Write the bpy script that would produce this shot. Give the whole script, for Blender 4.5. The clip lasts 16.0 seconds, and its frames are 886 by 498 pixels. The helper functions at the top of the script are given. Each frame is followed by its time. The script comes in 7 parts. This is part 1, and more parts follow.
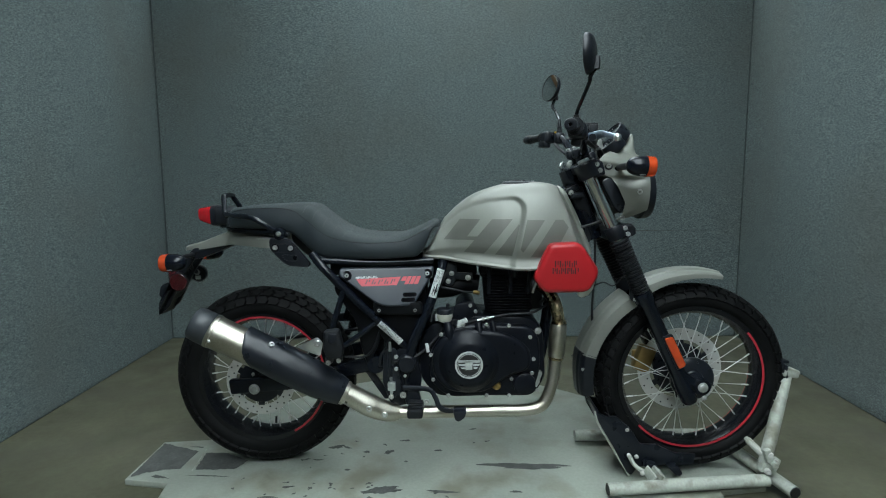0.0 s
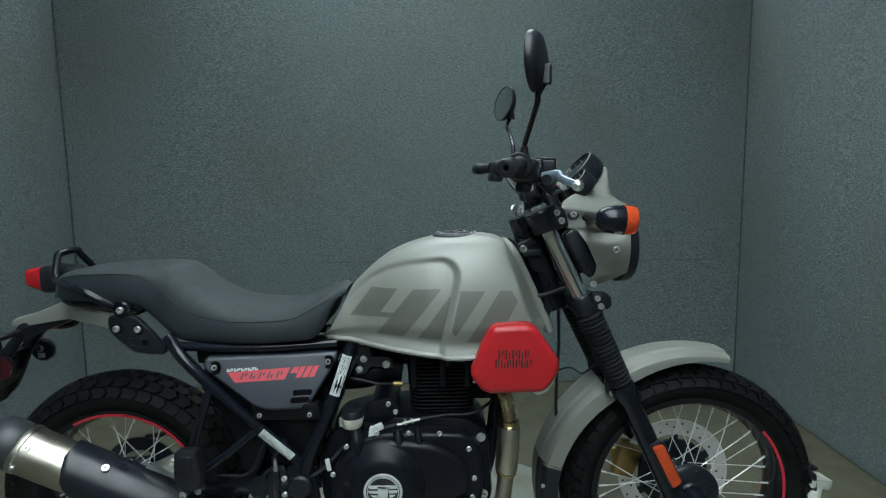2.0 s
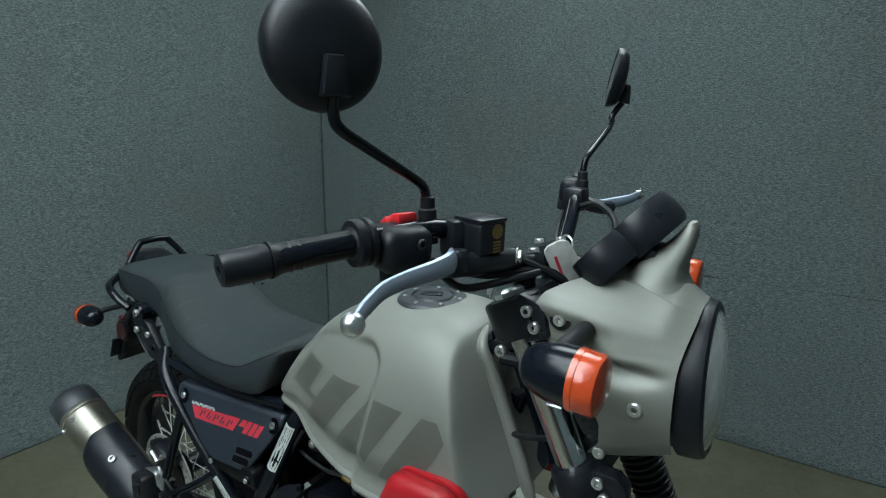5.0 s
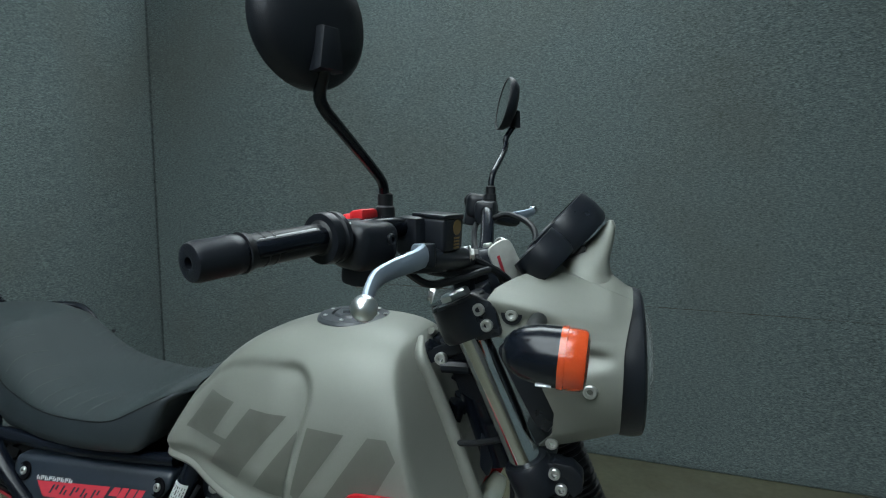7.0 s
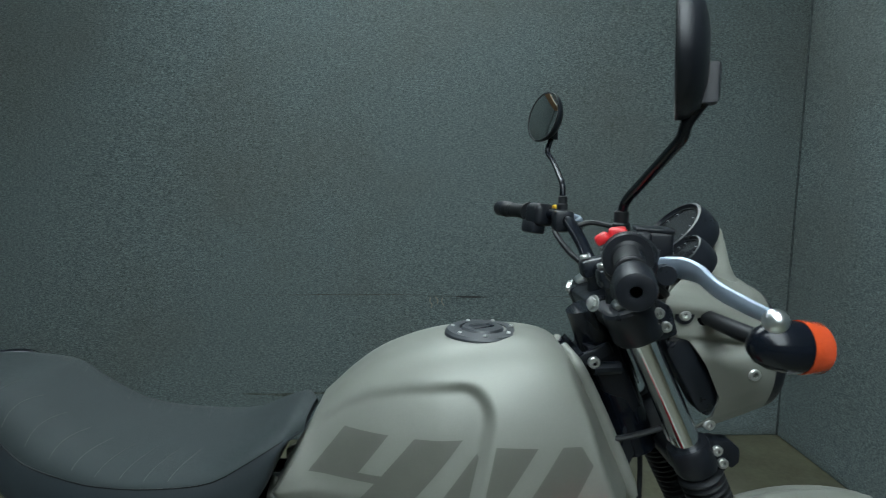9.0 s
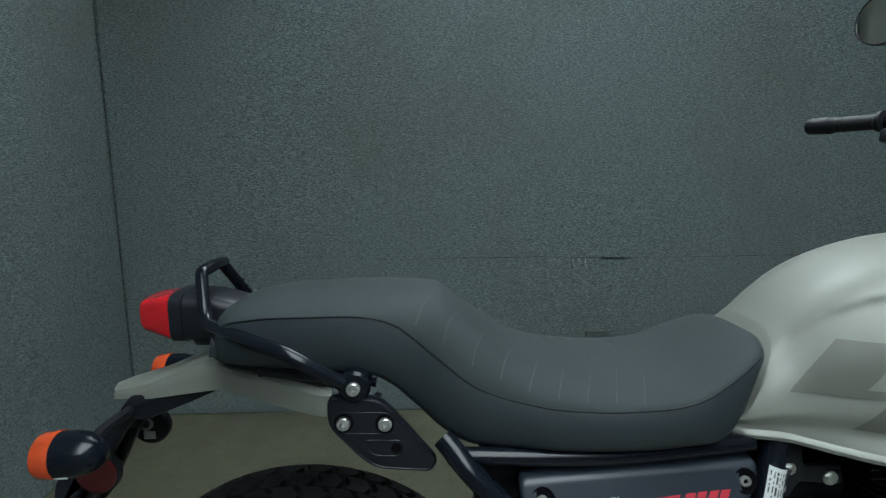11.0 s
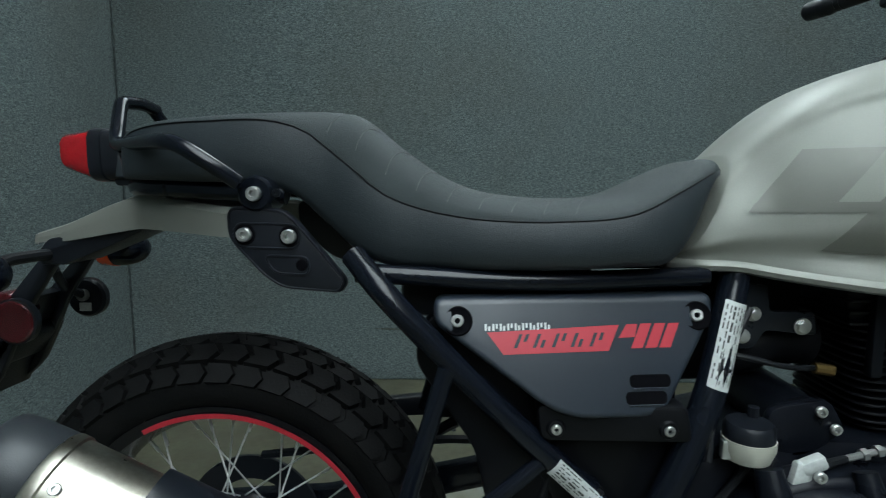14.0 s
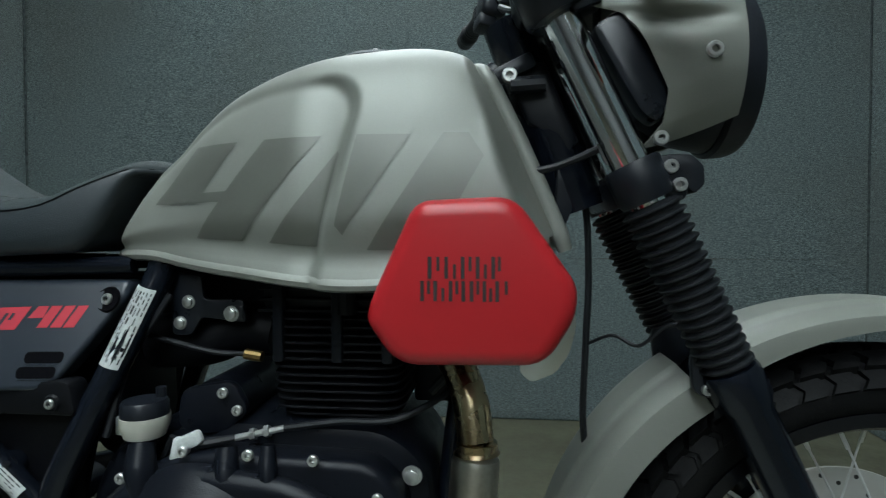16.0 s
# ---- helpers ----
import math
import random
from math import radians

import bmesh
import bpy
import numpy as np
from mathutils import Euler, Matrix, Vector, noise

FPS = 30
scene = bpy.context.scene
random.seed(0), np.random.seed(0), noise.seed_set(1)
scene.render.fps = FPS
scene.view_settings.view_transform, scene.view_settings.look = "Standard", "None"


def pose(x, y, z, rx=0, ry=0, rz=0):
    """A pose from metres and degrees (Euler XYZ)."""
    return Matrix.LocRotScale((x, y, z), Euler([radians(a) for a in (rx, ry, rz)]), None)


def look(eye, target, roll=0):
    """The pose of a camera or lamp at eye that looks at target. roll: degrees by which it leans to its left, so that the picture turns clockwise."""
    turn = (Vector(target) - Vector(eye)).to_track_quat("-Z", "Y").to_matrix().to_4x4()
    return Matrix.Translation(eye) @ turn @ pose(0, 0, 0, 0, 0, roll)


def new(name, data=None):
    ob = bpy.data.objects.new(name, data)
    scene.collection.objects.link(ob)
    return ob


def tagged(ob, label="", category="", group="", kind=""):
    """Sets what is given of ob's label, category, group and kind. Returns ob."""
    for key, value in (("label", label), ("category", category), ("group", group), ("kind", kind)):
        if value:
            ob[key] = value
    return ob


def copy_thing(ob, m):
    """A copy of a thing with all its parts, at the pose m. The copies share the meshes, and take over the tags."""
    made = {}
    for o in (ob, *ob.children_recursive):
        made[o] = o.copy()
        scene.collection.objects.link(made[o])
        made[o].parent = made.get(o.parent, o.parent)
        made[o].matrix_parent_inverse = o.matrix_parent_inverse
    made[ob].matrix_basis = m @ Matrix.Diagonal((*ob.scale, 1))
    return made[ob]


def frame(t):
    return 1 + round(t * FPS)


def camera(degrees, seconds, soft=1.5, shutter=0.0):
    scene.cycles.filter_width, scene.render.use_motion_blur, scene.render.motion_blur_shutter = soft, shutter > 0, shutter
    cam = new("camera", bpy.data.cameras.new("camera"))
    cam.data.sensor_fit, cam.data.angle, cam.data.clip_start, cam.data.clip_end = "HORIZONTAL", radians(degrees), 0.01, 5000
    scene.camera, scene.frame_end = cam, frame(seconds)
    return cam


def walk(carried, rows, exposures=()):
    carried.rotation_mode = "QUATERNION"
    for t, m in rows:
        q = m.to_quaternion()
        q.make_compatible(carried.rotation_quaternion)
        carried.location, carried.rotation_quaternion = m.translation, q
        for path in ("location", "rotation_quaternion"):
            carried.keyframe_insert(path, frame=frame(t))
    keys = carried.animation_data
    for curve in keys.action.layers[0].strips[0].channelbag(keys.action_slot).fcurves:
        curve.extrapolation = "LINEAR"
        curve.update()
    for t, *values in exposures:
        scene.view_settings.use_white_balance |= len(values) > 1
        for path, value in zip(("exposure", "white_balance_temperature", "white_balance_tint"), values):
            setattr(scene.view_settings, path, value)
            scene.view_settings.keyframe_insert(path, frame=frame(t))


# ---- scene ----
cam = camera(78.1, 16.0, soft=1.1, shutter=0.15)
PATH = [
    (0, (0.644, -1.846, 1.008), (0.623, 0.139, 0.768), -0.4),
    (0.5, (0.664, -1.829, 1.022), (0.63, 0.155, 0.774), -0.5),
    (1, (0.673, -1.731, 1.033), (0.654, 0.254, 0.795), -0.5),
    (1.5, (0.747, -1.55, 1.071), (0.764, 0.436, 0.836), -0.7),
    (2, (0.845, -1.349, 1.127), (0.854, 0.638, 0.897), -0.8),
    (2.5, (0.898, -1.131, 1.176), (0.895, 0.859, 0.973), -0.4),
    (3, (0.954, -0.962, 1.189), (0.929, 1.029, 1.001), -0.1),
    (3.5, (1.071, -0.839, 1.227), (0.872, 1.143, 1.048), -0.0),
    (4, (1.197, -0.744, 1.253), (0.62, 1.156, 1.014), 0.5),
    (4.2, (1.239, -0.732, 1.262), (0.531, 1.114, 0.957), 0.4),
    (4.7, (1.331, -0.705, 1.275), (0.36, 0.998, 0.876), 0.4),
    (5.25, (1.433, -0.673, 1.282), (0.209, 0.846, 0.841), 0.6),
    (5.8, (1.482, -0.654, 1.277), (0.151, 0.777, 0.853), 0.9),
    (6.3, (1.435, -0.662, 1.258), (0.218, 0.884, 0.897), 1.2),
    (6.5, (1.379, -0.675, 1.243), (0.307, 0.985, 0.929), 1.4),
    (7, (1.263, -0.75, 1.22), (0.673, 1.144, 0.971), 0.8),
    (7.5, (1.129, -0.812, 1.218), (0.871, 1.157, 0.985), 0.5),
    (8, (1.03, -0.829, 1.248), (0.93, 1.152, 0.989), 0.2),
    (8.5, (0.958, -0.826, 1.256), (0.981, 1.157, 0.996), 0.1),
    (9, (0.798, -0.82, 1.239), (0.857, 1.164, 0.991), 0.2),
    (9.5, (0.629, -0.776, 1.202), (0.684, 1.208, 0.956), -0.2),
    (10, (0.471, -0.742, 1.192), (0.509, 1.24, 0.928), -0.7),
    (10.2, (0.414, -0.742, 1.187), (0.443, 1.238, 0.907), -0.9),
    (10.7, (0.281, -0.729, 1.147), (0.303, 1.249, 0.853), -1.0),
    (11.25, (0.118, -0.694, 1.058), (0.147, 1.285, 0.773), -0.7),
    (11.8, (-0.015, -0.658, 0.953), (0.023, 1.324, 0.686), -0.2),
    (12.3, (-0.068, -0.639, 0.874), (-0.033, 1.344, 0.615), 0.0),
    (12.5, (-0.072, -0.635, 0.843), (-0.059, 1.348, 0.58), 0.2),
    (13, (-0.012, -0.641, 0.84), (-0.049, 1.344, 0.595), 0.3),
    (13.5, (0.151, -0.665, 0.855), (0.098, 1.319, 0.615), -0.0),
    (14, (0.326, -0.68, 0.854), (0.237, 1.306, 0.63), -0.2),
    (14.5, (0.494, -0.691, 0.854), (0.38, 1.298, 0.683), -0.3),
    (15, (0.669, -0.717, 0.836), (0.544, 1.277, 0.762), -0.3),
    (15.5, (0.846, -0.704, 0.821), (0.714, 1.29, 0.756), -0.1),
    (16, (1.031, -0.687, 0.789), (0.83, 1.303, 0.742), -0.1),
]
# the film's camera closes down a little as it comes near
EXPOSURES = ((0.0, 0.0), (2.0, 0.0), (4.0, -0.04), (7.0, -0.10), (10.0, -0.08), (13.0, -0.14), (14.5, -0.10), (16.0, -0.10))
walk(cam, [(t, look(eye, target, roll)) for t, eye, target, roll in PATH], EXPOSURES)

# ---- light ----
world = bpy.data.worlds.new("hall_world")
scene.world = world
world.use_nodes = True
world.node_tree.nodes["Background"].inputs[0].default_value = (0.55, 0.62, 0.60, 1)
world.node_tree.nodes["Background"].inputs[1].default_value = 0.02
LAMP_POWER = 11.4


# ---- materials ----
def mat(name, base, rough=0.5, metal=0.0, var=0.15, vscale=6.0, fine=0.0, fscale=300.0, bump=0.0, bscale=200.0,
        coat=0.0, spec=0.5, rvar=0.0, dirt=None, dscale=3.0, damount=0.0, piece=0.0, squash=1.0, bdist=0.002):
    """A principled surface with variation at two scales, optional stains and a fine relief."""
    m = bpy.data.materials.new(name)
    m.use_nodes = True
    nt = m.node_tree
    b = nt.nodes["Principled BSDF"]
    b.inputs["Metallic"].default_value = metal
    b.inputs["Roughness"].default_value = rough
    b.inputs["Coat Weight"].default_value = coat
    b.inputs["Specular IOR Level"].default_value = spec
    tc = nt.nodes.new("ShaderNodeTexCoord")

    def noise_node(scale, detail=4.0):
        n = nt.nodes.new("ShaderNodeTexNoise")
        n.inputs["Scale"].default_value = scale
        n.inputs["Detail"].default_value = detail
        if squash != 1.0 and scale > 20:
            mp = nt.nodes.new("ShaderNodeMapping")
            mp.inputs["Scale"].default_value = (1, 1, squash)
            nt.links.new(tc.outputs["Object"], mp.inputs["Vector"])
            nt.links.new(mp.outputs[0], n.inputs["Vector"])
        else:
            nt.links.new(tc.outputs["Object"], n.inputs["Vector"])
        return n

    def ramp(src, lo, hi, a=0.3, c=0.7):
        r = nt.nodes.new("ShaderNodeMapRange")
        r.inputs["From Min"].default_value, r.inputs["From Max"].default_value = a, c
        r.inputs["To Min"].default_value, r.inputs["To Max"].default_value = lo, hi
        nt.links.new(src, r.inputs["Value"])
        return r.outputs[0]

    def times(x, y):
        k = nt.nodes.new("ShaderNodeMath")
        k.operation = "MULTIPLY"
        nt.links.new(x, k.inputs[0])
        nt.links.new(y, k.inputs[1])
        return k.outputs[0]

    f = ramp(noise_node(vscale).outputs["Fac"], 1 - var, 1 + var)
    if fine:
        f = times(f, ramp(noise_node(fscale, 2.0).outputs["Fac"], 1 - fine, 1 + fine))
    if piece:
        oi = nt.nodes.new("ShaderNodeObjectInfo")
        f = times(f, ramp(oi.outputs["Random"], 1 - piece, 1 + piece, 0.0, 1.0))
    vm = nt.nodes.new("ShaderNodeVectorMath")
    vm.operation = "SCALE"
    vm.inputs[0].default_value = base
    nt.links.new(f, vm.inputs["Scale"])
    colour = vm.outputs[0]
    if dirt:
        mx = nt.nodes.new("ShaderNodeMix")
        mx.data_type = "RGBA"
        nt.links.new(ramp(noise_node(dscale, 8.0).outputs["Fac"], 0.0, damount, 0.5, 0.68), mx.inputs["Factor"])
        nt.links.new(colour, mx.inputs["A"])
        mx.inputs["B"].default_value = (*dirt, 1)
        colour = mx.outputs["Result"]
    nt.links.new(colour, b.inputs["Base Color"])
    if rvar:
        nt.links.new(ramp(noise_node(vscale * 3).outputs["Fac"], max(rough - rvar, 0.02), min(rough + rvar, 1)), b.inputs["Roughness"])
    if bump:
        bp = nt.nodes.new("ShaderNodeBump")
        bp.inputs["Strength"].default_value = bump
        bp.inputs["Distance"].default_value = bdist
        nt.links.new(noise_node(bscale, 3.0).outputs["Fac"], bp.inputs["Height"])
        nt.links.new(bp.outputs[0], b.inputs["Normal"])
    return m


def glow(name, colour, strength):
    m = bpy.data.materials.new(name)
    m.use_nodes = True
    b = m.node_tree.nodes["Principled BSDF"]
    b.inputs["Base Color"].default_value = (*colour, 1)
    b.inputs["Emission Color"].default_value = (*colour, 1)
    b.inputs["Emission Strength"].default_value = strength
    return m


def lens_mat(name, colour, rough=0.12):
    m = mat(name, colour, rough=rough, var=0.1, vscale=40, bump=0.25, bscale=260, spec=0.6)
    b = m.node_tree.nodes["Principled BSDF"]
    b.inputs["Transmission Weight"].default_value = 0.35
    b.inputs["Subsurface Weight"].default_value = 0.0
    return m


CARPET = mat("charcoal_carpet", (0.098, 0.121, 0.122), rough=0.95, var=0.36, vscale=66, fine=0.54, fscale=170, bump=1.0, bscale=150, spec=0.1, squash=3.4, bdist=0.0026,
             dirt=(0.082, 0.082, 0.070), dscale=1.3, damount=0.35)
CONCRETE = mat("concrete", (0.070, 0.069, 0.044), rough=0.55, var=0.20, vscale=1.8, fine=0.14, fscale=45, bump=0.25, bscale=60,
               dirt=(0.064, 0.062, 0.045), dscale=2.2, damount=0.6, rvar=0.15)
HALL = mat("grey_wallboard", (0.17, 0.175, 0.17), rough=0.8, var=0.06, vscale=0.8)
CEIL = mat("white_ceiling", (0.75, 0.77, 0.75), rough=0.9, var=0.04, vscale=1.0)
TRIMWOOD = mat("brown_trim", (0.22, 0.13, 0.07), rough=0.6, var=0.2, vscale=8)
DECK = mat("scuffed_grey_paint", (0.25, 0.27, 0.235), rough=0.5, var=0.10, vscale=2.5, fine=0.06, fscale=90, bump=0.15, bscale=90,
           dirt=(0.140, 0.130, 0.092), dscale=4.2, damount=0.8, rvar=0.12)
CHIP = mat("bare_dark_patch", (0.055, 0.058, 0.055), rough=0.75, var=0.3, vscale=18, fine=0.2, fscale=120, bump=0.4, bscale=120)
TUBEPAINT = mat("pale_grey_tube_paint", (0.36, 0.38, 0.335), rough=0.5, var=0.14, vscale=14, fine=0.1, fscale=120, dirt=(0.13, 0.115, 0.08), dscale=17, damount=0.8, bump=0.1, bscale=150)
SAND = mat("satin_sand_grey_paint", (0.160, 0.166, 0.147), rough=0.50, metal=0.22, var=0.03, vscale=5, fine=0.05, fscale=900, bump=0.04, bscale=1500, rvar=0.04)
DECAL = mat("dark_olive_grey_decal", (0.099, 0.102, 0.089), rough=0.42, metal=0.3, var=0.05, vscale=12, fine=0.04, fscale=900)
BLACK = mat("satin_black_paint", (0.007, 0.009, 0.013), rough=0.33, spec=0.32, var=0.15, vscale=9, fine=0.08, fscale=500, bump=0.05, bscale=900, rvar=0.08)
FRAMEBLK = mat("gloss_black_frame_paint", (0.004, 0.0055, 0.009), spec=0.24, rough=0.20, var=0.12, vscale=9, coat=0.0, bump=0.03, bscale=600)
MATTE = mat("matte_black_plastic", (0.006, 0.0075, 0.0110), rough=0.40, spec=0.28, var=0.12, vscale=15, bump=0.15, bscale=900)
ENGINE = mat("black_engine_casing", (0.0042, 0.0052, 0.0080), rough=0.34, spec=0.15, var=0.2, vscale=12, bump=0.18, bscale=700, rvar=0.08)
# dull near-black that paints the shade inside slots and holes
HOLESHADE = mat("black_recess", (0.002, 0.002, 0.003), rough=0.9, spec=0.05)
PANEL = mat("dark_blue_grey_side_panel", (0.011, 0.016, 0.024), rough=0.42, spec=0.5, var=0.06, vscale=6, bump=0.06, bscale=1300, rvar=0.05)
TYRE = mat("tyre_rubber", (0.0032, 0.0034, 0.0038), rough=0.64, spec=0.13, var=0.25, vscale=14, fine=0.2, fscale=300, bump=0.3, bscale=250,
           dirt=(0.010, 0.0095, 0.009), dscale=10, damount=0.35)
RUBBER = mat("black_rubber", (0.0065, 0.0075, 0.0095), rough=0.48, spec=0.28, var=0.15, vscale=20, bump=0.1, bscale=500)
RIMBLK = mat("black_rim", (0.0045, 0.005, 0.0065), rough=0.22, spec=0.35, var=0.15, vscale=10, bump=0.03, bscale=300)
REDTAPE = mat("red_rim_stripe", (0.36, 0.017, 0.030), rough=0.4, var=0.08, vscale=20)
REDBOX = mat("red_painted_cover", (0.32, 0.010, 0.014), rough=0.36, spec=0.38, var=0.05, vscale=8, bump=0.05, bscale=700)
REDGRAPHIC = mat("red_graphic", (0.36, 0.022, 0.036), rough=0.45, var=0.05, vscale=30)
WHITEPRINT = mat("white_print", (0.44, 0.46, 0.46), rough=0.5, var=0.06, vscale=60)
STICKER = mat("silver_warning_label", (0.38, 0.40, 0.39), rough=0.4, var=0.08, vscale=40, fine=0.1, fscale=300)
# black of printed marks, also the painted shade inside holes and tube ends
INKHOLE = mat("black_ink", (0.012, 0.012, 0.012), rough=0.5, var=0.1, vscale=60)
SEATTOP = mat("grey_textured_seat_vinyl", (0.0140, 0.0212, 0.0228), rough=0.66, spec=0.36, var=0.08, vscale=9, fine=0.10, fscale=700, bump=0.5, bscale=1100)
SEATSIDE = mat("black_seat_vinyl", (0.0120, 0.0175, 0.0215), rough=0.50, spec=0.45, var=0.08, vscale=9, fine=0.06, fscale=600, bump=0.25, bscale=900)
FRAY = mat("frayed_tan_thread", (0.16, 0.145, 0.12), rough=0.85, var=0.25, vscale=120)
THREAD = mat("grey_thread", (0.058, 0.061, 0.060), rough=0.8, var=0.15, vscale=200)
CHROME = mat("polished_chrome", (0.60, 0.62, 0.64), rough=0.11, metal=1.0, var=0.05, vscale=8, rvar=0.03)
STEEL = mat("brushed_stainless", (0.44, 0.420, 0.360), rough=0.36, metal=1.0, var=0.12, vscale=9, fine=0.08, fscale=200, bump=0.06, bscale=400,
            dirt=(0.36, 0.31, 0.22), dscale=7, damount=0.4, rvar=0.10)
HEATSTEEL = mat("heat_tinted_stainless", (0.45, 0.36, 0.22), rough=0.28, metal=1.0, var=0.2, vscale=14, dirt=(0.25, 0.16, 0.08), dscale=12, damount=0.7, rvar=0.08)
ZINC = mat("zinc_bolt", (0.46, 0.47, 0.46), rough=0.30, metal=0.75, var=0.12, vscale=60, piece=0.15)
FINBLK = mat("matte_black_fins", (0.0028, 0.0032, 0.0045), rough=0.5, spec=0.15, var=0.2, vscale=20)
CAPGREY = mat("dark_grey_cap_paint", (0.026, 0.030, 0.035), rough=0.42, spec=0.4, var=0.1, vscale=20, bump=0.08, bscale=600)
LEVER = mat("satin_blue_grey_aluminium", (0.30, 0.36, 0.44), rough=0.46, metal=0.8, var=0.06, vscale=20, bump=0.06, bscale=300)
SPOKE = mat("bright_zinc_spoke", (0.62, 0.63, 0.62), rough=0.35, metal=0.5, var=0.08, vscale=40)
ALU = mat("cast_aluminium", (0.66, 0.69, 0.71), rough=0.30, metal=1.0, var=0.1, vscale=20, bump=0.1, bscale=400)
DISC = mat("brake_disc_steel", (0.50, 0.50, 0.48), rough=0.42, metal=0.35, var=0.1, vscale=15, bump=0.1, bscale=600, dirt=(0.28, 0.24, 0.18), dscale=15, damount=0.4)
BRASS = mat("gold_anodised", (0.24, 0.16, 0.06), rough=0.38, metal=0.8, var=0.15, vscale=30)
AMBER = lens_mat("amber_lens", (0.60, 0.075, 0.020))
REDLENS = lens_mat("red_lens", (0.46, 0.010, 0.016))
DARKRED = lens_mat("dark_red_reflector", (0.09, 0.006, 0.010))
CLEARLENS = mat("ribbed_headlamp_glass", (0.55, 0.58, 0.58), rough=0.08, var=0.1, vscale=30, bump=0.6, bscale=120, spec=0.8, coat=0.6)
CLEARLENS.node_tree.nodes["Principled BSDF"].inputs["Transmission Weight"].default_value = 0.25
GLASS = mat("dial_glass", (0.012, 0.013, 0.015), rough=0.06, var=0.05, spec=0.7, coat=0.5)
MIRROR = mat("mirror_glass", (0.82, 0.84, 0.84), rough=0.015, metal=1.0, var=0.01)
RESERVOIR = mat("amber_fluid_plastic", (0.36, 0.36, 0.31), rough=0.35, var=0.12, vscale=30)
YELLOW = mat("yellow_switch", (0.65, 0.38, 0.02), rough=0.45)
REDSWITCH = mat("red_switch", (0.55, 0.015, 0.02), rough=0.4)
TAG = mat("grey_key_tag", (0.33, 0.34, 0.32), rough=0.4, var=0.12, vscale=60)
SEAMBLK = mat("dark_carpet_seam", (0.050, 0.060, 0.061), rough=0.95, var=0.4, vscale=60, spec=0.1)
WORN = mat("brown_worn_backing", (0.066, 0.073, 0.066), rough=0.95, var=0.45, vscale=45, fine=0.3, fscale=200, bump=0.6, bscale=150, spec=0.1)
BROWNMARK = mat("torn_backing", (0.045, 0.038, 0.030), rough=0.9, var=0.3, vscale=30, bump=0.5, bscale=80)
LIGHTPANEL = glow("lit_diffuser", (0.865, 1.0, 1.045), LAMP_POWER)


# ---- building helpers ----
def part(name, bm, material, parent=None, label="", sharp=35):
    """Links a bmesh as one mesh object under a thing or a part."""
    bmesh.ops.recalc_face_normals(bm, faces=bm.faces)
    lim = radians(sharp)
    for e in bm.edges:
        e.smooth = len(e.link_faces) == 2 and e.calc_face_angle() < lim
    for fc in bm.faces:
        fc.smooth = True
    me = bpy.data.meshes.new(name)
    bm.to_mesh(me)
    bm.free()
    me.materials.append(material)
    ob = new(name, me)
    if parent is not None:
        ob.parent = parent
    if label:
        ob["label"] = label
    return ob


def again(ob, m, parent=None):
    """One more object on the same mesh, at the pose m."""
    o = new(ob.name.split(".")[0], ob.data)
    o.parent = parent if parent is not None else ob.parent
    o.matrix_basis = m
    if "label" in ob:
        o["label"] = ob["label"]
    return o


def thing(name, label, category, group="", kind=""):
    return tagged(new(name), label, category, group, kind)


def merge(*bms):
    out = bmesh.new()
    for b in bms:
        me = bpy.data.meshes.new("scrap")
        b.to_mesh(me)
        out.from_mesh(me)
        b.free()
        bpy.data.meshes.remove(me)
    return out


def turned(bm, m):
    bmesh.ops.transform(bm, matrix=m, verts=bm.verts)
    return bm


def glide(pts, n):
    """A smooth line through the points."""
    p = [Vector(q) for q in pts]
    p = [2 * p[0] - p[1]] + p + [2 * p[-1] - p[-2]]
    out = []
    for i in range(1, len(p) - 2):
        for k in range(n):
            t = k / n
            a, b, c, d = p[i - 1:i + 3]
            out.append(0.5 * ((2 * b) + (c - a) * t + (2 * a - 5 * b + 4 * c - d) * t * t + (3 * b - a - 3 * c + d) * t ** 3))
    out.append(p[-2])
    return out


def tube(pts, r, seg=12, n=5, caps=True, flat=1.0):
    """A round bar along a smooth line. r: one radius, or one for each given point."""
    line = glide(pts, n) if n > 1 else [Vector(q) for q in pts]
    if isinstance(r, (int, float)):
        rad = [r] * len(line)
    else:
        rad = [float(np.interp(i, [k * n if n > 1 else k for k in range(len(r))], r)) for i in range(len(line))]
    bm = bmesh.new()
    d0 = (line[1] - line[0]).normalized()
    up = Vector((0, 1, 0)) if abs(d0.y) < 0.9 else Vector((0, 0, 1))
    side = d0.cross(up).normalized()
    rings = []
    for i, q in enumerate(line):
        d = (line[min(i + 1, len(line) - 1)] - line[max(i - 1, 0)]).normalized()
        side = (side - d * side.dot(d)).normalized()
        nrm = d.cross(side)
        rings.append([bm.verts.new(q + rad[i] * (math.cos(a) * side + flat * math.sin(a) * nrm)) for a in (2 * math.pi * k / seg for k in range(seg))])
    for a, b in zip(rings, rings[1:]):
        for k in range(seg):
            bm.faces.new((a[k], a[(k + 1) % seg], b[(k + 1) % seg], b[k]))
    if caps:
        bm.faces.new(rings[0])
        bm.faces.new(rings[-1])
    return bm


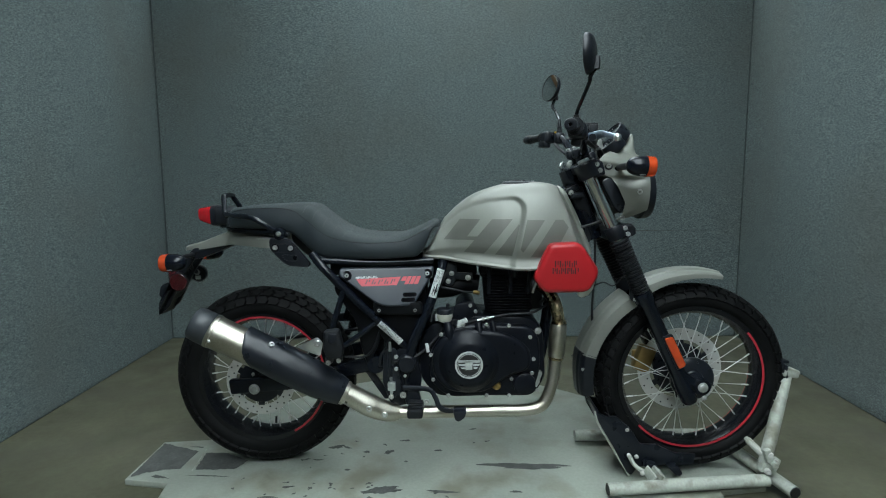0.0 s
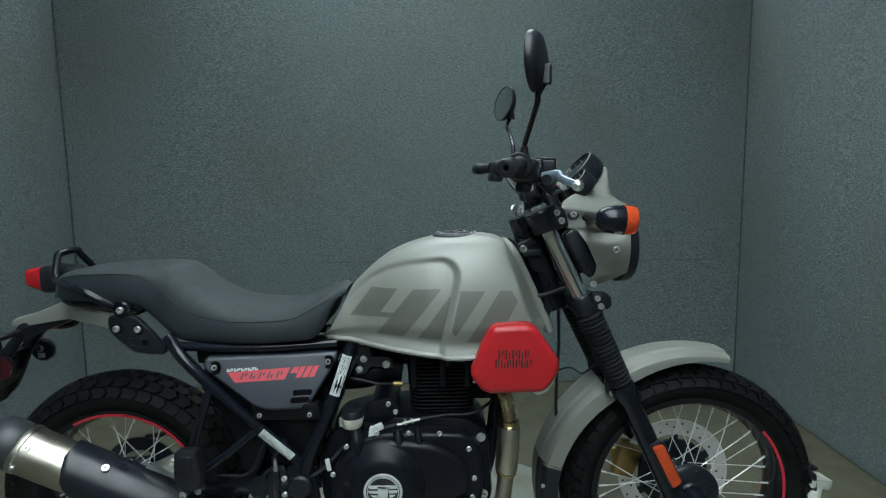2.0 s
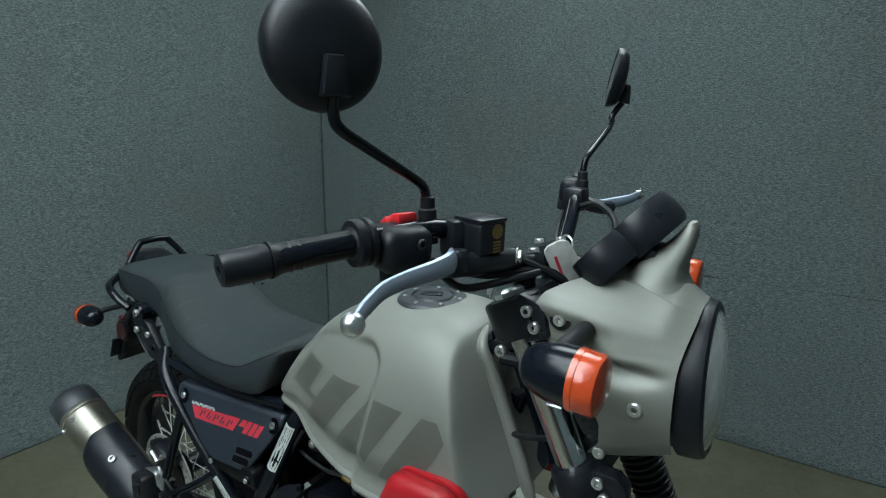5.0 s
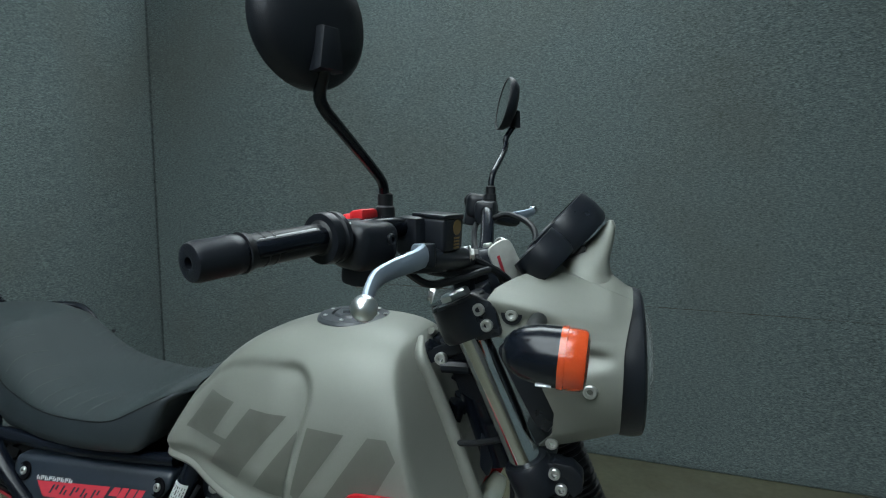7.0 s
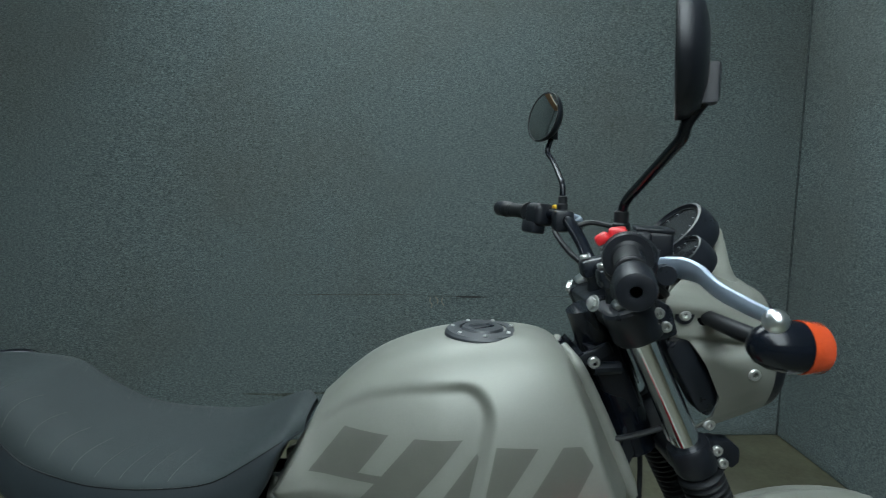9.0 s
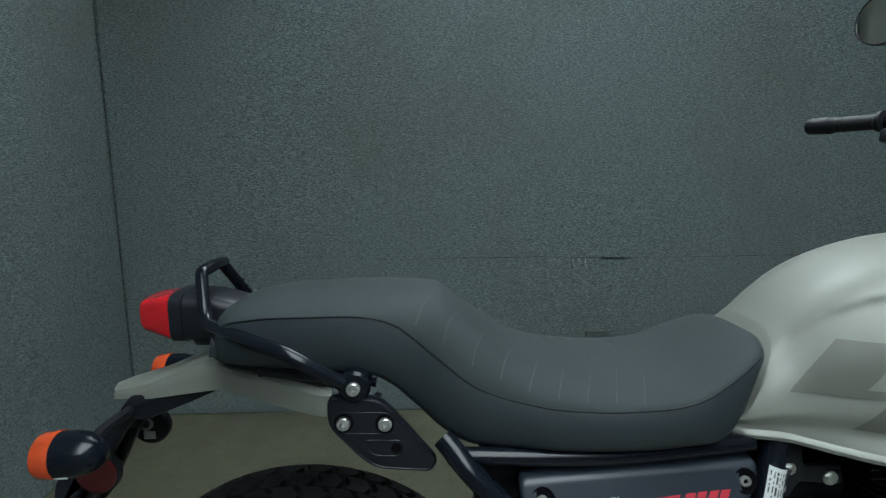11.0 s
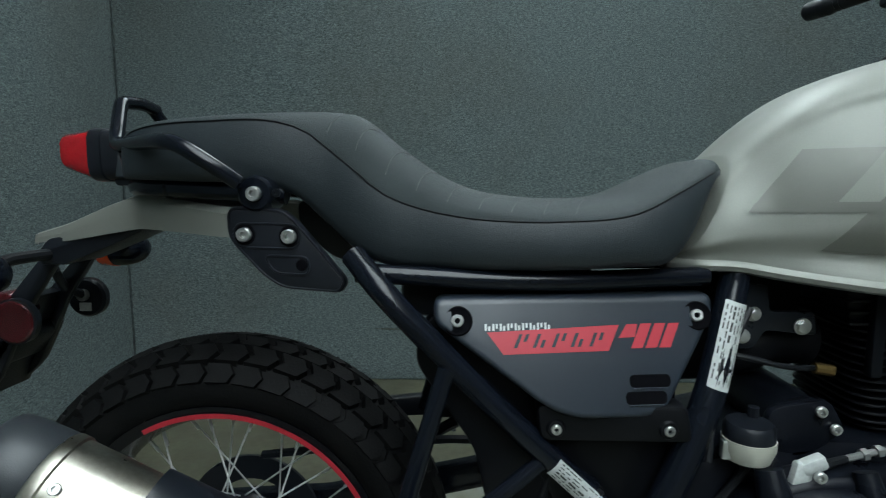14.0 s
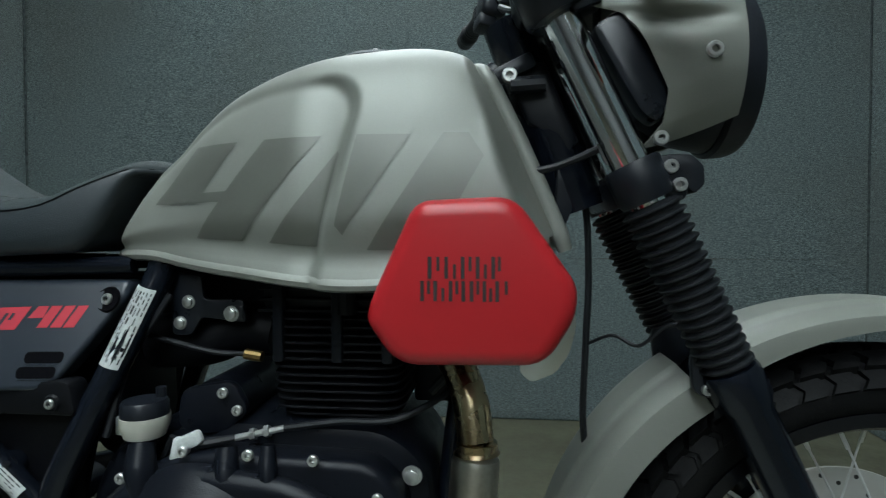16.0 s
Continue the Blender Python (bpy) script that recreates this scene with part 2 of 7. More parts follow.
def lathe(profile, origin=(0, 0, 0), axis=(0, 1, 0), seg=32, arc=360.0, start=0.0):
    """A turned body. profile: (radius, place along the axis)."""
    ax = Vector(axis).normalized()
    u = ax.cross(Vector((0, 0, 1)) if abs(ax.z) < 0.9 else Vector((1, 0, 0))).normalized()
    v = ax.cross(u)
    o = Vector(origin)
    bm = bmesh.new()
    full = arc >= 359.9
    steps = seg if full else seg + 1
    rings = []
    for k in range(steps):
        a = radians(start + arc * k / seg)
        w = math.cos(a) * u + math.sin(a) * v
        rings.append([bm.verts.new(o + ax * h + w * max(r, 1e-5)) for r, h in profile])
    for k in range(seg if full else seg):
        a, b = rings[k], rings[(k + 1) % steps]
        for i in range(len(profile) - 1):
            bm.faces.new((a[i], a[i + 1], b[i + 1], b[i]))
    bmesh.ops.remove_doubles(bm, verts=bm.verts, dist=2e-5)
    return bm


def rounded(outline, r, seg=4):
    """A polygon with its corners rounded. r: one radius, or one for each corner."""
    out = []
    m = len(outline)
    for i in range(m):
        p, a, b = Vector(outline[i]), Vector(outline[i - 1]), Vector(outline[(i + 1) % m])
        rr = r[i] if isinstance(r, (list, tuple)) else r
        da, db = (a - p), (b - p)
        k = min(rr, da.length * 0.45, db.length * 0.45)
        s, e = p + da.normalized() * k, p + db.normalized() * k
        for j in range(seg + 1):
            t = j / seg
            out.append(s * (1 - t) ** 2 + p * 2 * t * (1 - t) + e * t * t)
    return out


def prism(outline, y0, y1, bevel=0.0, bseg=2):
    """A plate with an outline in x and z, from y0 to y1, its edges rounded."""
    bm = bmesh.new()
    lo = [bm.verts.new((p[0], y0, p[1])) for p in outline]
    hi = [bm.verts.new((p[0], y1, p[1])) for p in outline]
    bm.faces.new(lo)
    bm.faces.new(hi)
    m = len(lo)
    for i in range(m):
        bm.faces.new((lo[i], lo[(i + 1) % m], hi[(i + 1) % m], hi[i]))
    bmesh.ops.recalc_face_normals(bm, faces=bm.faces)
    if bevel:
        rim = [e for e in bm.edges if len({round(v.co.y, 6) for v in e.verts}) == 1]
        bmesh.ops.bevel(bm, geom=rim, offset=bevel, segments=bseg, affect="EDGES", profile=0.5, clamp_overlap=True)
    return bm


def block(c, s, bevel=0.003, m=None, bseg=2):
    bm = bmesh.new()
    bmesh.ops.create_cube(bm, size=1.0)
    bmesh.ops.scale(bm, vec=s, verts=bm.verts)
    if bevel:
        bmesh.ops.bevel(bm, geom=list(bm.edges), offset=bevel, segments=bseg, affect="EDGES", profile=0.5, clamp_overlap=True)
    if m is not None:
        bmesh.ops.transform(bm, matrix=m, verts=bm.verts)
    bmesh.ops.translate(bm, vec=c, verts=bm.verts)
    return bm


def sheet(rows, closed=False):
    """A surface through rows of points."""
    bm = bmesh.new()
    vs = [[bm.verts.new(p) for p in row] for row in rows]
    for a, b in zip(vs, vs[1:]):
        m = len(a)
        for i in range(m if closed else m - 1):
            bm.faces.new((a[i], a[(i + 1) % m], b[(i + 1) % m], b[i]))
    return bm


def thick(ob, t, offset=-1.0):
    md = ob.modifiers.new("thickness", "SOLIDIFY")
    md.thickness, md.offset = t, offset
    return ob


def lerp(a, b, t):
    return a + (b - a) * t


def along(x, table):
    return float(np.interp(x, [p[0] for p in table], [p[1] for p in table]))


def soft_along(x, table):
    """Smooth interpolation through a short table."""
    xs, ys = [p[0] for p in table], [p[1] for p in table]
    if x <= xs[0]:
        return ys[0]
    if x >= xs[-1]:
        return ys[-1]
    i = max(k for k in range(len(xs) - 1) if xs[k] <= x)
    h = xs[i + 1] - xs[i]
    sl = [(ys[k + 1] - ys[k]) / (xs[k + 1] - xs[k]) for k in range(len(xs) - 1)]
    m0 = sl[0] if i == 0 else 0.5 * (sl[i - 1] + sl[i])
    m1 = sl[-1] if i == len(sl) - 1 else 0.5 * (sl[i] + sl[i + 1])
    t = (x - xs[i]) / h
    return (2 * t ** 3 - 3 * t * t + 1) * ys[i] + (t ** 3 - 2 * t * t + t) * h * m0 + (3 * t * t - 2 * t ** 3) * ys[i + 1] + (t ** 3 - t * t) * h * m1


# ---- structure ----
FLOOR_Z = -0.025
WALL_TOP = 2.36


def setting(name, bm, material, label, category, parent=None):
    ob = part(name, bm, material, parent, label)
    return tagged(ob, label, category, "", "structure")


setting("floor", block((0.6, -1.5, FLOOR_Z - 0.05), (14, 11, 0.1), 0), CONCRETE, "olive grey smooth concrete floor with faint stains", "floor")


def carpet_wall(name, a, b, label):
    """A padded wall from a to b, its face along that line, its foot a padded roll."""
    a, b = Vector((*a, 0)), Vector((*b, 0))
    d = (b - a).normalized()
    n = Vector((-d.y, d.x, 0))
    rows = []
    nseg = 48
    for h, off in ((FLOOR_Z, 0.006), (FLOOR_Z + 0.006, 0.001), (FLOOR_Z + 0.050, -0.001), (FLOOR_Z + 0.054, 0.0), (0.3, 0.0), (0.7, 0.0), (1.2, 0.0), (1.8, 0.0), (WALL_TOP, 0.0)):
        row = []
        for k in range(nseg + 1):
            p = a + (b - a) * (k / nseg)
            wob = 0.006 * noise.noise(Vector((p.x * 1.1, p.y * 1.1, h * 0.9))) * min(1, max(h, 0) * 3)
            row.append(p + n * (off + wob) + Vector((0, 0, h)))
        rows.append(row)
    back = 0.09
    rows.append([a + (b - a) * (k / nseg) + n * back + Vector((0, 0, WALL_TOP)) for k in range(nseg + 1)])
    rows.append([a + (b - a) * (k / nseg) + n * back + Vector((0, 0, FLOOR_Z)) for k in range(nseg + 1)])
    return setting(name, sheet(rows), CARPET, label, "wall")


BL, BR = (-1.228, 1.74), (2.556, 1.74)
FL, FR = (-1.10, -1.60), (2.42, -1.60)
wall_back = carpet_wall("wall_back", BL, BR, "dark charcoal carpet-covered booth wall with scuffs")
carpet_wall("wall_left", FL, (-1.2303, 1.80), "dark charcoal carpet-covered booth side wall")
carpet_wall("wall_right", (2.5584, 1.80), FR, "dark charcoal carpet-covered booth side wall")

for cx in (BL[0] + 0.004, BR[0] - 0.004):
    setting("trim", block((cx, 1.734, 1.17), (0.005, 0.010, WALL_TOP + 0.02), 0.001), SEAMBLK, "thin dark seam in the booth corner", "trim")

# the hall round the booth
HX0, HX1, HY0, HY1, HZ = -4.6, 6.0, -6.4, 3.4, 3.15
for nm, c, s in (("wall_north", ((HX0 + HX1) / 2, HY1 + 0.05, HZ / 2), (HX1 - HX0, 0.1, HZ + 0.2)),
                 ("wall_south", ((HX0 + HX1) / 2, HY0 - 0.05, HZ / 2), (HX1 - HX0, 0.1, HZ + 0.2)),
                 ("wall_west", (HX0 - 0.05, (HY0 + HY1) / 2, HZ / 2), (0.1, HY1 - HY0 + 0.2, HZ + 0.2)),
                 ("wall_east", (HX1 + 0.05, (HY0 + HY1) / 2, HZ / 2), (0.1, HY1 - HY0 + 0.2, HZ + 0.2))):
    setting(nm, block(c, s, 0), HALL, "plain grey hall wall", "wall")
setting("ceiling", block(((HX0 + HX1) / 2, (HY0 + HY1) / 2, HZ + 0.05), (HX1 - HX0, HY1 - HY0, 0.1), 0), CEIL, "plain white hall ceiling", "ceiling")
for nm, a, b in (("trim", BL, BR), ("trim", FL, BL), ("trim", BR, FR)):
    setting("trim", tube([(*a, WALL_TOP + 0.012), (*b, WALL_TOP + 0.012)], 0.03, 4, 1), TRIMWOOD, "brown wooden capping on top of the booth wall", "trim")

lamp = thing("ceiling_light", "lit white square ceiling panel light", "ceiling light", "ceiling lights of the hall")
part("housing", block((0, 0, 0.02), (1.62, 1.22, 0.05), 0.006), HALL, lamp)
part("diffuser", block((0, 0, -0.01), (1.58, 1.18, 0.012), 0.002), LIGHTPANEL, lamp)
lamp.matrix_basis = pose(0.71, 1.6, HZ - 0.05)
for k in (2, 3, 4, 5):  # one row of panels down the middle, none right over the machine
    copy_thing(lamp, pose(0.71, 1.6 - 1.225 * k, HZ - 0.05))
copy_thing(lamp, pose(-2.7, 1.6, HZ - 0.05))  # and an unseen one added beyond the booth's side wall, to brighten the mirror glass


def scar(x0, x1, z, h, seed, label, material=None):
    """A thin ragged mark on the carpet of the back wall."""
    rnd = random.Random(seed)
    n = 40
    up, lo = [], []
    for k in range(n + 1):
        t = k / n
        x = lerp(x0, x1, t)
        w = h * math.sin(math.pi * t) ** 0.6 * (0.35 + 0.65 * abs(noise.noise(Vector((x * 9, seed * 3.7, 0))) * 1.6)) * rnd.uniform(0.8, 1.0)
        mid = z + 0.25 * h * noise.noise(Vector((x * 5, seed, 1)))
        up.append(Vector((x, 1.7315, mid + w * 0.5)))
        lo.append(Vector((x, 1.7315, mid - w * 0.5)))
    return part("torn_slit", sheet([up, lo]), material or WORN, wall_back, label)


scar(0.79, 0.96, 0.694, 0.012, 0, "brown torn edge in the carpet")
scar(0.93, 1.09, 0.690, 0.020, 1, "dark torn slit in the carpet", INKHOLE)
scar(0.36, 0.68, 0.168, 0.018, 3, "dark ragged mark near the floor", BROWNMARK)
scar(-0.10, 0.45, 0.215, 0.030, 6, "brown scuffed streak near the floor", WORN)
scar(-0.10, 0.80, 0.702, 0.006, 4, "faint seam line in the carpet", BROWNMARK)
scar(1.09, 2.40, 0.690, 0.005, 7, "faint seam line in the carpet", BROWNMARK)
part("loose_thread", merge(tube([(0.815, 1.725, 0.690), (0.812, 1.718, 0.672), (0.822, 1.720, 0.655), (0.818, 1.724, 0.640)], 0.0028, 5, 4), tube([(0.838, 1.724, 0.692), (0.850, 1.718, 0.676), (0.846, 1.722, 0.660)], 0.0028, 5, 4),
                           tube([(0.872, 1.724, 0.688), (0.868, 1.717, 0.668), (0.880, 1.724, 0.650)], 0.0026, 5, 4)), FRAY, wall_back, "pale frayed threads")
part("staple", merge(tube([(0.882, 1.735, 0.346), (0.882, 1.722, 0.348), (0.985, 1.722, 0.348), (0.985, 1.735, 0.346)], 0.004, 6, 1),
                     tube([(0.880, 1.724, 0.350), (0.883, 1.724, 0.325)], 0.003, 6, 1)), THREAD, wall_back, "bent wire staple")

# ---- turntable ----
table = thing("turntable", "round pale grey painted wooden turntable with chipped paint", "turntable")
TC = (0.61, 0.0)
part("deck", turned(lathe([(0, 0), (0.928, 0), (0.936, -0.004), (0.936, FLOOR_Z), (0, FLOOR_Z)], seg=96, axis=(0, 0, 1)), Matrix.Translation((TC[0], TC[1], 0))), DECK, table)


def wing(outline, name, label, top=-0.0025):
    bm = prism([(x, z) for x, z in outline], FLOOR_Z, top, 0.003)
    turned(bm, Matrix(((1, 0, 0, 0), (0, 0, 1, 0), (0, 1, 0, 0), (0, 0, 0, 1))))
    return part(name, bm, DECK, table, label)


wing([(-0.482, -0.076), (-0.26, -0.112), (0.0, -0.16), (0.0, 0.25), (-0.485, 0.198)], "ramp", "chipped grey ramp plate")
wing([(1.2, -0.20), (1.70, -0.12), (1.72, 0.20), (1.2, 0.25)], "extension", "pale grey plate under the wheel stand")


def patch(cx, cy, rx, ry, seed, ang=0.0, rough_edge=0.35, z=0.0005):
    """A worn patch: a ragged-edged thin layer lying on the deck."""
    rnd = random.Random(seed)
    n = 40
    off = [rnd.uniform(0, 6.28) for _ in range(4)]
    bm = bmesh.new()
    ring = []
    ca, sa = math.cos(radians(ang)), math.sin(radians(ang))
    for k in range(n):
        a = 2 * math.pi * k / n
        f = 1 + rough_edge * (0.4 * math.sin(3 * a + off[0]) + 0.3 * math.sin(5 * a + off[1]) + 0.25 * math.sin(11 * a + off[2]) + 0.35 * rnd.uniform(-1, 1))
        x, y = rx * f * math.cos(a), ry * f * math.sin(a)
        ring.append(bm.verts.new((cx + ca * x - sa * y, cy + sa * x + ca * y, z)))
    bm.faces.new(ring)
    return part("chipped_patch", bm, CHIP, table, "dark patch where the paint is worn away")


for k, (px, py, rx, ry, an) in enumerate(((0.91, 0.004, 0.15, 0.020, -3), (0.10, -0.13, 0.02, 0.006, 10), (0.21, 0.15, 0.03, 0.012, 20), (0.25, 0.145, 0.02, 0.006, -30),
                                          (0.33, 0.11, 0.012, 0.008, 0), (0.415, 0.108, 0.02, 0.012, 40), (0.47, 0.2, 0.02, 0.006, 5), (0.42, -0.15, 0.06, 0.02, 10),
                                          (0.62, -0.16, 0.05, 0.008, -5), (0.44, 0.41, 0.03, 0.008, 20), (0.60, 0.12, 0.015, 0.006, 0), (0.28, -0.02, 0.01, 0.006, 0),
                                          (0.16, 0.05, 0.02, 0.004, 0), (0.74, 0.30, 0.015, 0.005, 15), (0.05, -0.19, 0.03, 0.005, 0), (0.86, -0.16, 0.02, 0.006, 0))):
    patch(px, py, rx, ry, 20 + k, an)
rnd_c = random.Random(11)
for k in range(46):
    px, py = rnd_c.gauss(0.24, 0.20), rnd_c.gauss(-0.15, 0.06) if k % 3 else rnd_c.gauss(0.12, 0.10)
    if -0.3 < px < 1.0:
        patch(px, py, rnd_c.uniform(0.003, 0.011), rnd_c.uniform(0.002, 0.005), 200 + k, rnd_c.uniform(-60, 60), 0.5)


def worn_area(outline, seed, z, material=None, label="dark area where the paint is worn off"):
    """A larger worn area with a frayed edge, between the given corners."""
    rnd = random.Random(seed)
    bm = bmesh.new()
    ring = []
    m = len(outline)
    for i in range(m):
        a, b = Vector(outline[i]), Vector(outline[(i + 1) % m])
        n = max(2, int((b - a).length / 0.008))
        nrm = Vector((-(b - a).y, (b - a).x)).normalized()
        for k in range(n):
            q = a + (b - a) * (k / n) + nrm * rnd.uniform(-0.003, 0.003) * (1 if k else 0)
            ring.append(bm.verts.new((q.x, q.y, z)))
    bm.faces.new(ring)
    part("worn_area", bm, material or CHIP, table, label)


worn_area([(-0.478, 0.185), (-0.400, 0.155), (-0.296, 0.116), (-0.284, -0.008), (-0.374, -0.014), (-0.436, -0.036), (-0.472, -0.066)], 71, -0.0018)
worn_area([(-0.276, 0.104), (-0.204, 0.104), (-0.097, 0.048), (-0.119, -0.010), (-0.200, -0.020), (-0.264, -0.017)], 72, 0.0007)
patch(-0.37, -0.062, 0.030, 0.008, 73, -12, 0.5, -0.0018)
patch(-0.30, 0.150, 0.050, 0.006, 74, -8, 0.6, -0.0018)
patch(-0.20, -0.060, 0.060, 0.004, 75, -4, 0.6, 0.0007)
part("plate_seam", tube([(-0.289, 0.135, -0.0020), (-0.271, -0.030, -0.0020)], 0.003, 6, 1), TUBEPAINT, table, "pale paint along the plate joint")
# ---- wheel stand ----
stand = thing("wheel_chock", "pale grey painted tubular wheel chock with black cradle", "wheel chock")
part("side_tube", merge(tube([(1.150, -0.196, 0.0285), (1.42, -0.166, 0.0285), (1.69, -0.140, 0.0285)], 0.0205, 16, 4, caps=False),
                        tube([(1.150, -0.196, 0.0285), (1.69, -0.140, 0.0285)], 0.0168, 16, 1)), TUBEPAINT, stand)
part("end_tube", merge(tube([(1.735, -0.215, 0.027), (1.70, 0.0, 0.027), (1.665, 0.20, 0.027)], 0.0205, 16, 4, caps=False),
                       tube([(1.733, -0.200, 0.027), (1.665, 0.20, 0.027)], 0.0160, 16, 1)), TUBEPAINT, stand)
part("side_tube", tube([(1.13, 0.185, 0.0285), (1.40, 0.19, 0.0285), (1.68, 0.195, 0.0285)], 0.0205, 16, 4), TUBEPAINT, stand)
# black discs close the tubes and paint the shade of their open ends
for mx, my, dx, dy in ((1.1495, -0.1961, -0.95, -0.10), (1.7352, -0.2162, 0.10, -0.95)):
    part("tube_mouth", lathe([(0, 0.001), (0.0165, 0.001), (0.0165, -0.004), (0, -0.004)], (mx, my, 0.028), (dx, dy, 0), seg=18), INKHOLE, stand, "black disc painted as the shade inside the tube end")
part("post", tube([(1.695, -0.105, 0.05), (1.755, -0.055, 0.20), (1.805, -0.015, 0.345)], 0.0205, 16, 4), TUBEPAINT, stand)
part("post_head", block((1.812, -0.01, 0.352), (0.06, 0.05, 0.0285), 0.006, pose(0, 0, 0, 0, 12, 8)), TUBEPAINT, stand)
part("brace", tube([(1.70, 0.19, 0.04), (1.66, 0.02, 0.13), (1.70, -0.09, 0.09)], 0.012, 10, 4), TUBEPAINT, stand)
part("hinge", merge(block((1.70, -0.125, 0.075), (0.05, 0.03, 0.06), 0.005, pose(0, 0, 0, 0, 20, 0)), block((1.685, -0.142, 0.115), (0.022, 0.018, 0.045), 0.004, pose(0, 0, 0, 0, -15, 0)),
                    lathe([(0, 0), (0.010, 0), (0.010, 0.05), (0, 0.05)], (1.70, -0.165, 0.09), seg=10)), TUBEPAINT, stand, "worn grey painted steel hinge")
for ya, yb in ((-0.082, -0.072), (0.086, 0.096)):
    part("cradle_plate", prism([(q.x, q.y) for q in rounded([(1.137, 0.240), (1.172, 0.222), (1.206, 0.222), (1.255, 0.178), (1.290, 0.124), (1.343, 0.122), (1.412, 0.090), (1.479, 0.088), (1.470, 0.050), (1.327, 0.048), (1.283, 0.042), (1.262, 0.012), (1.245, 0.024), (1.200, 0.112), (1.146, 0.203)],
                                                            0.007, 3)], ya, yb, 0.002), BLACK, stand, "black steel cradle plate")
    part("rivet", lathe([(0, 0.003), (0.006, 0.002), (0.007, 0), (0, 0)], (1.243, ya - 0.001, 0.176), (0, -1, 0), seg=12), DISC, stand, "worn steel rivet")
part("cradle_bridge", prism([(1.140, 0.238), (1.160, 0.222), (1.206, 0.125), (1.268, 0.024), (1.250, 0.014), (1.196, 0.108)], -0.073, 0.087, 0.002), BLACK, stand, "black cradle floor")
part("cradle_edge", tube([(1.134, -0.078, 0.238), (1.144, -0.078, 0.200), (1.197, -0.078, 0.110), (1.256, -0.078, 0.010)], 0.0035, 8, 3), TUBEPAINT, stand, "bare worn cradle edge")
part("tyre_stop", merge(tube([(1.774, -0.030, 0.405), (1.788, -0.030, 0.36), (1.792, -0.030, 0.31), (1.790, -0.030, 0.27)], 0.005, 8, 3), tube([(1.774, 0.030, 0.405), (1.788, 0.030, 0.36), (1.792, 0.030, 0.31), (1.790, 0.030, 0.27)], 0.005, 8, 3),
                        block((1.796, 0, 0.345), (0.010, 0.075, 0.075), 0.003, pose(0, 0, 0, 0, -6, 0)), block((1.790, 0.0, 0.392), (0.03, 0.06, 0.010), 0.003)), BLACK, stand, "black steel tyre stop")
part("latch", merge(tube([(1.250, -0.100, 0.088), (1.262, -0.110, 0.066), (1.285, -0.118, 0.050), (1.310, -0.135, 0.050)], 0.007, 8, 3), block((1.322, -0.150, 0.052), (0.012, 0.050, 0.036), 0.003, pose(0, 0, 0, 20, 8, 20)),
                    block((1.300, -0.150, 0.052), (0.008, 0.050, 0.036), 0.003, pose(0, 0, 0, 20, 8, 20))), TUBEPAINT, stand, "worn painted steel latch")
for x, y, z in ((1.249, -0.092, 0.090), (1.274, -0.094, 0.086), (1.283, -0.128, 0.046), (1.334, -0.128, 0.054)):
    part("latch_pin", lathe([(0.0075 * math.cos(radians(-90 + 22.5 * k)), 0.0075 * math.sin(radians(-90 + 22.5 * k))) for k in range(9)], (x, y, z), (0, -1, 0.2), seg=14), DISC, stand)
part("pedal", prism([(q.x, q.y) for q in rounded([(1.374, 0.058), (1.409, 0.060), (1.424, 0.036), (1.416, 0.026), (1.402, 0.028)], 0.006)], -0.112, -0.078, 0.003), BLACK, stand, "black foot tab")
part("pedal", prism([(q.x, q.y) for q in rounded([(1.300, 0.072), (1.336, 0.066), (1.344, 0.052), (1.318, 0.048), (1.296, 0.058)], 0.005)], -0.106, -0.082, 0.003), BLACK, stand, "black foot tab")
for x, y, z in ((1.690, -0.148, 0.118), (1.712, -0.140, 0.092), (1.684, -0.150, 0.062)):
    part("hinge_pin", lathe([(0, 0.008), (0.008, 0.007), (0.010, 0.0), (0.010, -0.02), (0, -0.02)], (x, y, z), (-0.2, -1, 0.1), seg=12), DISC, stand, "worn steel hinge pin")


# ---- motorcycle ----
bike = thing("motorcycle", "sand grey scrambler motorcycle with black engine and red side covers", "motorcycle")


def both(fn):
    for s in (-1, 1):
        fn(s)


def sstep(a, b, x):
    t = min(1.0, max(0.0, (x - a) / (b - a)))
    return t * t * (3 - 2 * t)


# bolts share three meshes
def bolt_mesh(r, h, hexa):
    if hexa:
        return merge(lathe([(0, h), (r * 0.8, h), (r, h * 0.85), (r, 0), (0, 0)], seg=6), lathe([(0, h * 0.25), (r * 1.35, h * 0.25), (r * 1.4, 0), (0, 0)], seg=14))
    return lathe([(0, h * 0.05), (r * 0.44, h * 0.05), (r * 0.47, h), (r * 0.85, h), (r, h * 0.75), (r, 0), (0, 0)], seg=14)


BOLTS = {}


def bolt(x, y, z, r=0.008, hexa=False, parent=None, d=(0, -1, 0), material=None, h=None):
    key = (r, hexa, material or ZINC)
    q = Vector((0, 1, 0)).rotation_difference(Vector(d).normalized()).to_matrix().to_4x4()
    m = Matrix.Translation((x, y, z)) @ q
    if key in BOLTS:
        return again(BOLTS[key], m, parent or bike)
    ob = part("bolt", bolt_mesh(r, h or r * 0.8, hexa), material or ZINC, parent or bike)
    ob.matrix_basis = m
    BOLTS[key] = ob
    return ob


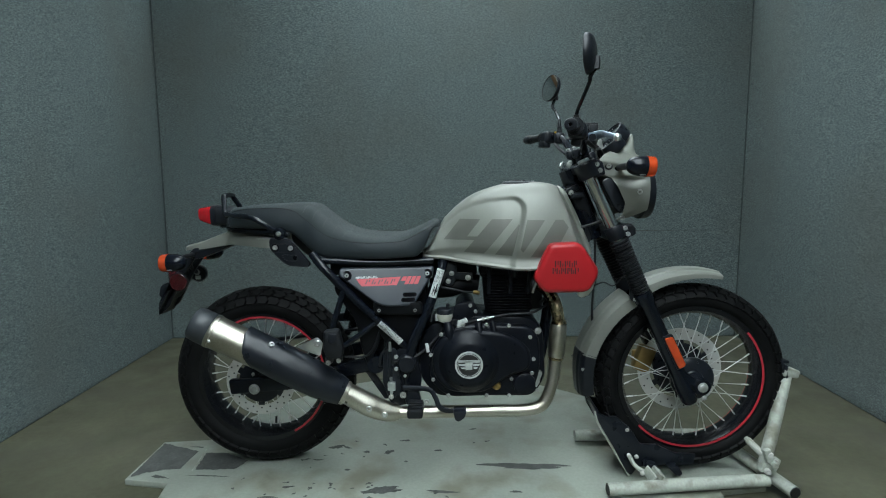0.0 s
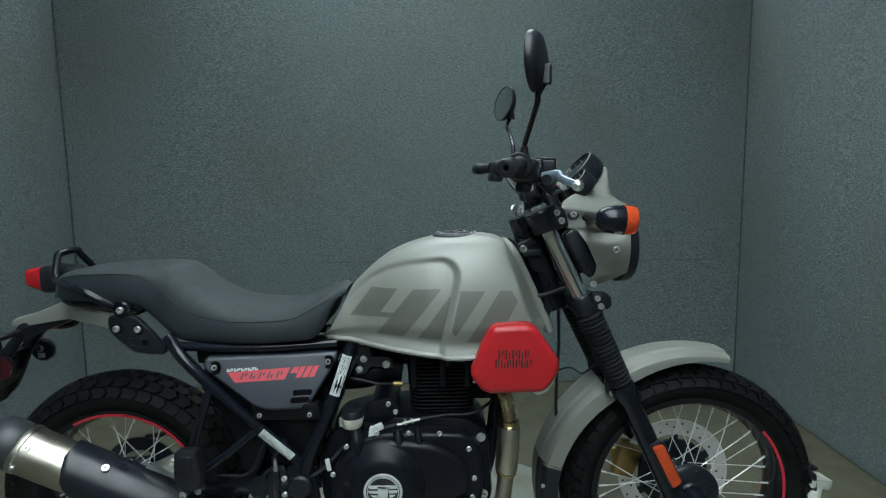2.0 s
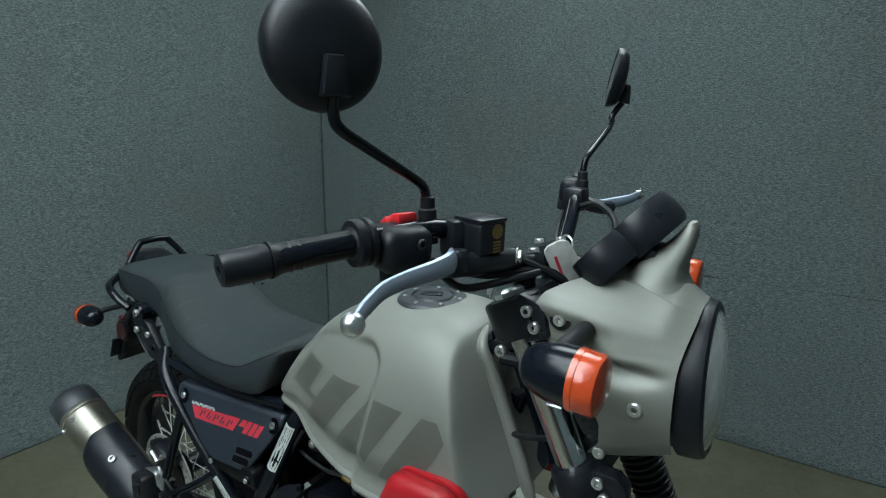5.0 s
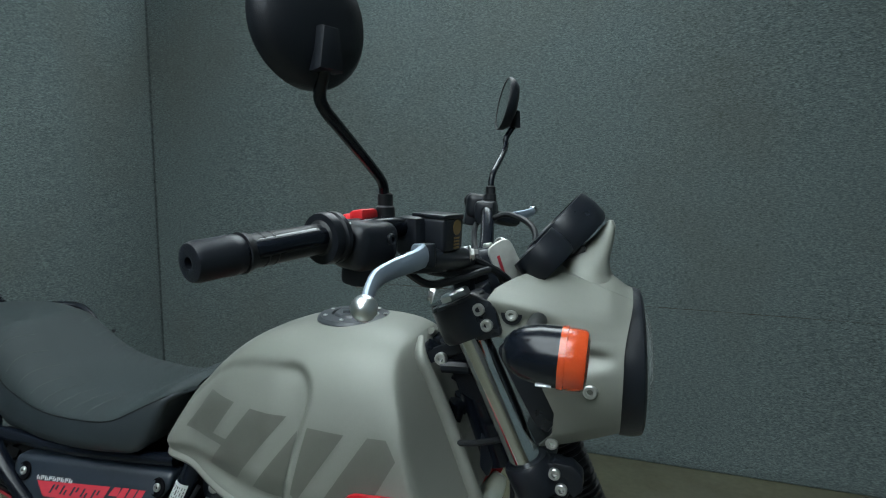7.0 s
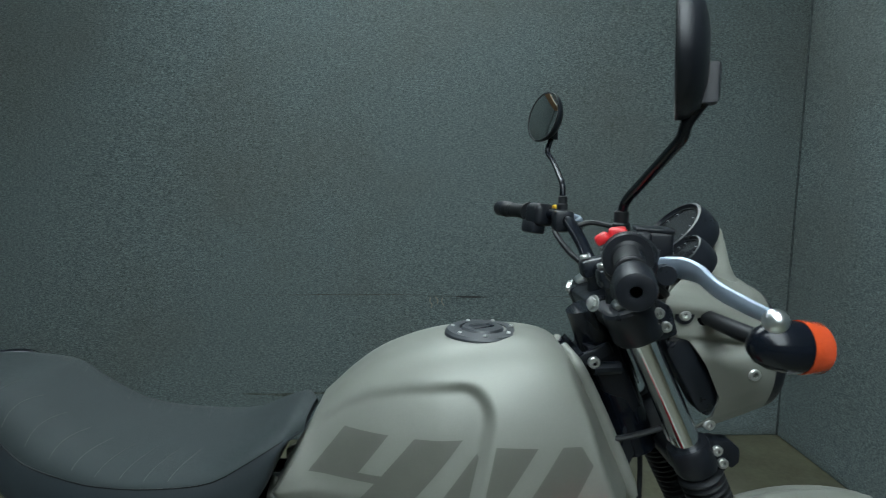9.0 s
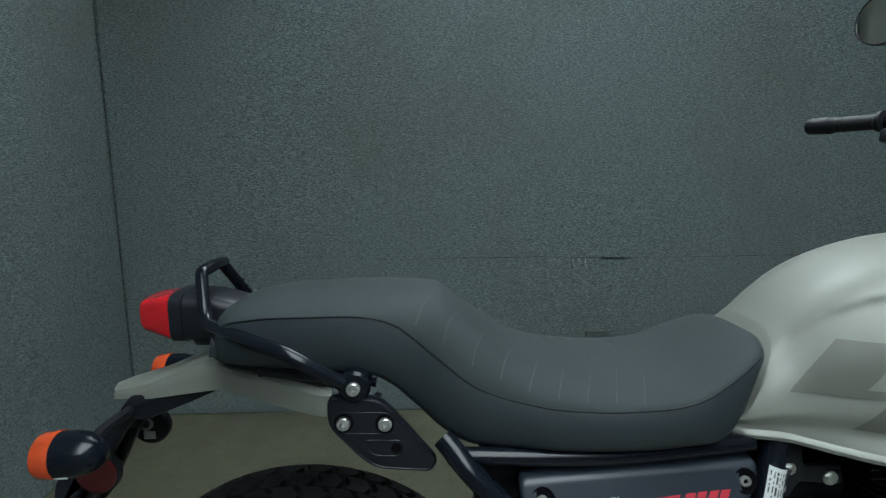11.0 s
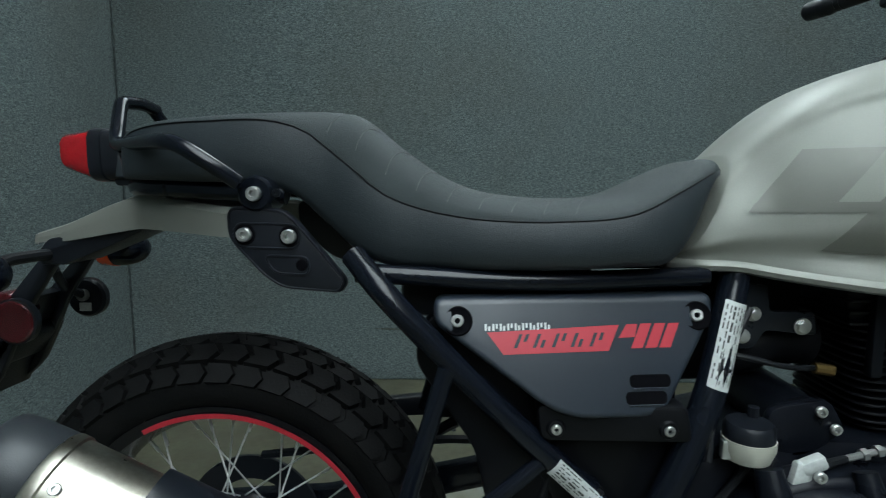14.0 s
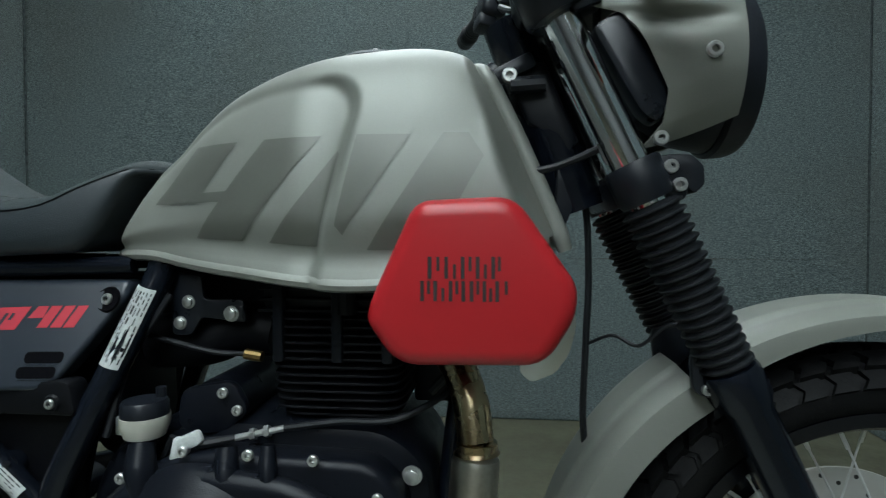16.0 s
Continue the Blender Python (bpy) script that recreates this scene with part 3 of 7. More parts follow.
# -- wheels --
def wheel(name, cx, cy, cz, R0, halfw, rimr, label, n_spoke, disc_y, disc_r, rows, hubr, hubw):
    w = new(name)
    w.parent = bike
    w["label"] = label
    w.matrix_basis = pose(cx, cy, cz)
    prof = []
    top, bead = R0 - 0.010, rimr + 0.013
    hr = (top - bead) / 1.574
    rc = top - hr
    for k in range(29):
        a = radians(-125 + 250 * k / 28)
        prof.append((rc + hr * math.cos(a), halfw * math.sin(a)))
    part("tyre", lathe(prof, seg=72), TYRE, w)
    part("rim", lathe([(rimr + 0.012, -halfw * 0.86), (rimr + 0.012, -halfw * 0.80), (rimr + 0.004, -halfw * 0.76), (rimr - 0.001, -halfw * 0.45), (rimr - 0.006, -halfw * 0.25),
                       (rimr - 0.009, 0), (rimr - 0.006, halfw * 0.25), (rimr - 0.001, halfw * 0.45), (rimr + 0.004, halfw * 0.76), (rimr + 0.012, halfw * 0.80), (rimr + 0.012, halfw * 0.86),
                       (rimr - 0.004, halfw * 0.84), (rimr - 0.011, halfw * 0.6), (rimr - 0.017, halfw * 0.28), (rimr - 0.019, 0), (rimr - 0.017, -halfw * 0.28), (rimr - 0.011, -halfw * 0.6),
                       (rimr - 0.004, -halfw * 0.84), (rimr + 0.012, -halfw * 0.86)], seg=72), RIMBLK, w, "gloss black spoked rim")
    # spokes
    base = {}
    for k in range(n_spoke):
        sgn = -1 if k % 2 else 1
        lean = 1 if (k // 2) % 2 else -1
        key = (sgn, lean)
        if key not in base:
            a = radians(lean * 52)
            bm = merge(tube([(hubr * math.sin(a), sgn * hubw, hubr * math.cos(a)), (0.0, sgn * 0.006, rimr - 0.010)], 0.0014, 6, 1),
                       tube([((0.14 * hubr) * math.sin(a), sgn * (0.006 + hubw * 0.10), rimr - 0.040), (0, sgn * 0.004, rimr - 0.010)], 0.0026, 6, 1))
            base[key] = part("spoke", bm, SPOKE, w)
            base[key].matrix_basis = pose(0, 0, 0, 0, 360 * k / n_spoke, 0)
        else:
            again(base[key], pose(0, 0, 0, 0, 360 * k / n_spoke, 0), w)
    part("hub", lathe([(0, -hubw - 0.022), (0.022, -hubw - 0.022), (0.024, -hubw - 0.008), (hubr, -hubw - 0.006), (hubr + 0.006, -hubw), (hubr, -hubw + 0.006), (hubr * 0.62, -hubw + 0.016),
                       (hubr * 0.58, 0), (hubr * 0.62, hubw - 0.016), (hubr, hubw - 0.006), (hubr + 0.006, hubw), (hubr, hubw + 0.006), (0.024, hubw + 0.008), (0.022, hubw + 0.022), (0, hubw + 0.022)], seg=36), BLACK, w, "black hub")
    # brake disc with drilled holes shown as dark plugs
    s = -1 if disc_y < 0 else 1
    part("brake_disc", lathe([(disc_r, disc_y - 0.002), (disc_r, disc_y + 0.002), (disc_r * 0.72, disc_y + 0.002), (disc_r * 0.72, disc_y - 0.002), (disc_r, disc_y - 0.002)], seg=60), DISC, w, "drilled steel brake disc")
    arm = part("disc_arm", prism([(-0.012, disc_r * 0.35), (0.014, disc_r * 0.35), (0.010, disc_r * 0.72), (-0.010, disc_r * 0.72)], disc_y - 0.003, disc_y + 0.003, 0.001), BLACK, w)
    for k in range(1, 6):
        again(arm, pose(0, 0, 0, 0, 60 * k, 0), w)
    part("disc_carrier", lathe([(disc_r * 0.28, disc_y - 0.004), (disc_r * 0.62, disc_y - 0.0035), (disc_r * 0.64, disc_y), (disc_r * 0.62, disc_y + 0.0035), (disc_r * 0.28, disc_y + 0.004), (disc_r * 0.28, disc_y - 0.004)], seg=48), BLACK, w, "black disc carrier")
    hole = part("disc_hole", lathe([(0, -0.0026), (0.0030, -0.0026), (0.0030, 0.0026), (0, 0.0026)], (0, disc_y, disc_r * 0.86), seg=10), INKHOLE, w)
    for k in range(1, 40):
        again(hole, pose(0, 0, 0, 0, 9 * k, 0) @ Matrix.Translation((0, 0, disc_r * (0.07 if k % 2 else -0.06))), w)
    for k in range(6):
        a = radians(60 * k + 20)
        bolt(0.036 * math.sin(a), disc_y + s * 0.006, 0.036 * math.cos(a), 0.006, False, w, (0, s, 0))
    # tread blocks, staggered rows
    for (yy, zz, sx, sy, sz, tilt, count, shift, skew) in rows:
        bm = bmesh.new()
        h = sz
        pts = [(-sx * 0.5, -sy * 0.5), (sx * 0.36, -sy * 0.5), (sx * 0.5 + skew, 0), (sx * 0.36, sy * 0.5), (-sx * 0.5, sy * 0.5), (-sx * 0.36 + skew, 0)]
        lo = [bm.verts.new((p[0] * 1.06, p[1] * 1.06, -h)) for p in pts]
        hi = [bm.verts.new((p[0], p[1], 0)) for p in pts]
        bm.faces.new(hi)
        for i in range(6):
            bm.faces.new((lo[i], lo[(i + 1) % 6], hi[(i + 1) % 6], hi[i]))
        ob = part("tread_block", bm, TYRE, w, sharp=20)
        local = Matrix.Translation((0, yy, zz)) @ pose(0, 0, 0, -tilt, 0, 0)
        for k in range(count):
            m = pose(0, 0, 0, 0, 360 * (k + shift) / count, 0) @ local
            if k == 0:
                ob.matrix_basis = m
            else:
                again(ob, m, w)
    return w


def tread(R0, hw, rimr, n, scale):
    """Rows of blocks over the tyre's crown and shoulders."""
    top, bead = R0 - 0.010, rimr + 0.013
    hr = (top - bead) / 1.574
    rc = top - hr
    rows = []
    for ang, sx, sy, shift, skew in ((13, 0.0335, 0.42, 0.0, 0.003), (38, 0.0350, 0.47, 0.5, 0.0045), (66, 0.0330, 0.42, 0.25, 0.003)):
        for s in (-1, 1):
            a = radians(ang)
            ny, nz = math.sin(a) / hw, math.cos(a) / hr
            tilt = math.degrees(math.atan2(ny, nz))
            ln = math.hypot(ny, nz)
            h = 0.0095 if ang < 60 else 0.006
            rows.append((s * (hw * math.sin(a) + h * ny / ln), rc + hr * math.cos(a) + h * nz / ln, sx * scale, sy * hw, h + 0.004, s * tilt, n, shift + (0.5 if s > 0 else 0), skew))
    return rows


FWX, FWY, FWZ, RWX, RWY, RWZ = 1.476, 0.012, 0.335, -0.018, 0.077, 0.322
FFX = 1.460  # the middle of the front fender's arc
front_wheel = wheel("front_wheel", FWX, FWY, FWZ, 0.326, 0.050, 0.242, "black front tyre on a spoked rim with red stripe", 36, 0.062, 0.150, tread(0.326, 0.050, 0.242, 54, 0.92), 0.045, 0.036)
rear_wheel = wheel("rear_wheel", RWX, RWY, RWZ, 0.322, 0.061, 0.222, "black chunky rear tyre on a spoked rim with red stripe", 36, -0.082, 0.120, tread(0.322, 0.061, 0.222, 46, 1.08), 0.048, 0.042)


# red stripes cover part of each rim only
def stripe(wheel_ob, rimr, halfw, a0, a1):
    for sgn in (-1, 1):
        y = sgn * (halfw * 0.86 + 0.0015)
        rows = []
        for k in range(61):
            a = radians(lerp(a0, a1, k / 60))
            c, s = math.cos(a), math.sin(a)
            rows.append([((rimr + rr) * c, yy, (rimr + rr) * s) for rr, yy in ((0.0035, y), (0.0035, y + sgn * 0.0008), (-0.0035, y + sgn * 0.0004), (-0.0035, y - sgn * 0.001))])
        part("rim_stripe", sheet(rows, True), REDTAPE, wheel_ob, "red rim stripe")


stripe(front_wheel, 0.242, 0.050, 42, -137)
stripe(rear_wheel, 0.222, 0.061, 118, -62)
part("valve", tube([(0.02, 0.0, -0.19), (0.022, 0.0, -0.165)], 0.004, 8, 1), RUBBER, rear_wheel)
# front hub: right-hand plain plate
part("hub_plate", lathe([(0, -0.062), (0.030, -0.062), (0.034, -0.056), (0.066, -0.052), (0.074, -0.046), (0.074, -0.034), (0, -0.034)], seg=40), BLACK, front_wheel, "black hub plate")
for k in range(8):
    a = radians(45 * k + 10)
    bolt(0.062 * math.sin(a), -0.0535, 0.062 * math.cos(a), 0.004, False, front_wheel, material=BLACK)

# -- front fork --
FS = 0.472  # how far the legs run forward for each metre down


def leg(z, y=0.0, off=0.0):
    """A place on the fork's line at height z."""
    return Vector((1.100 + FS * (1.017 - z) + off, y, z))


LEGDIR = (leg(0.3) - leg(1.0)).normalized()
YF = 0.013  # the fork's middle plane
fork = new("front_fork")
fork.parent = bike
fork["label"] = "black telescopic fork with chrome stanchions and rubber gaiters"


def fork_side(s):
    y = YF + s * 0.098

    def along_leg(z0, prof):
        return lathe(prof, leg(z0, y), LEGDIR, seg=24)

    part("stanchion", along_leg(1.065, [(0, 0), (0.0205, 0), (0.0205, 0.34), (0, 0.34)]), CHROME, fork, "chrome stanchion")
    part("lower_clamp", along_leg(0.868, [(0.0205, 0.002), (0.028, 0.002), (0.0305, 0.006), (0.0305, 0.040), (0.028, 0.046), (0.0205, 0.046)]), MATTE, fork)
    prof = [(0.021, 0.0)]
    for k in range(18):
        t = k / 17
        r1 = lerp(0.0325, 0.0285, t)
        prof += [(r1 - 0.0055, 0.0106 * k + 0.002), (r1, 0.0106 * k + 0.0050), (r1, 0.0106 * k + 0.0072), (r1 - 0.0055, 0.0106 * k + 0.0106)]
    prof.append((0.021, 0.194))
    part("gaiter", along_leg(0.823, prof), RUBBER, fork, "ribbed black rubber gaiter")
    part("slider", along_leg(0.650, [(0.021, 0), (0.028, 0.001), (0.030, 0.006), (0.030, 0.036), (0.0248, 0.048), (0.0248, 0.31), (0.028, 0.345), (0.028, 0.403), (0.023, 0.413), (0, 0.415)]), FRAMEBLK, fork, "gloss black fork slider")
    part("axle_lug", merge(tube([leg(0.37, y), leg(0.345, y) + Vector((0.03, 0, -0.008)), (FWX, y, FWZ)], [0.024, 0.026, 0.024], 14, 3), lathe([(0, -0.028), (0.026, -0.028), (0.026, 0.028), (0, 0.028)], (FWX, y, FWZ), seg=20)), FRAMEBLK, fork)
    bolt(FWX, y + s * 0.028, FWZ, 0.012, True, fork, (0, s, 0))
    bolt(FWX + 0.006, y + s * 0.028, FWZ - 0.035, 0.006, True, fork, (0, s, 0))
    ref = prism(rounded([(-0.016, 0.058), (0.012, 0.054), (0.018, -0.052), (-0.008, -0.058)], 0.008), y + s * 0.026, y + s * 0.037, 0.003)
    turned(ref, Matrix.Translation((1.378, 0, 0.455)) @ pose(0, 0, 0, 0, -23, 0))
    part("side_reflector", ref, AMBER, fork, "orange side reflector")
    back = prism(rounded([(-0.020, 0.064), (0.016, 0.060), (0.022, -0.058), (-0.012, -0.064)], 0.008), y + s * 0.016, y + s * 0.028, 0.003)
    turned(back, Matrix.Translation((1.378, 0, 0.455)) @ pose(0, 0, 0, 0, -23, 0))
    part("reflector_base", back, BLACK, fork)


both(fork_side)
# triple clamps and steering head
yk = leg(1.045)
part("top_yoke", merge(*[lathe([(0, 0.0), (0.034, 0.001), (0.037, 0.005), (0.037, 0.046), (0.033, 0.052), (0, 0.052)], leg(1.070, YF + s * 0.098), LEGDIR, seg=24) for s in (-1, 1)],
                       block((yk.x - 0.010, 0, yk.z + 0.008), (0.060, 0.20, 0.030), 0.008, pose(0, 0, 0, 0, -24, 0))), BLACK, fork, "satin black top yoke")
lk = leg(0.842)
part("lower_yoke", block((lk.x - 0.006, YF, lk.z), (0.050, 0.18, 0.034), 0.008, pose(0, 0, 0, 0, -24, 0)), BLACK, fork)
for s in (-1, 1):
    part("fork_cap", lathe([(0, 0.0), (0.017, 0.0), (0.020, 0.003), (0.020, 0.010), (0, 0.010)], leg(1.079, YF + s * 0.098), LEGDIR, seg=6), ALU, fork, "bare aluminium fork cap")
    for x, z in ((1.110, 1.063), (1.121, 1.044)):
        bolt(x, YF + s * 0.1205, z, 0.0078, False, fork, (0, s, 0))
    for x, z in ((1.209, 0.861), (1.218, 0.842)):
        bolt(x, YF + s * 0.1105, z, 0.0075, False, fork, (0, s, 0))
    part("clamp_ear", prism(rounded([(1.096, 1.084), (1.128, 1.073), (1.140, 1.032), (1.108, 1.021)], 0.006), YF + s * 0.088, YF + s * 0.1205, 0.004), BLACK, fork)
    part("clamp_ear", prism(rounded([(1.190, 0.872), (1.217, 0.874), (1.231, 0.848), (1.225, 0.826), (1.197, 0.828)], 0.006), YF + s * 0.080, YF + s * 0.1105, 0.004), MATTE, fork)
part("steering_head", tube([(1.005 + 0.04, 0, 1.05), (1.130, 0, 0.82)], 0.034, 18, 1), FRAMEBLK, bike, "gloss black steering head")
part("cable_hook", prism(rounded([(1.205, 0.874), (1.230, 0.874), (1.243, 0.862), (1.244, 0.842), (1.233, 0.832), (1.226, 0.838), (1.225, 0.854), (1.208, 0.860)], 0.004), -0.098, -0.074, 0.003), MATTE, fork)

# -- front fender --
ff = new("front_fender")
ff.parent = bike
ff["label"] = "sand grey front fender with black mud flap"


def fender_piece(name, a0, a1, hw0, hw1, r0, r1, drop, skirt, material, label):
    """A blade over the wheel: a flat crown with a raised middle, a crease and skirts. drop, skirt: at both ends."""
    rows = []
    n = 26
    for k in range(n + 1):
        t = k / n
        a = radians(lerp(a0, a1, t))
        hw, rr0, dr, sk = lerp(hw0, hw1, t), lerp(r0, r1, t), lerp(*drop, t), lerp(*skirt, t)
        rows.append([Vector((FFX + q * math.cos(a), FWY + hw * u, FWZ + q * math.sin(a))) for u, q in [(-1.02, rr0 - dr - sk), (-1.02, rr0 - dr - sk * 0.5), (-1.01, rr0 - dr - sk * 0.1)]
                     + [(u, rr0 - dr * abs(u) ** 5 + 0.0045 * (1 - sstep(0.42, 0.56, abs(u)))) for u in (-1 + 2 * j / 28 for j in range(29))] + [(1.01, rr0 - dr - sk * 0.1), (1.02, rr0 - dr - sk * 0.5), (1.02, rr0 - dr - sk)]])
    ob = part(name, sheet(rows), material, ff, label)
    thick(ob, 0.003)
    return ob


fender_piece("blade", 75, 116, 0.060, 0.070, 0.378, 0.376, (0.008, 0.012), (0.010, 0.026), SAND, "sand grey fender blade")
fender_piece("rear_blade", 126, 166, 0.072, 0.068, 0.370, 0.379, (0.012, 0.012), (0.034, 0.036), SAND, "sand grey fender rear blade")
fender_piece("mud_flap", 165, 189, 0.0682, 0.058, 0.380, 0.369, (0.014, 0.014), (0.036, 0.030), MATTE, "matte black mud flap")
for s in (-1, 1):
    part("fender_bracket", prism(rounded([(1.236, 0.664), (1.284, 0.678), (1.300, 0.645), (1.272, 0.612), (1.240, 0.618)], 0.012), s * 0.070, s * 0.082, 0.003), BLACK, ff, "black fender bracket")
for s in (-1, 1):
    bolt(1.252, s * 0.084, 0.625, 0.006, False, ff, (0, s, 0))
    bolt(1.090, s * 0.073, 0.385, 0.005, False, ff, (0, s, 0))

# -- fuel tank --
TOP = ((0.560, 0.812), (0.575, 0.830), (0.600, 0.862), (0.638, 0.899), (0.673, 0.932), (0.715, 0.963), (0.760, 0.984), (0.827, 1.003), (0.890, 1.009), (0.950, 1.009), (0.990, 1.000), (1.015, 0.984))
BOT = ((0.560, 0.772), (0.620, 0.772), (0.660, 0.766), (0.760, 0.755), (0.843, 0.746), (0.900, 0.745), (0.960, 0.752), (1.020, 0.768), (1.110, 0.795))
WID = ((0.560, 0.040), (0.575, 0.066), (0.600, 0.081), (0.640, 0.095), (0.690, 0.115), (0.740, 0.133), (0.800, 0.149), (0.870, 0.158), (0.940, 0.160), (1.000, 0.158), (1.110, 0.156))
NOSE = ((0.74, 1.117), (0.80, 1.095), (0.845, 1.076), (0.90, 1.052), (0.95, 1.028), (0.98, 1.012), (1.0, 0.999), (1.03, 0.985))
E1, E2 = 0.62, 0.86
EDGE = ((0.60, 0.848), (0.64, 0.892), (0.68, 0.924), (0.72, 0.944), (0.77, 0.957), (0.815, 0.962), (0.86, 0.965), (0.90, 0.967))


def mid(x):
    """The machine's middle line, set slightly askew on the turntable."""
    return 0.078 * max(0.0, 1.0 - x)


def across(x, s, y):
    """A tank half-width y on side s, about the middle line."""
    return mid(x) + s * y * (1 + mid(x) / soft_along(x, WID))


def tank_recess(x, z):
    """How far the knee pocket lies inside the tank's outer surface."""
    a = along(z, ((0.74, 0.847), (0.772, 0.852), (0.873, 0.877), (0.96, 0.896))) - x
    b = along(x, EDGE) - z
    r = 0.055
    d = r - math.hypot(r - a, r - b) if a < r and b < r else min(a, b)
    return (0.0085 + 0.0055 * sstep(0.81, 0.86, x)) * sstep(-0.005, 0.014, d) * sstep(0.575, 0.66, x)


def tank_y(x, z):
    zb, zt = soft_along(x, BOT), soft_along(min(x, 1.012), TOP)
    h = min(0.9999, max(0.0, (z - zb) / (zt - zb)))
    sn = h ** (1 / E2)
    side = soft_along(x, WID) * (1 - sn * sn) ** (E1 / 2) * (0.93 + 0.07 * sstep(0.05, 0.25, h)) + 0.009 * (1 - sstep(0.0, 0.030, z - zb)) ** 1.5 * sstep(0.60, 0.74, x) - tank_recess(x, z)
    # the flat face that runs in to the steering head, met in a rounded crease
    face = 0.042 + (2.7 + 0.6 * sstep(0.84, 0.94, z)) * max(0.0, along(z, NOSE) - x) + 0.010 * (1 - h)
    k = 0.012
    m = max(0.0, k - abs(side - face)) / k
    return min(side, face) - m * m * k * 0.25


tank = new("fuel_tank")
tank.parent = bike
tank["label"] = "satin sand grey fuel tank with knee pockets"
rows = []
NU, NP = 140, 64
for i in range(NU + 1):
    u = i / NU
    half = []
    for j in range(NP + 1):
        ph = 0.5 * math.pi * (j / NP)
        h = math.sin(ph) ** E2
        z0 = lerp(0.775, 1.0, h)
        x = lerp(0.562 + 0.067 * h ** 1.2, along(z0, NOSE), u if u < 0.8 else 1 - (1 - u) ** 1.6 / 0.2 ** 0.6)
        zb, zt = soft_along(x, BOT), soft_along(min(x, 1.012), TOP)
        z = zb + h * (zt - zb)
        half.append((x, tank_y(x, z) if j < NP else 0.0, z))
    rows.append([(x, across(x, -1, y), z) for x, y, z in half] + [(x, across(x, 1, y), z) for x, y, z in reversed(half[:-1])])
tb = sheet(rows)
tb.verts.ensure_lookup_table()
m_ = len(rows[0])
tb.faces.new([tb.verts[k] for k in range(m_)])
tb.faces.new([tb.verts[NU * m_ + k] for k in range(m_)])
part("tank_shell", tb, SAND, tank, sharp=50)


# lower flange and front edge trim
for s in (-1, 1):
    rows = []
    for k in range(61):
        x = lerp(0.557, 1.086, k / 60)
        z = soft_along(x, BOT)
        y = max(0.03, tank_y(max(x, 0.562), z + 0.002)) - 0.002
        rows.append([(x, across(max(x, 0.562), s, y + o), z + dz) for o, dz in ((-0.016, 0.010), (-0.003, 0.005), (0.0045, -0.001), (0.006, -0.005), (0.0045, -0.010), (-0.004, -0.013), (-0.016, -0.013))])
    part("lower_flange", sheet(rows, True), SAND, tank)
    part("front_edge", tube([(along(z, NOSE) + 0.001, s * max(0.012, tank_y(along(z, NOSE), z) + 0.010), z) for z in (0.992, 0.975, 0.945, 0.91, 0.87, 0.83, 0.79, 0.772)],
                            [0.006, 0.0095, 0.0105, 0.0105, 0.0105, 0.0105, 0.0105, 0.008], 12, 4, flat=0.9), SAND, tank)


def on_tank(quad, s, nx=14, out=0.0009):
    """A decal: a four-cornered patch that follows the tank's side."""
    a, b, c, d = [Vector(q) for q in quad]
    rows = []
    for i in range(nx + 1):
        row = []
        for j in range(nx + 1):
            p = (a * (1 - i / nx) + b * (i / nx)) * (1 - j / nx) + (d * (1 - i / nx) + c * (i / nx)) * (j / nx)
            row.append((p.x, across(p.x, s, tank_y(p.x, p.y) + out), p.y))
        rows.append(row)
    return sheet(rows)


for s in (-1, 1):
    part("decal", merge(on_tank(((0.681, 0.893), (0.745, 0.893), (0.703, 0.838), (0.636, 0.836)), s), on_tank(((0.6355, 0.8365), (0.736, 0.8385), (0.726, 0.827), (0.628, 0.826)), s)), DECAL, tank, "dark olive graphic")
    part("decal", on_tank(((0.781, 0.893), (0.846, 0.894), (0.756, 0.784), (0.692, 0.787)), s), DECAL, tank, "dark olive graphic")
    part("decal", on_tank(((0.865, 0.878), (0.867, 0.874), (0.844, 0.778), (0.790, 0.782)), s), DECAL, tank, "dark olive graphic")
    part("decal", on_tank(((0.889, 0.892), (0.944, 0.891), (0.876, 0.790), (0.868, 0.800)), s), DECAL, tank, "dark olive graphic")
    part("decal", merge(on_tank(((0.977, 0.892), (1.002, 0.892), (1.017, 0.868), (0.961, 0.868)), s), on_tank(((0.961, 0.868), (1.017, 0.868), (0.966, 0.775), (0.900, 0.775)), s)), DECAL, tank, "dark olive graphic")
part("fuel_cap", lathe([(0, 0.010), (0.030, 0.010), (0.033, 0.007), (0.034, 0.004), (0.036, 0.004), (0.037, 0.008), (0.055, 0.006), (0.059, 0.002), (0.060, -0.006), (0, -0.006)],
                             (0.885, 0.009, 1.0045), (0.02, 0, 1), seg=48), CAPGREY, tank, "black round fuel cap with bolted ring")
part("cap_flap", block((0.883, 0.007, 1.0150), (0.036, 0.020, 0.003), 0.001, pose(0, 0, 0, 0, 0, 30)), BLACK, tank, "black lock flap")
for k in range(7):
    a = radians(360 / 7 * k + 12)
    bolt(0.885 + 0.047 * math.cos(a), 0.009 + 0.047 * math.sin(a), 1.0108, 0.0034, False, tank, (0, 0, 1))

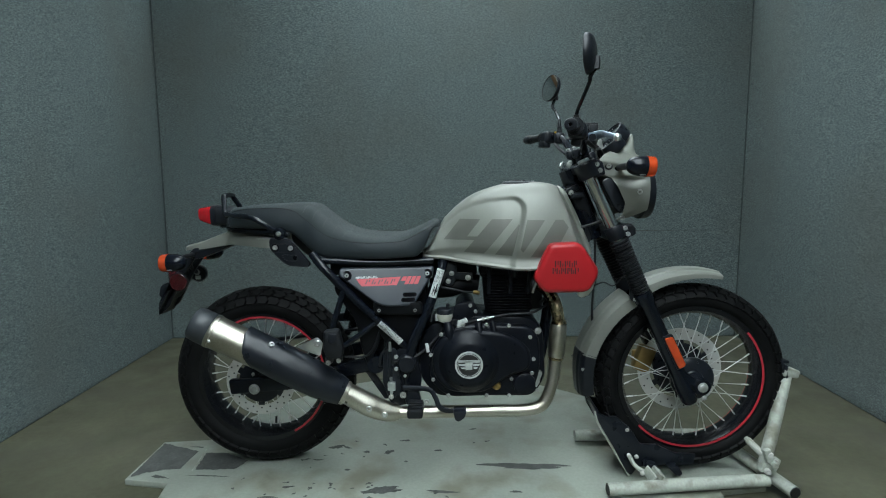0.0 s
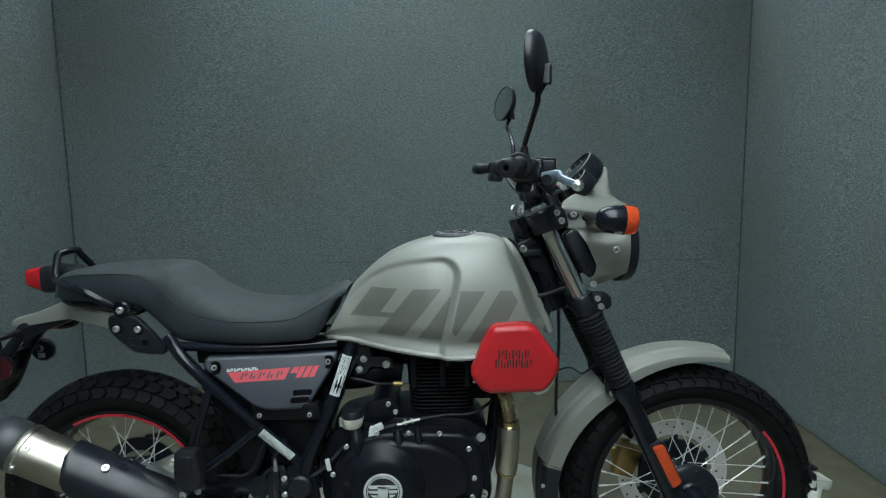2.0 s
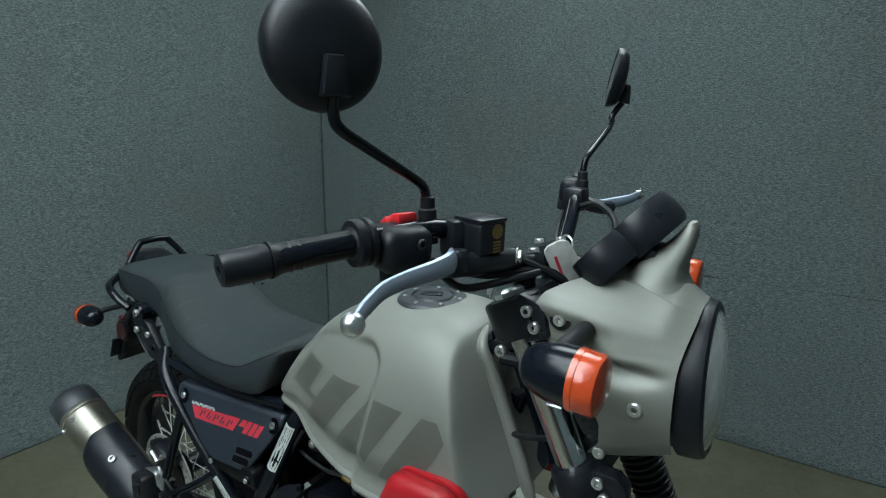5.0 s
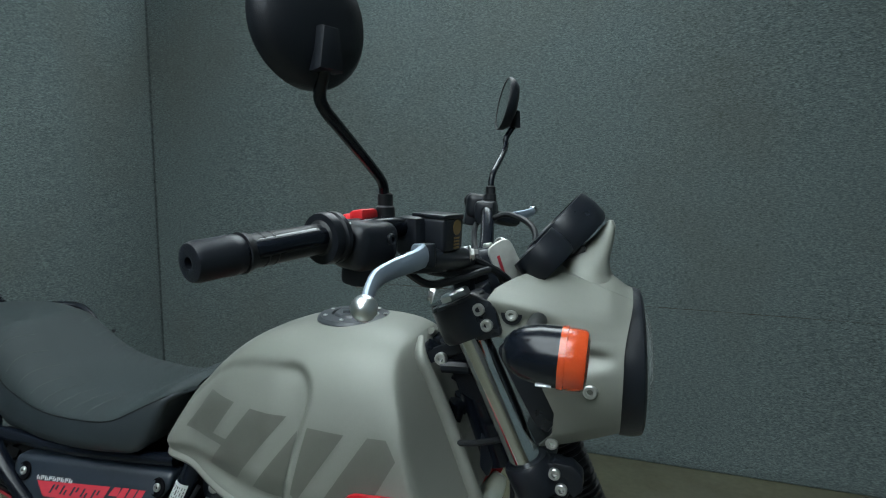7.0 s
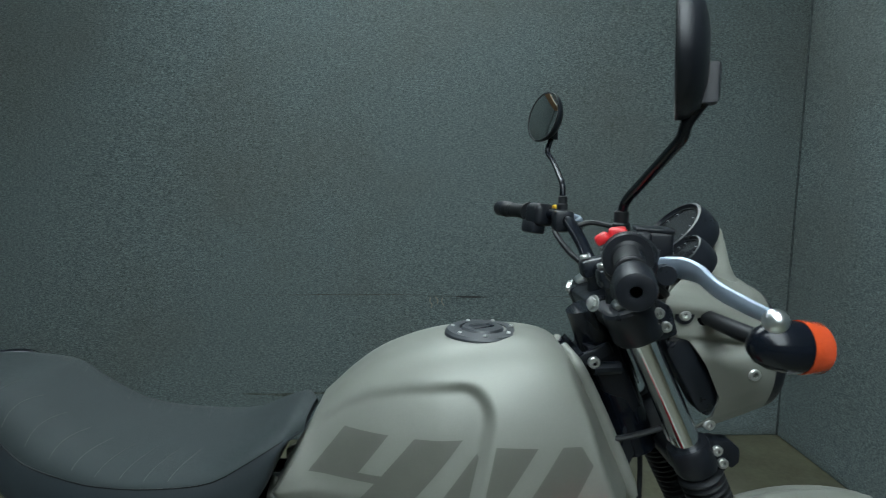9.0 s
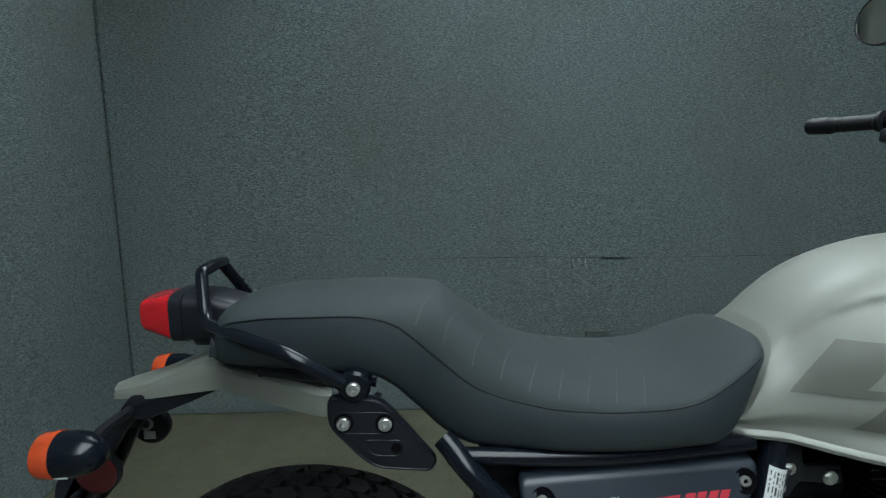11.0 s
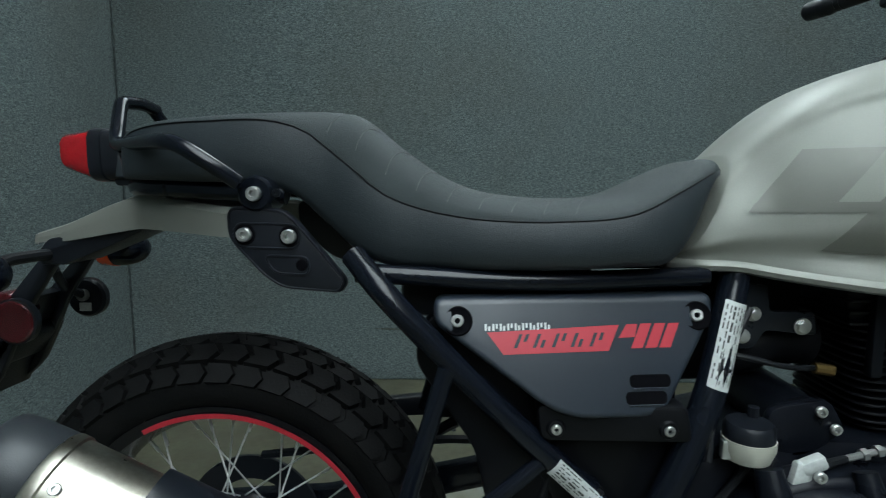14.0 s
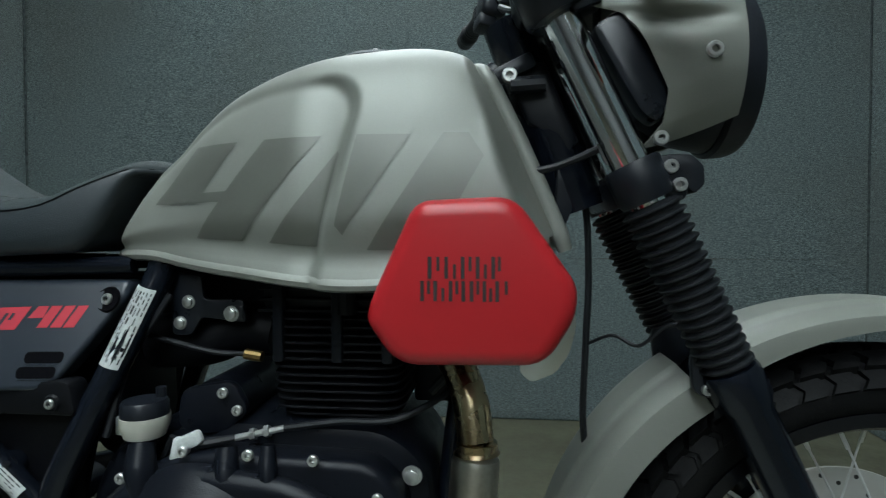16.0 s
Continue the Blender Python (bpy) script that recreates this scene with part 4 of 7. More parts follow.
# -- seat --
STOP = ((-0.102, 0.902), (-0.085, 0.920), (-0.055, 0.928), (0.02, 0.935), (0.096, 0.938), (0.150, 0.940), (0.182, 0.938), (0.200, 0.933), (0.226, 0.912), (0.260, 0.886), (0.296, 0.862), (0.335, 0.846), (0.389, 0.837), (0.443, 0.834), (0.500, 0.839), (0.545, 0.858), (0.576, 0.873), (0.600, 0.881), (0.616, 0.876))
SEAM = ((-0.102, 0.894), (-0.075, 0.914), (-0.04, 0.924), (0.04, 0.929), (0.10, 0.929), (0.130, 0.923), (0.150, 0.914), (0.166, 0.901), (0.199, 0.875), (0.231, 0.849), (0.269, 0.833), (0.310, 0.824), (0.340, 0.820), (0.430, 0.818), (0.504, 0.826), (0.545, 0.846), (0.575, 0.861), (0.598, 0.871), (0.616, 0.872))
SBOT = ((-0.102, 0.866), (0.0, 0.862), (0.08, 0.858), (0.130, 0.845), (0.165, 0.815), (0.200, 0.785), (0.230, 0.770), (0.300, 0.766), (0.500, 0.769), (0.545, 0.776), (0.568, 0.805), (0.592, 0.858), (0.616, 0.868))
SWID = ((-0.102, 0.055), (-0.085, 0.085), (-0.06, 0.100), (0.0, 0.108), (0.08, 0.110), (0.166, 0.106), (0.20, 0.114), (0.231, 0.120), (0.269, 0.123), (0.34, 0.132), (0.45, 0.132), (0.53, 0.122), (0.575, 0.104), (0.598, 0.086), (0.616, 0.050))
seat = new("seat")
seat.parent = bike
seat["label"] = "two-level seat with grey textured top and black sides"


def seat_mid(x):
    """The seat's middle line."""
    return 0.042 * max(0.0, 1 - x)


def seat_top_point(x, t):
    """A point of the seat's top: t runs from -1 to 1 across."""
    w = soft_along(x, SWID) * 0.985
    zs, zt = soft_along(x, SEAM), soft_along(x, STOP)
    a = abs(t)
    z = zs + (zt + 0.005 - zs) * (1 - a ** 5.0) ** 0.7
    return Vector((x, seat_mid(x) + w * t, z))


rows, right, left = [], [], []
NS = 120
for i in range(NS + 1):
    x = lerp(-0.102, 0.615, i / NS)
    ym = seat_mid(x)
    rows.append([seat_top_point(x, -math.cos(math.pi * j / 24)) for j in range(25)])
    w, zs, zb = soft_along(x, SWID), soft_along(x, SEAM), soft_along(x, SBOT)
    hgt = max(zs - zb, 0.006)
    side = [(w * 0.985, zs), (w * 1.0, zs - 0.10 * hgt), (w * 1.015, zs - 0.35 * hgt), (w * 1.02, zs - 0.6 * hgt), (w * 1.0, zs - 0.85 * hgt), (w * 0.96, zs - 0.97 * hgt), (w * 0.90, zb), (0.0, zb + 0.002)]
    right.append([(x, ym - y, z) for y, z in side])
    left.append([(x, ym + y, z) for y, z in side])
part("seat_top", sheet(rows), SEATTOP, seat, "grey textured seat top", sharp=80)
bs = merge(sheet(right), sheet(left), prism([(-0.102, 0.868), (-0.096, 0.897), (-0.085, 0.868)], -0.030, 0.120, 0.002))
part("seat_side", bs, SEATSIDE, seat, "black vinyl seat side", sharp=80)
for s in (-1, 1):
    part("piping", tube([seat_top_point(lerp(-0.098, 0.608, k / 40), s) + Vector((0, s * 0.0004, 0.0002)) for k in range(41)], 0.0010, 6, 1), FINBLK, seat)
for k in range(9):
    x0 = 0.166 + 0.034 * k
    for s in (-1, 1):
        pts = []
        for j in range(13):
            t = s * lerp(0.42, 0.95, j / 12)
            pts.append(seat_top_point(x0 + 0.034 * (1 - abs(t) ** 1.4), t) + Vector((0, 0, 0.0001)))
        part("stitching", tube(pts, 0.0005, 5, 1), THREAD, seat, "pale stitch line")

# -- side panel --
def side_panel(s):
    p = new("side_panel")
    p.parent = bike
    p["label"] = "dark blue-grey triangular side panel with red graphic"

    def y_at(x, z, out=0.0):
        """The panel leans in at its top and towards the front."""
        return s * (0.106 - 0.112 * (x - 0.419) - 0.37 * (z - 0.713) + out)

    lean = Matrix.Identity(4)
    lean[1][0], lean[1][2], lean[1][3] = -s * 0.112, -s * 0.37, s * (0.106 + 0.112 * 0.419 + 0.37 * 0.713)
    out = rounded([(0.290, 0.737), (0.594, 0.737), (0.594, 0.716), (0.530, 0.616), (0.424, 0.616), (0.290, 0.712)], [0.014, 0.012, 0.02, 0.022, 0.034, 0.018], 6)
    bm = prism([(q.x, q.y) for q in out], -s * 0.030, 0.0, 0.013, 5)
    part("panel", turned(bm, lean), PANEL, p)
    low = rounded([(0.398, 0.628), (0.555, 0.628), (0.562, 0.588), (0.404, 0.588)], 0.010)
    part("lower_cover", prism([(q.x, q.y) for q in low], s * 0.098, s * 0.128, 0.005), FINBLK, p, "black lower cover")
    low = rounded([(0.400, 0.600), (0.560, 0.600), (0.525, 0.44), (0.44, 0.47), (0.385, 0.575)], 0.012)
    part("lower_cover", prism([(q.x, q.y) for q in low], s * 0.070, s * 0.096, 0.005), FINBLK, p, "black lower cover")
    for x, z in ((0.316, 0.714), (0.574, 0.715)):
        part("recess_ring", lathe([(0.0, 0.0012), (0.0125, 0.0012), (0.0145, 0.0022), (0.016, 0.0), (0.0, 0.0)], (x, y_at(x, z), z), (-0.1, s, 0.35), seg=22), HOLESHADE, p, "screw recess with its shade painted black")
        bolt(x, y_at(x, z, -0.001), z, 0.0068, False, p, (-0.1, s, 0.3))
    for x in (0.419, 0.535):
        part("screw_lug", lathe([(0, 0.003), (0.0085, 0.003), (0.0105, 0.0), (0, 0.0)], (x, s * 0.1278, 0.603), (0, s, 0), seg=18), FINBLK, p)
        bolt(x, s * 0.1295, 0.603, 0.0056, False, p, (0, s, 0))

    def flat_shape(pts, material, name, out=0.0008, label=""):
        b = bmesh.new()
        b.faces.new([b.verts.new((x, y_at(x, z, out), z)) for x, z in pts])
        part(name, b, material, p, label)

    # vent slots lie flat on the panel, their inner shade painted black
    for x0, zc in ((0.4955, 0.652), (0.4905, 0.636)):
        pill = rounded([(x0, zc + 0.0062), (x0 + 0.044, zc + 0.0062), (x0 + 0.044, zc - 0.0062), (x0, zc - 0.0062)], 0.006, 4)
        flat_shape([(q.x, q.y) for q in pill], HOLESHADE, "vent_slot", 0.0006)
        part("slot_lip", tube([(x0 + 0.004, y_at(x0, zc - 0.007, 0.0006), zc - 0.007), (x0 + 0.040, y_at(x0 + 0.04, zc - 0.007, 0.0006), zc - 0.007)], 0.0009, 6, 1), PANEL, p)
    # a row of small white marks, two slim bars to each, kept plain
    for k in range(9):
        x, zl = 0.3445 + k * 0.0079, 0.7040 + k * 0.00005
        flat_shape([(x, zl), (x + 0.0022, zl), (x + 0.0022, zl + 0.0068), (x, zl + 0.0068)], WHITEPRINT, "print_bar")
        lo = 0.0022 if k % 2 else 0.0
        flat_shape([(x + 0.0036, zl + lo), (x + 0.0058, zl + lo), (x + 0.0058, zl + lo + 0.0046), (x + 0.0036, zl + lo + 0.0046)], WHITEPRINT, "print_bar")
    flat_shape([(0.3465, 0.7025), (0.4880, 0.7075), (0.4755, 0.6820), (0.3640, 0.6805)], REDGRAPHIC, "graphic", 0.0008, "red slanted graphic")
    for k in range(5):
        x, z = 0.3745 + k * 0.0200, 0.6868
        for dx, lo, hi in ((0.0, 0.0, 0.0135), (0.0075, 0.0 if k % 2 else 0.0060, 0.0075 if k % 2 else 0.0135)):
            flat_shape([(x + dx + lo * 0.45, z + lo), (x + dx + 0.0038 + lo * 0.45, z + lo), (x + dx + 0.0038 + hi * 0.45, z + hi), (x + dx + hi * 0.45, z + hi)], PANEL, "graphic_bar", 0.0013)
    for x in (0.5035, 0.5190, 0.5340):
        flat_shape([(x - 0.004, 0.6840), (x + 0.0085, 0.6842), (x + 0.0200, 0.7085), (x + 0.0080, 0.7082)], REDGRAPHIC, "graphic_bar")
    flat_shape([(0.487, 0.6945), (0.5045, 0.6950), (0.5080, 0.7080), (0.4960, 0.7078)], REDGRAPHIC, "graphic_bar")


both(side_panel)

# -- frame --
frame_ob = new("main_frame")
frame_ob.parent = bike
frame_ob["label"] = "gloss black tubular steel frame"


def bar(pts, r, name="frame_tube", n=5, parent=None, material=None, flat=1.0, seg=14):
    return part(name, tube(pts, r, seg, n, flat=flat), material or FRAMEBLK, parent or frame_ob)


for s in (-1, 1):
    bar([(0.205, s * 0.096, 0.762), (0.40, s * 0.088, 0.752), (0.592, s * 0.066, 0.755)], 0.011)
    bar([(0.200, s * 0.086, 0.780), (0.245, s * 0.114, 0.735), (0.345, s * 0.116, 0.632), (0.455, s * 0.112, 0.525), (0.52, s * 0.105, 0.45)], 0.014)
    bar([(0.626, s * 0.060, 0.756), (0.620, s * 0.066, 0.733), (0.589, s * 0.099, 0.638), (0.556, s * 0.114, 0.560), (0.526, s * 0.117, 0.490), (0.505, s * 0.111, 0.390), (0.510, s * 0.105, 0.320)], 0.0165)
    bar([(0.305, s * 0.125, 0.665), (0.282, s * 0.135, 0.590), (0.258, s * 0.145, 0.510)], 0.010)
    bar([(0.405, s * 0.118, 0.560), (0.345, s * 0.130, 0.515), (0.275, s * 0.142, 0.470)], 0.009)
    bar([(1.060, s * 0.014, 0.90), (1.020, s * 0.016, 0.76), (0.985, s * 0.018, 0.60), (0.965, s * 0.030, 0.45), (0.930, s * 0.050, 0.330)], 0.013)
    bar([(1.03, s * 0.03, 0.985), (0.90, s * 0.04, 0.86), (0.70, s * 0.05, 0.785), (0.62, s * 0.045, 0.772)], 0.014)
for s in (-1, 1):
    part("pivot_plate", prism(rounded([(0.475, 0.475), (0.535, 0.47), (0.555, 0.36), (0.53, 0.29), (0.455, 0.275), (0.430, 0.34), (0.450, 0.42)], 0.02), s * 0.108, s * 0.122, 0.004), ENGINE, frame_ob, "black pivot plate")
for s in (-1, 1):
    part("pivot_cover", lathe([(0, 0.016), (0.024, 0.016), (0.029, 0.012), (0.031, 0.0), (0, 0.0)], (0.505, s * 0.122, 0.425), (0, s, 0), seg=28), MATTE, frame_ob, "round black pivot cover")
part("cross_tube", tube([(0.46, -0.11, 0.52), (0.46, 0.11, 0.52)], 0.016, 12, 1), FRAMEBLK, frame_ob)
part("splash_guard", prism(rounded([(0.285, 0.72), (0.40, 0.70), (0.42, 0.50), (0.375, 0.40), (0.355, 0.46), (0.335, 0.56), (0.265, 0.665)], 0.02), -0.094, 0.094, 0.006), FINBLK, frame_ob, "matte black splash guard ahead of the rear tyre")
part("battery_box", block((0.47, 0, 0.64), (0.20, 0.12, 0.20), 0.01), FINBLK, frame_ob, "black airbox")
part("battery_box", block((0.36, 0, 0.735), (0.22, 0.13, 0.06), 0.01), FINBLK, frame_ob, "black tray under the seat")


def label_strip(name, a, b, width, ya, yb, s):
    """A printed warning label wrapped on a tube, with plain bars for its print."""
    a, b = Vector(a), Vector(b)
    d = (b - a).normalized()
    n = Vector((-d.y, d.x))
    L = (b - a).length

    def at(t, off, out=0.0):
        r = 0.0178
        dep = math.sqrt(max(0.0, r * r - off * off))
        q = a + d * (L * t) + n * off
        return (q.x, s * (lerp(ya, yb, t) + dep + out), q.y)

    part(name, sheet([[at(t, width * (k / 8 - 0.5)) for t in (0, 0.5, 1)] for k in range(9)]), STICKER, frame_ob, "silver warning label with black print")
    rnd = random.Random(7)
    for row in range(6):
        off = width * lerp(-0.40, 0.40, row / 5)
        t = 0.05
        while t < 0.90:
            t1 = min(0.94, t + rnd.uniform(0.03, 0.12))
            if rnd.random() < 0.8:
                th = width * (0.05 if row == 2 and t < 0.4 else 0.026)
                part("print_bar", sheet([[at(u, off - th, 0.0006) for u in (t, t1)], [at(u, off + th, 0.0006) for u in (t, t1)]]), INKHOLE, frame_ob)
            t = t1 + rnd.uniform(0.015, 0.05)


label_strip("warning_label", (0.619, 0.729), (0.590, 0.641), 0.024, 0.0685, 0.0975, -1)
label_strip("warning_label", (0.418, 0.560), (0.488, 0.494), 0.021, 0.111, 0.107, -1)

# -- rear bracket, grab rail, rear fender --
YT = 0.084  # the tail's middle plane: the machine stands a little askew on the turntable
YE = 0.105  # and that of the plate holder
for s in (-1, 1):
    bk = new("rear_bracket")
    bk.parent = bike
    bk["label"] = "black plastic bracket cover below the seat tail"
    y0, y1 = (-0.070, -0.088) if s < 0 else (0.168, 0.186)
    edge_line = rounded([(0.060, 0.835), (0.124, 0.831), (0.143, 0.811), (0.193, 0.750), (0.186, 0.737), (0.121, 0.742), (0.100, 0.756), (0.060, 0.800)], [0.012, 0.014, 0.01, 0.008, 0.008, 0.02, 0.02, 0.014], 4)
    part("cover", prism([(q.x, q.y) for q in edge_line], y0, y1, 0.004, 3), MATTE, bk)
    part("cover_lip", tube([(q.x, y1, q.y) for q in [edge_line[0] * 0.0 + Vector((lerp(0.122, q.x, 0.965), lerp(0.788, q.y, 0.955))) for q in edge_line]] + [(lerp(0.122, edge_line[0].x, 0.965), y1, lerp(0.788, edge_line[0].y, 0.955))], 0.0016, 6, 1), MATTE, bk)
    pill = rounded([(0.068, 0.816), (0.141, 0.814), (0.141, 0.787), (0.068, 0.789)], 0.012, 4)
    part("rib", tube([(q.x, y1, q.y) for q in pill] + [(pill[0].x, y1, pill[0].y)], 0.0014, 6, 1), MATTE, bk)
    pill = rounded([(0.100, 0.780), (0.151, 0.778), (0.151, 0.758), (0.112, 0.760)], 0.010, 4)
    part("rib", tube([(q.x, y1, q.y) for q in pill] + [(pill[0].x, y1, pill[0].y)], 0.0014, 6, 1), MATTE, bk)
    part("lock_hole", lathe([(0, 0.0012), (0.006, 0.0012), (0.007, 0.0), (0, 0.0)], (0.143, y1, 0.769), (0, s, 0), seg=16), HOLESHADE, bk)
    for x, z in ((0.080, 0.803), (0.130, 0.801)):
        bolt(x, y1, z, 0.0082, False, bk, (0, s, 0))
        part("bolt_seat", lathe([(0.0085, 0.001), (0.0115, 0.0005), (0.012, 0.0), (0.0085, 0.0)], (x, y1, z), (0, s, 0), seg=20), HOLESHADE, bk)

rail = new("grab_rail")
rail.parent = bike
rail["label"] = "black tubular grab rail and rack round the seat tail"
for s in (-1, 1):
    def tail_y(v):
        """A place v from the tail's middle plane."""
        return YT + s * (v if s < 0 else 0.78 * v)
    part("rail_tube", tube([(-0.132, tail_y(0.036), 0.968), (-0.131, tail_y(0.046), 0.963), (-0.120, tail_y(0.072), 0.934), (-0.110, tail_y(0.092), 0.911), (-0.088, tail_y(0.112), 0.907), (-0.015, tail_y(0.176), 0.905), (0.022, tail_y(0.198), 0.900), (0.056, tail_y(0.198), 0.880), (0.083, tail_y(0.188), 0.860)], 0.0088, 12, 5), FRAMEBLK, rail)
    part("rail_boss", lathe([(0, 0.012), (0.017, 0.012), (0.020, 0.008), (0.020, -0.04), (0, -0.04)], (0.094, tail_y(0.164), 0.848), (0, s, 0), seg=22), FRAMEBLK, rail)
    bolt(0.094, tail_y(0.176), 0.848, 0.0082, False, rail, (0, s, 0))
    bolt(0.126, tail_y(0.196), 0.849, 0.0045, False, rail, (0, s, 0), material=BLACK)
    part("rail_tube", tube([(0.118, tail_y(0.138), 0.847), (0.10, tail_y(0.138), 0.849), (0.05, tail_y(0.132), 0.851), (-0.040, tail_y(0.112), 0.856), (-0.085, tail_y(0.088), 0.857), (-0.112, tail_y(0.05), 0.857)], 0.0125, 12, 5), FRAMEBLK, rail)
    part("rail_collar", lathe([(0.0128, -0.003), (0.0142, -0.002), (0.0142, 0.002), (0.0128, 0.003)], (-0.034, tail_y(0.1132), 0.8558), (1, 0, 0), seg=16), FRAMEBLK, rail)
    part("rail_strut", tube([(-0.098, tail_y(0.100), 0.902), (-0.088, tail_y(0.096), 0.878), (-0.078, tail_y(0.090), 0.862)], 0.006, 8, 3), FRAMEBLK, rail)
part("rail_cross", tube([(-0.132, YT - 0.038, 0.968), (-0.130, YT, 0.971), (-0.132, YT + 0.038, 0.968)], 0.0088, 12, 4), FRAMEBLK, rail)
part("rail_cross", tube([(-0.112, YT - 0.052, 0.857), (-0.118, YT, 0.857), (-0.112, YT + 0.052, 0.857)], 0.0125, 12, 4), FRAMEBLK, rail)
for k in range(4):
    bolt(-0.112 + 0.005 * k, YT + 0.062 + 0.002 * k, 0.936 - 0.010 * k, 0.003, False, rail, (1, 0, 0.3), material=BLACK)

rf = new("rear_fender")
rf.parent = bike
rf["label"] = "sand grey rear fender tail"
rows = []
FT = ((-0.290, 0.788, 0.014), (-0.278, 0.792, 0.032), (-0.225, 0.806, 0.042), (-0.170, 0.828, 0.046), (-0.120, 0.845, 0.049), (-0.095, 0.847, 0.060), (-0.03, 0.842, 0.096), (0.045, 0.834, 0.132))
FB = ((-0.290, 0.778), (-0.222, 0.783), (-0.160, 0.793), (-0.110, 0.801), (-0.03, 0.800), (0.041, 0.797))
for k in range(31):
    x = lerp(-0.290, 0.060, k / 30)
    zt = along(x, [(a, b) for a, b, c in FT])
    hw = along(x, [(a, c) for a, b, c in FT])
    zb = along(x, FB)
    ym = lerp(0.086, 0.074, sstep(-0.29, 0.04, x))
    rows.append([(x, ym + s_ * hw * f, z) for s_, f, z in ((-1, 1.0, zb), (-1, 1.0, lerp(zb, zt, 0.5)), (-1, 0.99, zt - 0.010), (-1, 0.93, zt - 0.002), (-1, 0.7, zt + 0.001), (1, 0.0, zt + 0.004), (1, 0.7, zt + 0.001), (1, 0.93, zt - 0.002), (1, 0.99, zt - 0.010), (1, 1.0, lerp(zb, zt, 0.5)), (1, 1.0, zb))])
thick(part("tail", sheet(rows), SAND, rf, sharp=25), 0.004)
part("under_tray", prism([(q.x, q.y) for q in rounded([(0.05, 0.815), (-0.10, 0.815), (-0.252, 0.786), (-0.270, 0.765), (-0.235, 0.748), (-0.165, 0.775), (-0.11, 0.799), (0.05, 0.80)], 0.006)], YT - 0.040, YT + 0.040, 0.004), MATTE, rf, "black plastic under tray")

# -- tail light --
tl = new("tail_light")
tl.parent = bike
tl["label"] = "red tail light in a black housing"


def boxy_loft(stations, name, material, label):
    """Rounded boxes along x: x, z centre, half height, half width."""
    rows = []
    for x, zc, hh, hw in stations:
        rows.append([(x, YT + hw * math.copysign(abs(math.cos(a)) ** 0.45, math.cos(a)), zc + hh * math.copysign(abs(math.sin(a)) ** 0.45, math.sin(a))) for a in (2 * math.pi * k / 32 for k in range(32))])
    bm = sheet(rows, True)
    bm.verts.ensure_lookup_table()
    bm.faces.new([bm.verts[k] for k in range(32)])
    bm.faces.new([bm.verts[(len(rows) - 1) * 32 + k] for k in range(32)])
    return part(name, bm, material, tl, label)


boxy_loft(((-0.229, 0.905, 0.016, 0.030), (-0.227, 0.905, 0.021, 0.036), (-0.222, 0.904, 0.025, 0.039), (-0.184, 0.900, 0.034, 0.044), (-0.178, 0.900, 0.034, 0.044)), "lens", REDLENS, "red lens")
boxy_loft(((-0.182, 0.900, 0.0365, 0.047), (-0.165, 0.900, 0.0365, 0.047), (-0.164, 0.900, 0.035, 0.045), (-0.130, 0.899, 0.034, 0.044), (-0.095, 0.896, 0.027, 0.040), (-0.06, 0.890, 0.016, 0.035)), "housing", MATTE, "matte black housing")
part("neck", prism(rounded([(-0.158, 0.868), (-0.10, 0.872), (-0.08, 0.86), (-0.13, 0.858), (-0.155, 0.858)], 0.004), YT - 0.03, YT + 0.03, 0.002), MATTE, tl)

# -- plate holder with reflectors --
ph = new("plate_holder")
ph.parent = bike
ph["label"] = "black plastic number plate holder hanging below the tail"
part("arm", merge(*[prism([(q.x, q.y) for q in rounded([(-0.268, 0.768), (-0.236, 0.775), (-0.298, 0.690), (-0.358, 0.575), (-0.398, 0.541), (-0.394, 0.590), (-0.338, 0.69)], 0.01)], y0, y0 + 0.012, 0.003) for y0 in (YE - 0.045, YE + 0.033)],
                  prism([(-0.325, 0.70), (-0.313, 0.695), (-0.384, 0.548), (-0.396, 0.553)], YE - 0.045, YE + 0.045, 0.002)), MATTE, ph)
part("plate", block((-0.362, YE, 0.605), (0.006, 0.15, 0.075), 0.002, pose(0, 0, 0, 0, 28, 0)), MATTE, ph)
part("plate_lamp", prism(rounded([(-0.385, 0.652), (-0.345, 0.668), (-0.325, 0.635), (-0.355, 0.592), (-0.395, 0.612)], 0.012), YE - 0.045, YE + 0.045, 0.006), MATTE, ph, "black plate lamp")
part("rear_reflector", prism(rounded([(-0.350, 0.706), (-0.325, 0.706), (-0.318, 0.672), (-0.347, 0.670)], 0.005), YE - 0.05, YE, 0.003), DARKRED, ph, "dark red reflector")
part("side_reflector", lathe([(0, 0.007), (0.0275, 0.007), (0.030, 0.005), (0.030, 0), (0, 0)], (-0.311, 0.048, 0.668), (0, -1, 0), seg=36), DARKRED, ph, "round dark red side reflector")
part("reflector_ring", lathe([(0.0302, 0.0055), (0.033, 0.004), (0.033, -0.006), (0.0, -0.006), (0.0302, 0.0)], (-0.311, 0.048, 0.668), (0, -1, 0), seg=36), MATTE, ph)
part("cap_disc", lathe([(0, 0.008), (0.029, 0.008), (0.0325, 0.004), (0.0325, -0.006), (0, -0.006)], (-0.301, 0.184, 0.676), (0, -1, 0), seg=32), MATTE, ph, "black back of the far round reflector")
bolt(-0.303, 0.176, 0.681, 0.0100, False, ph)
part("cap_stay", tube([(-0.300, 0.186, 0.676), (-0.305, 0.14, 0.70), (-0.290, 0.10, 0.735)], 0.007, 8, 3), MATTE, ph)
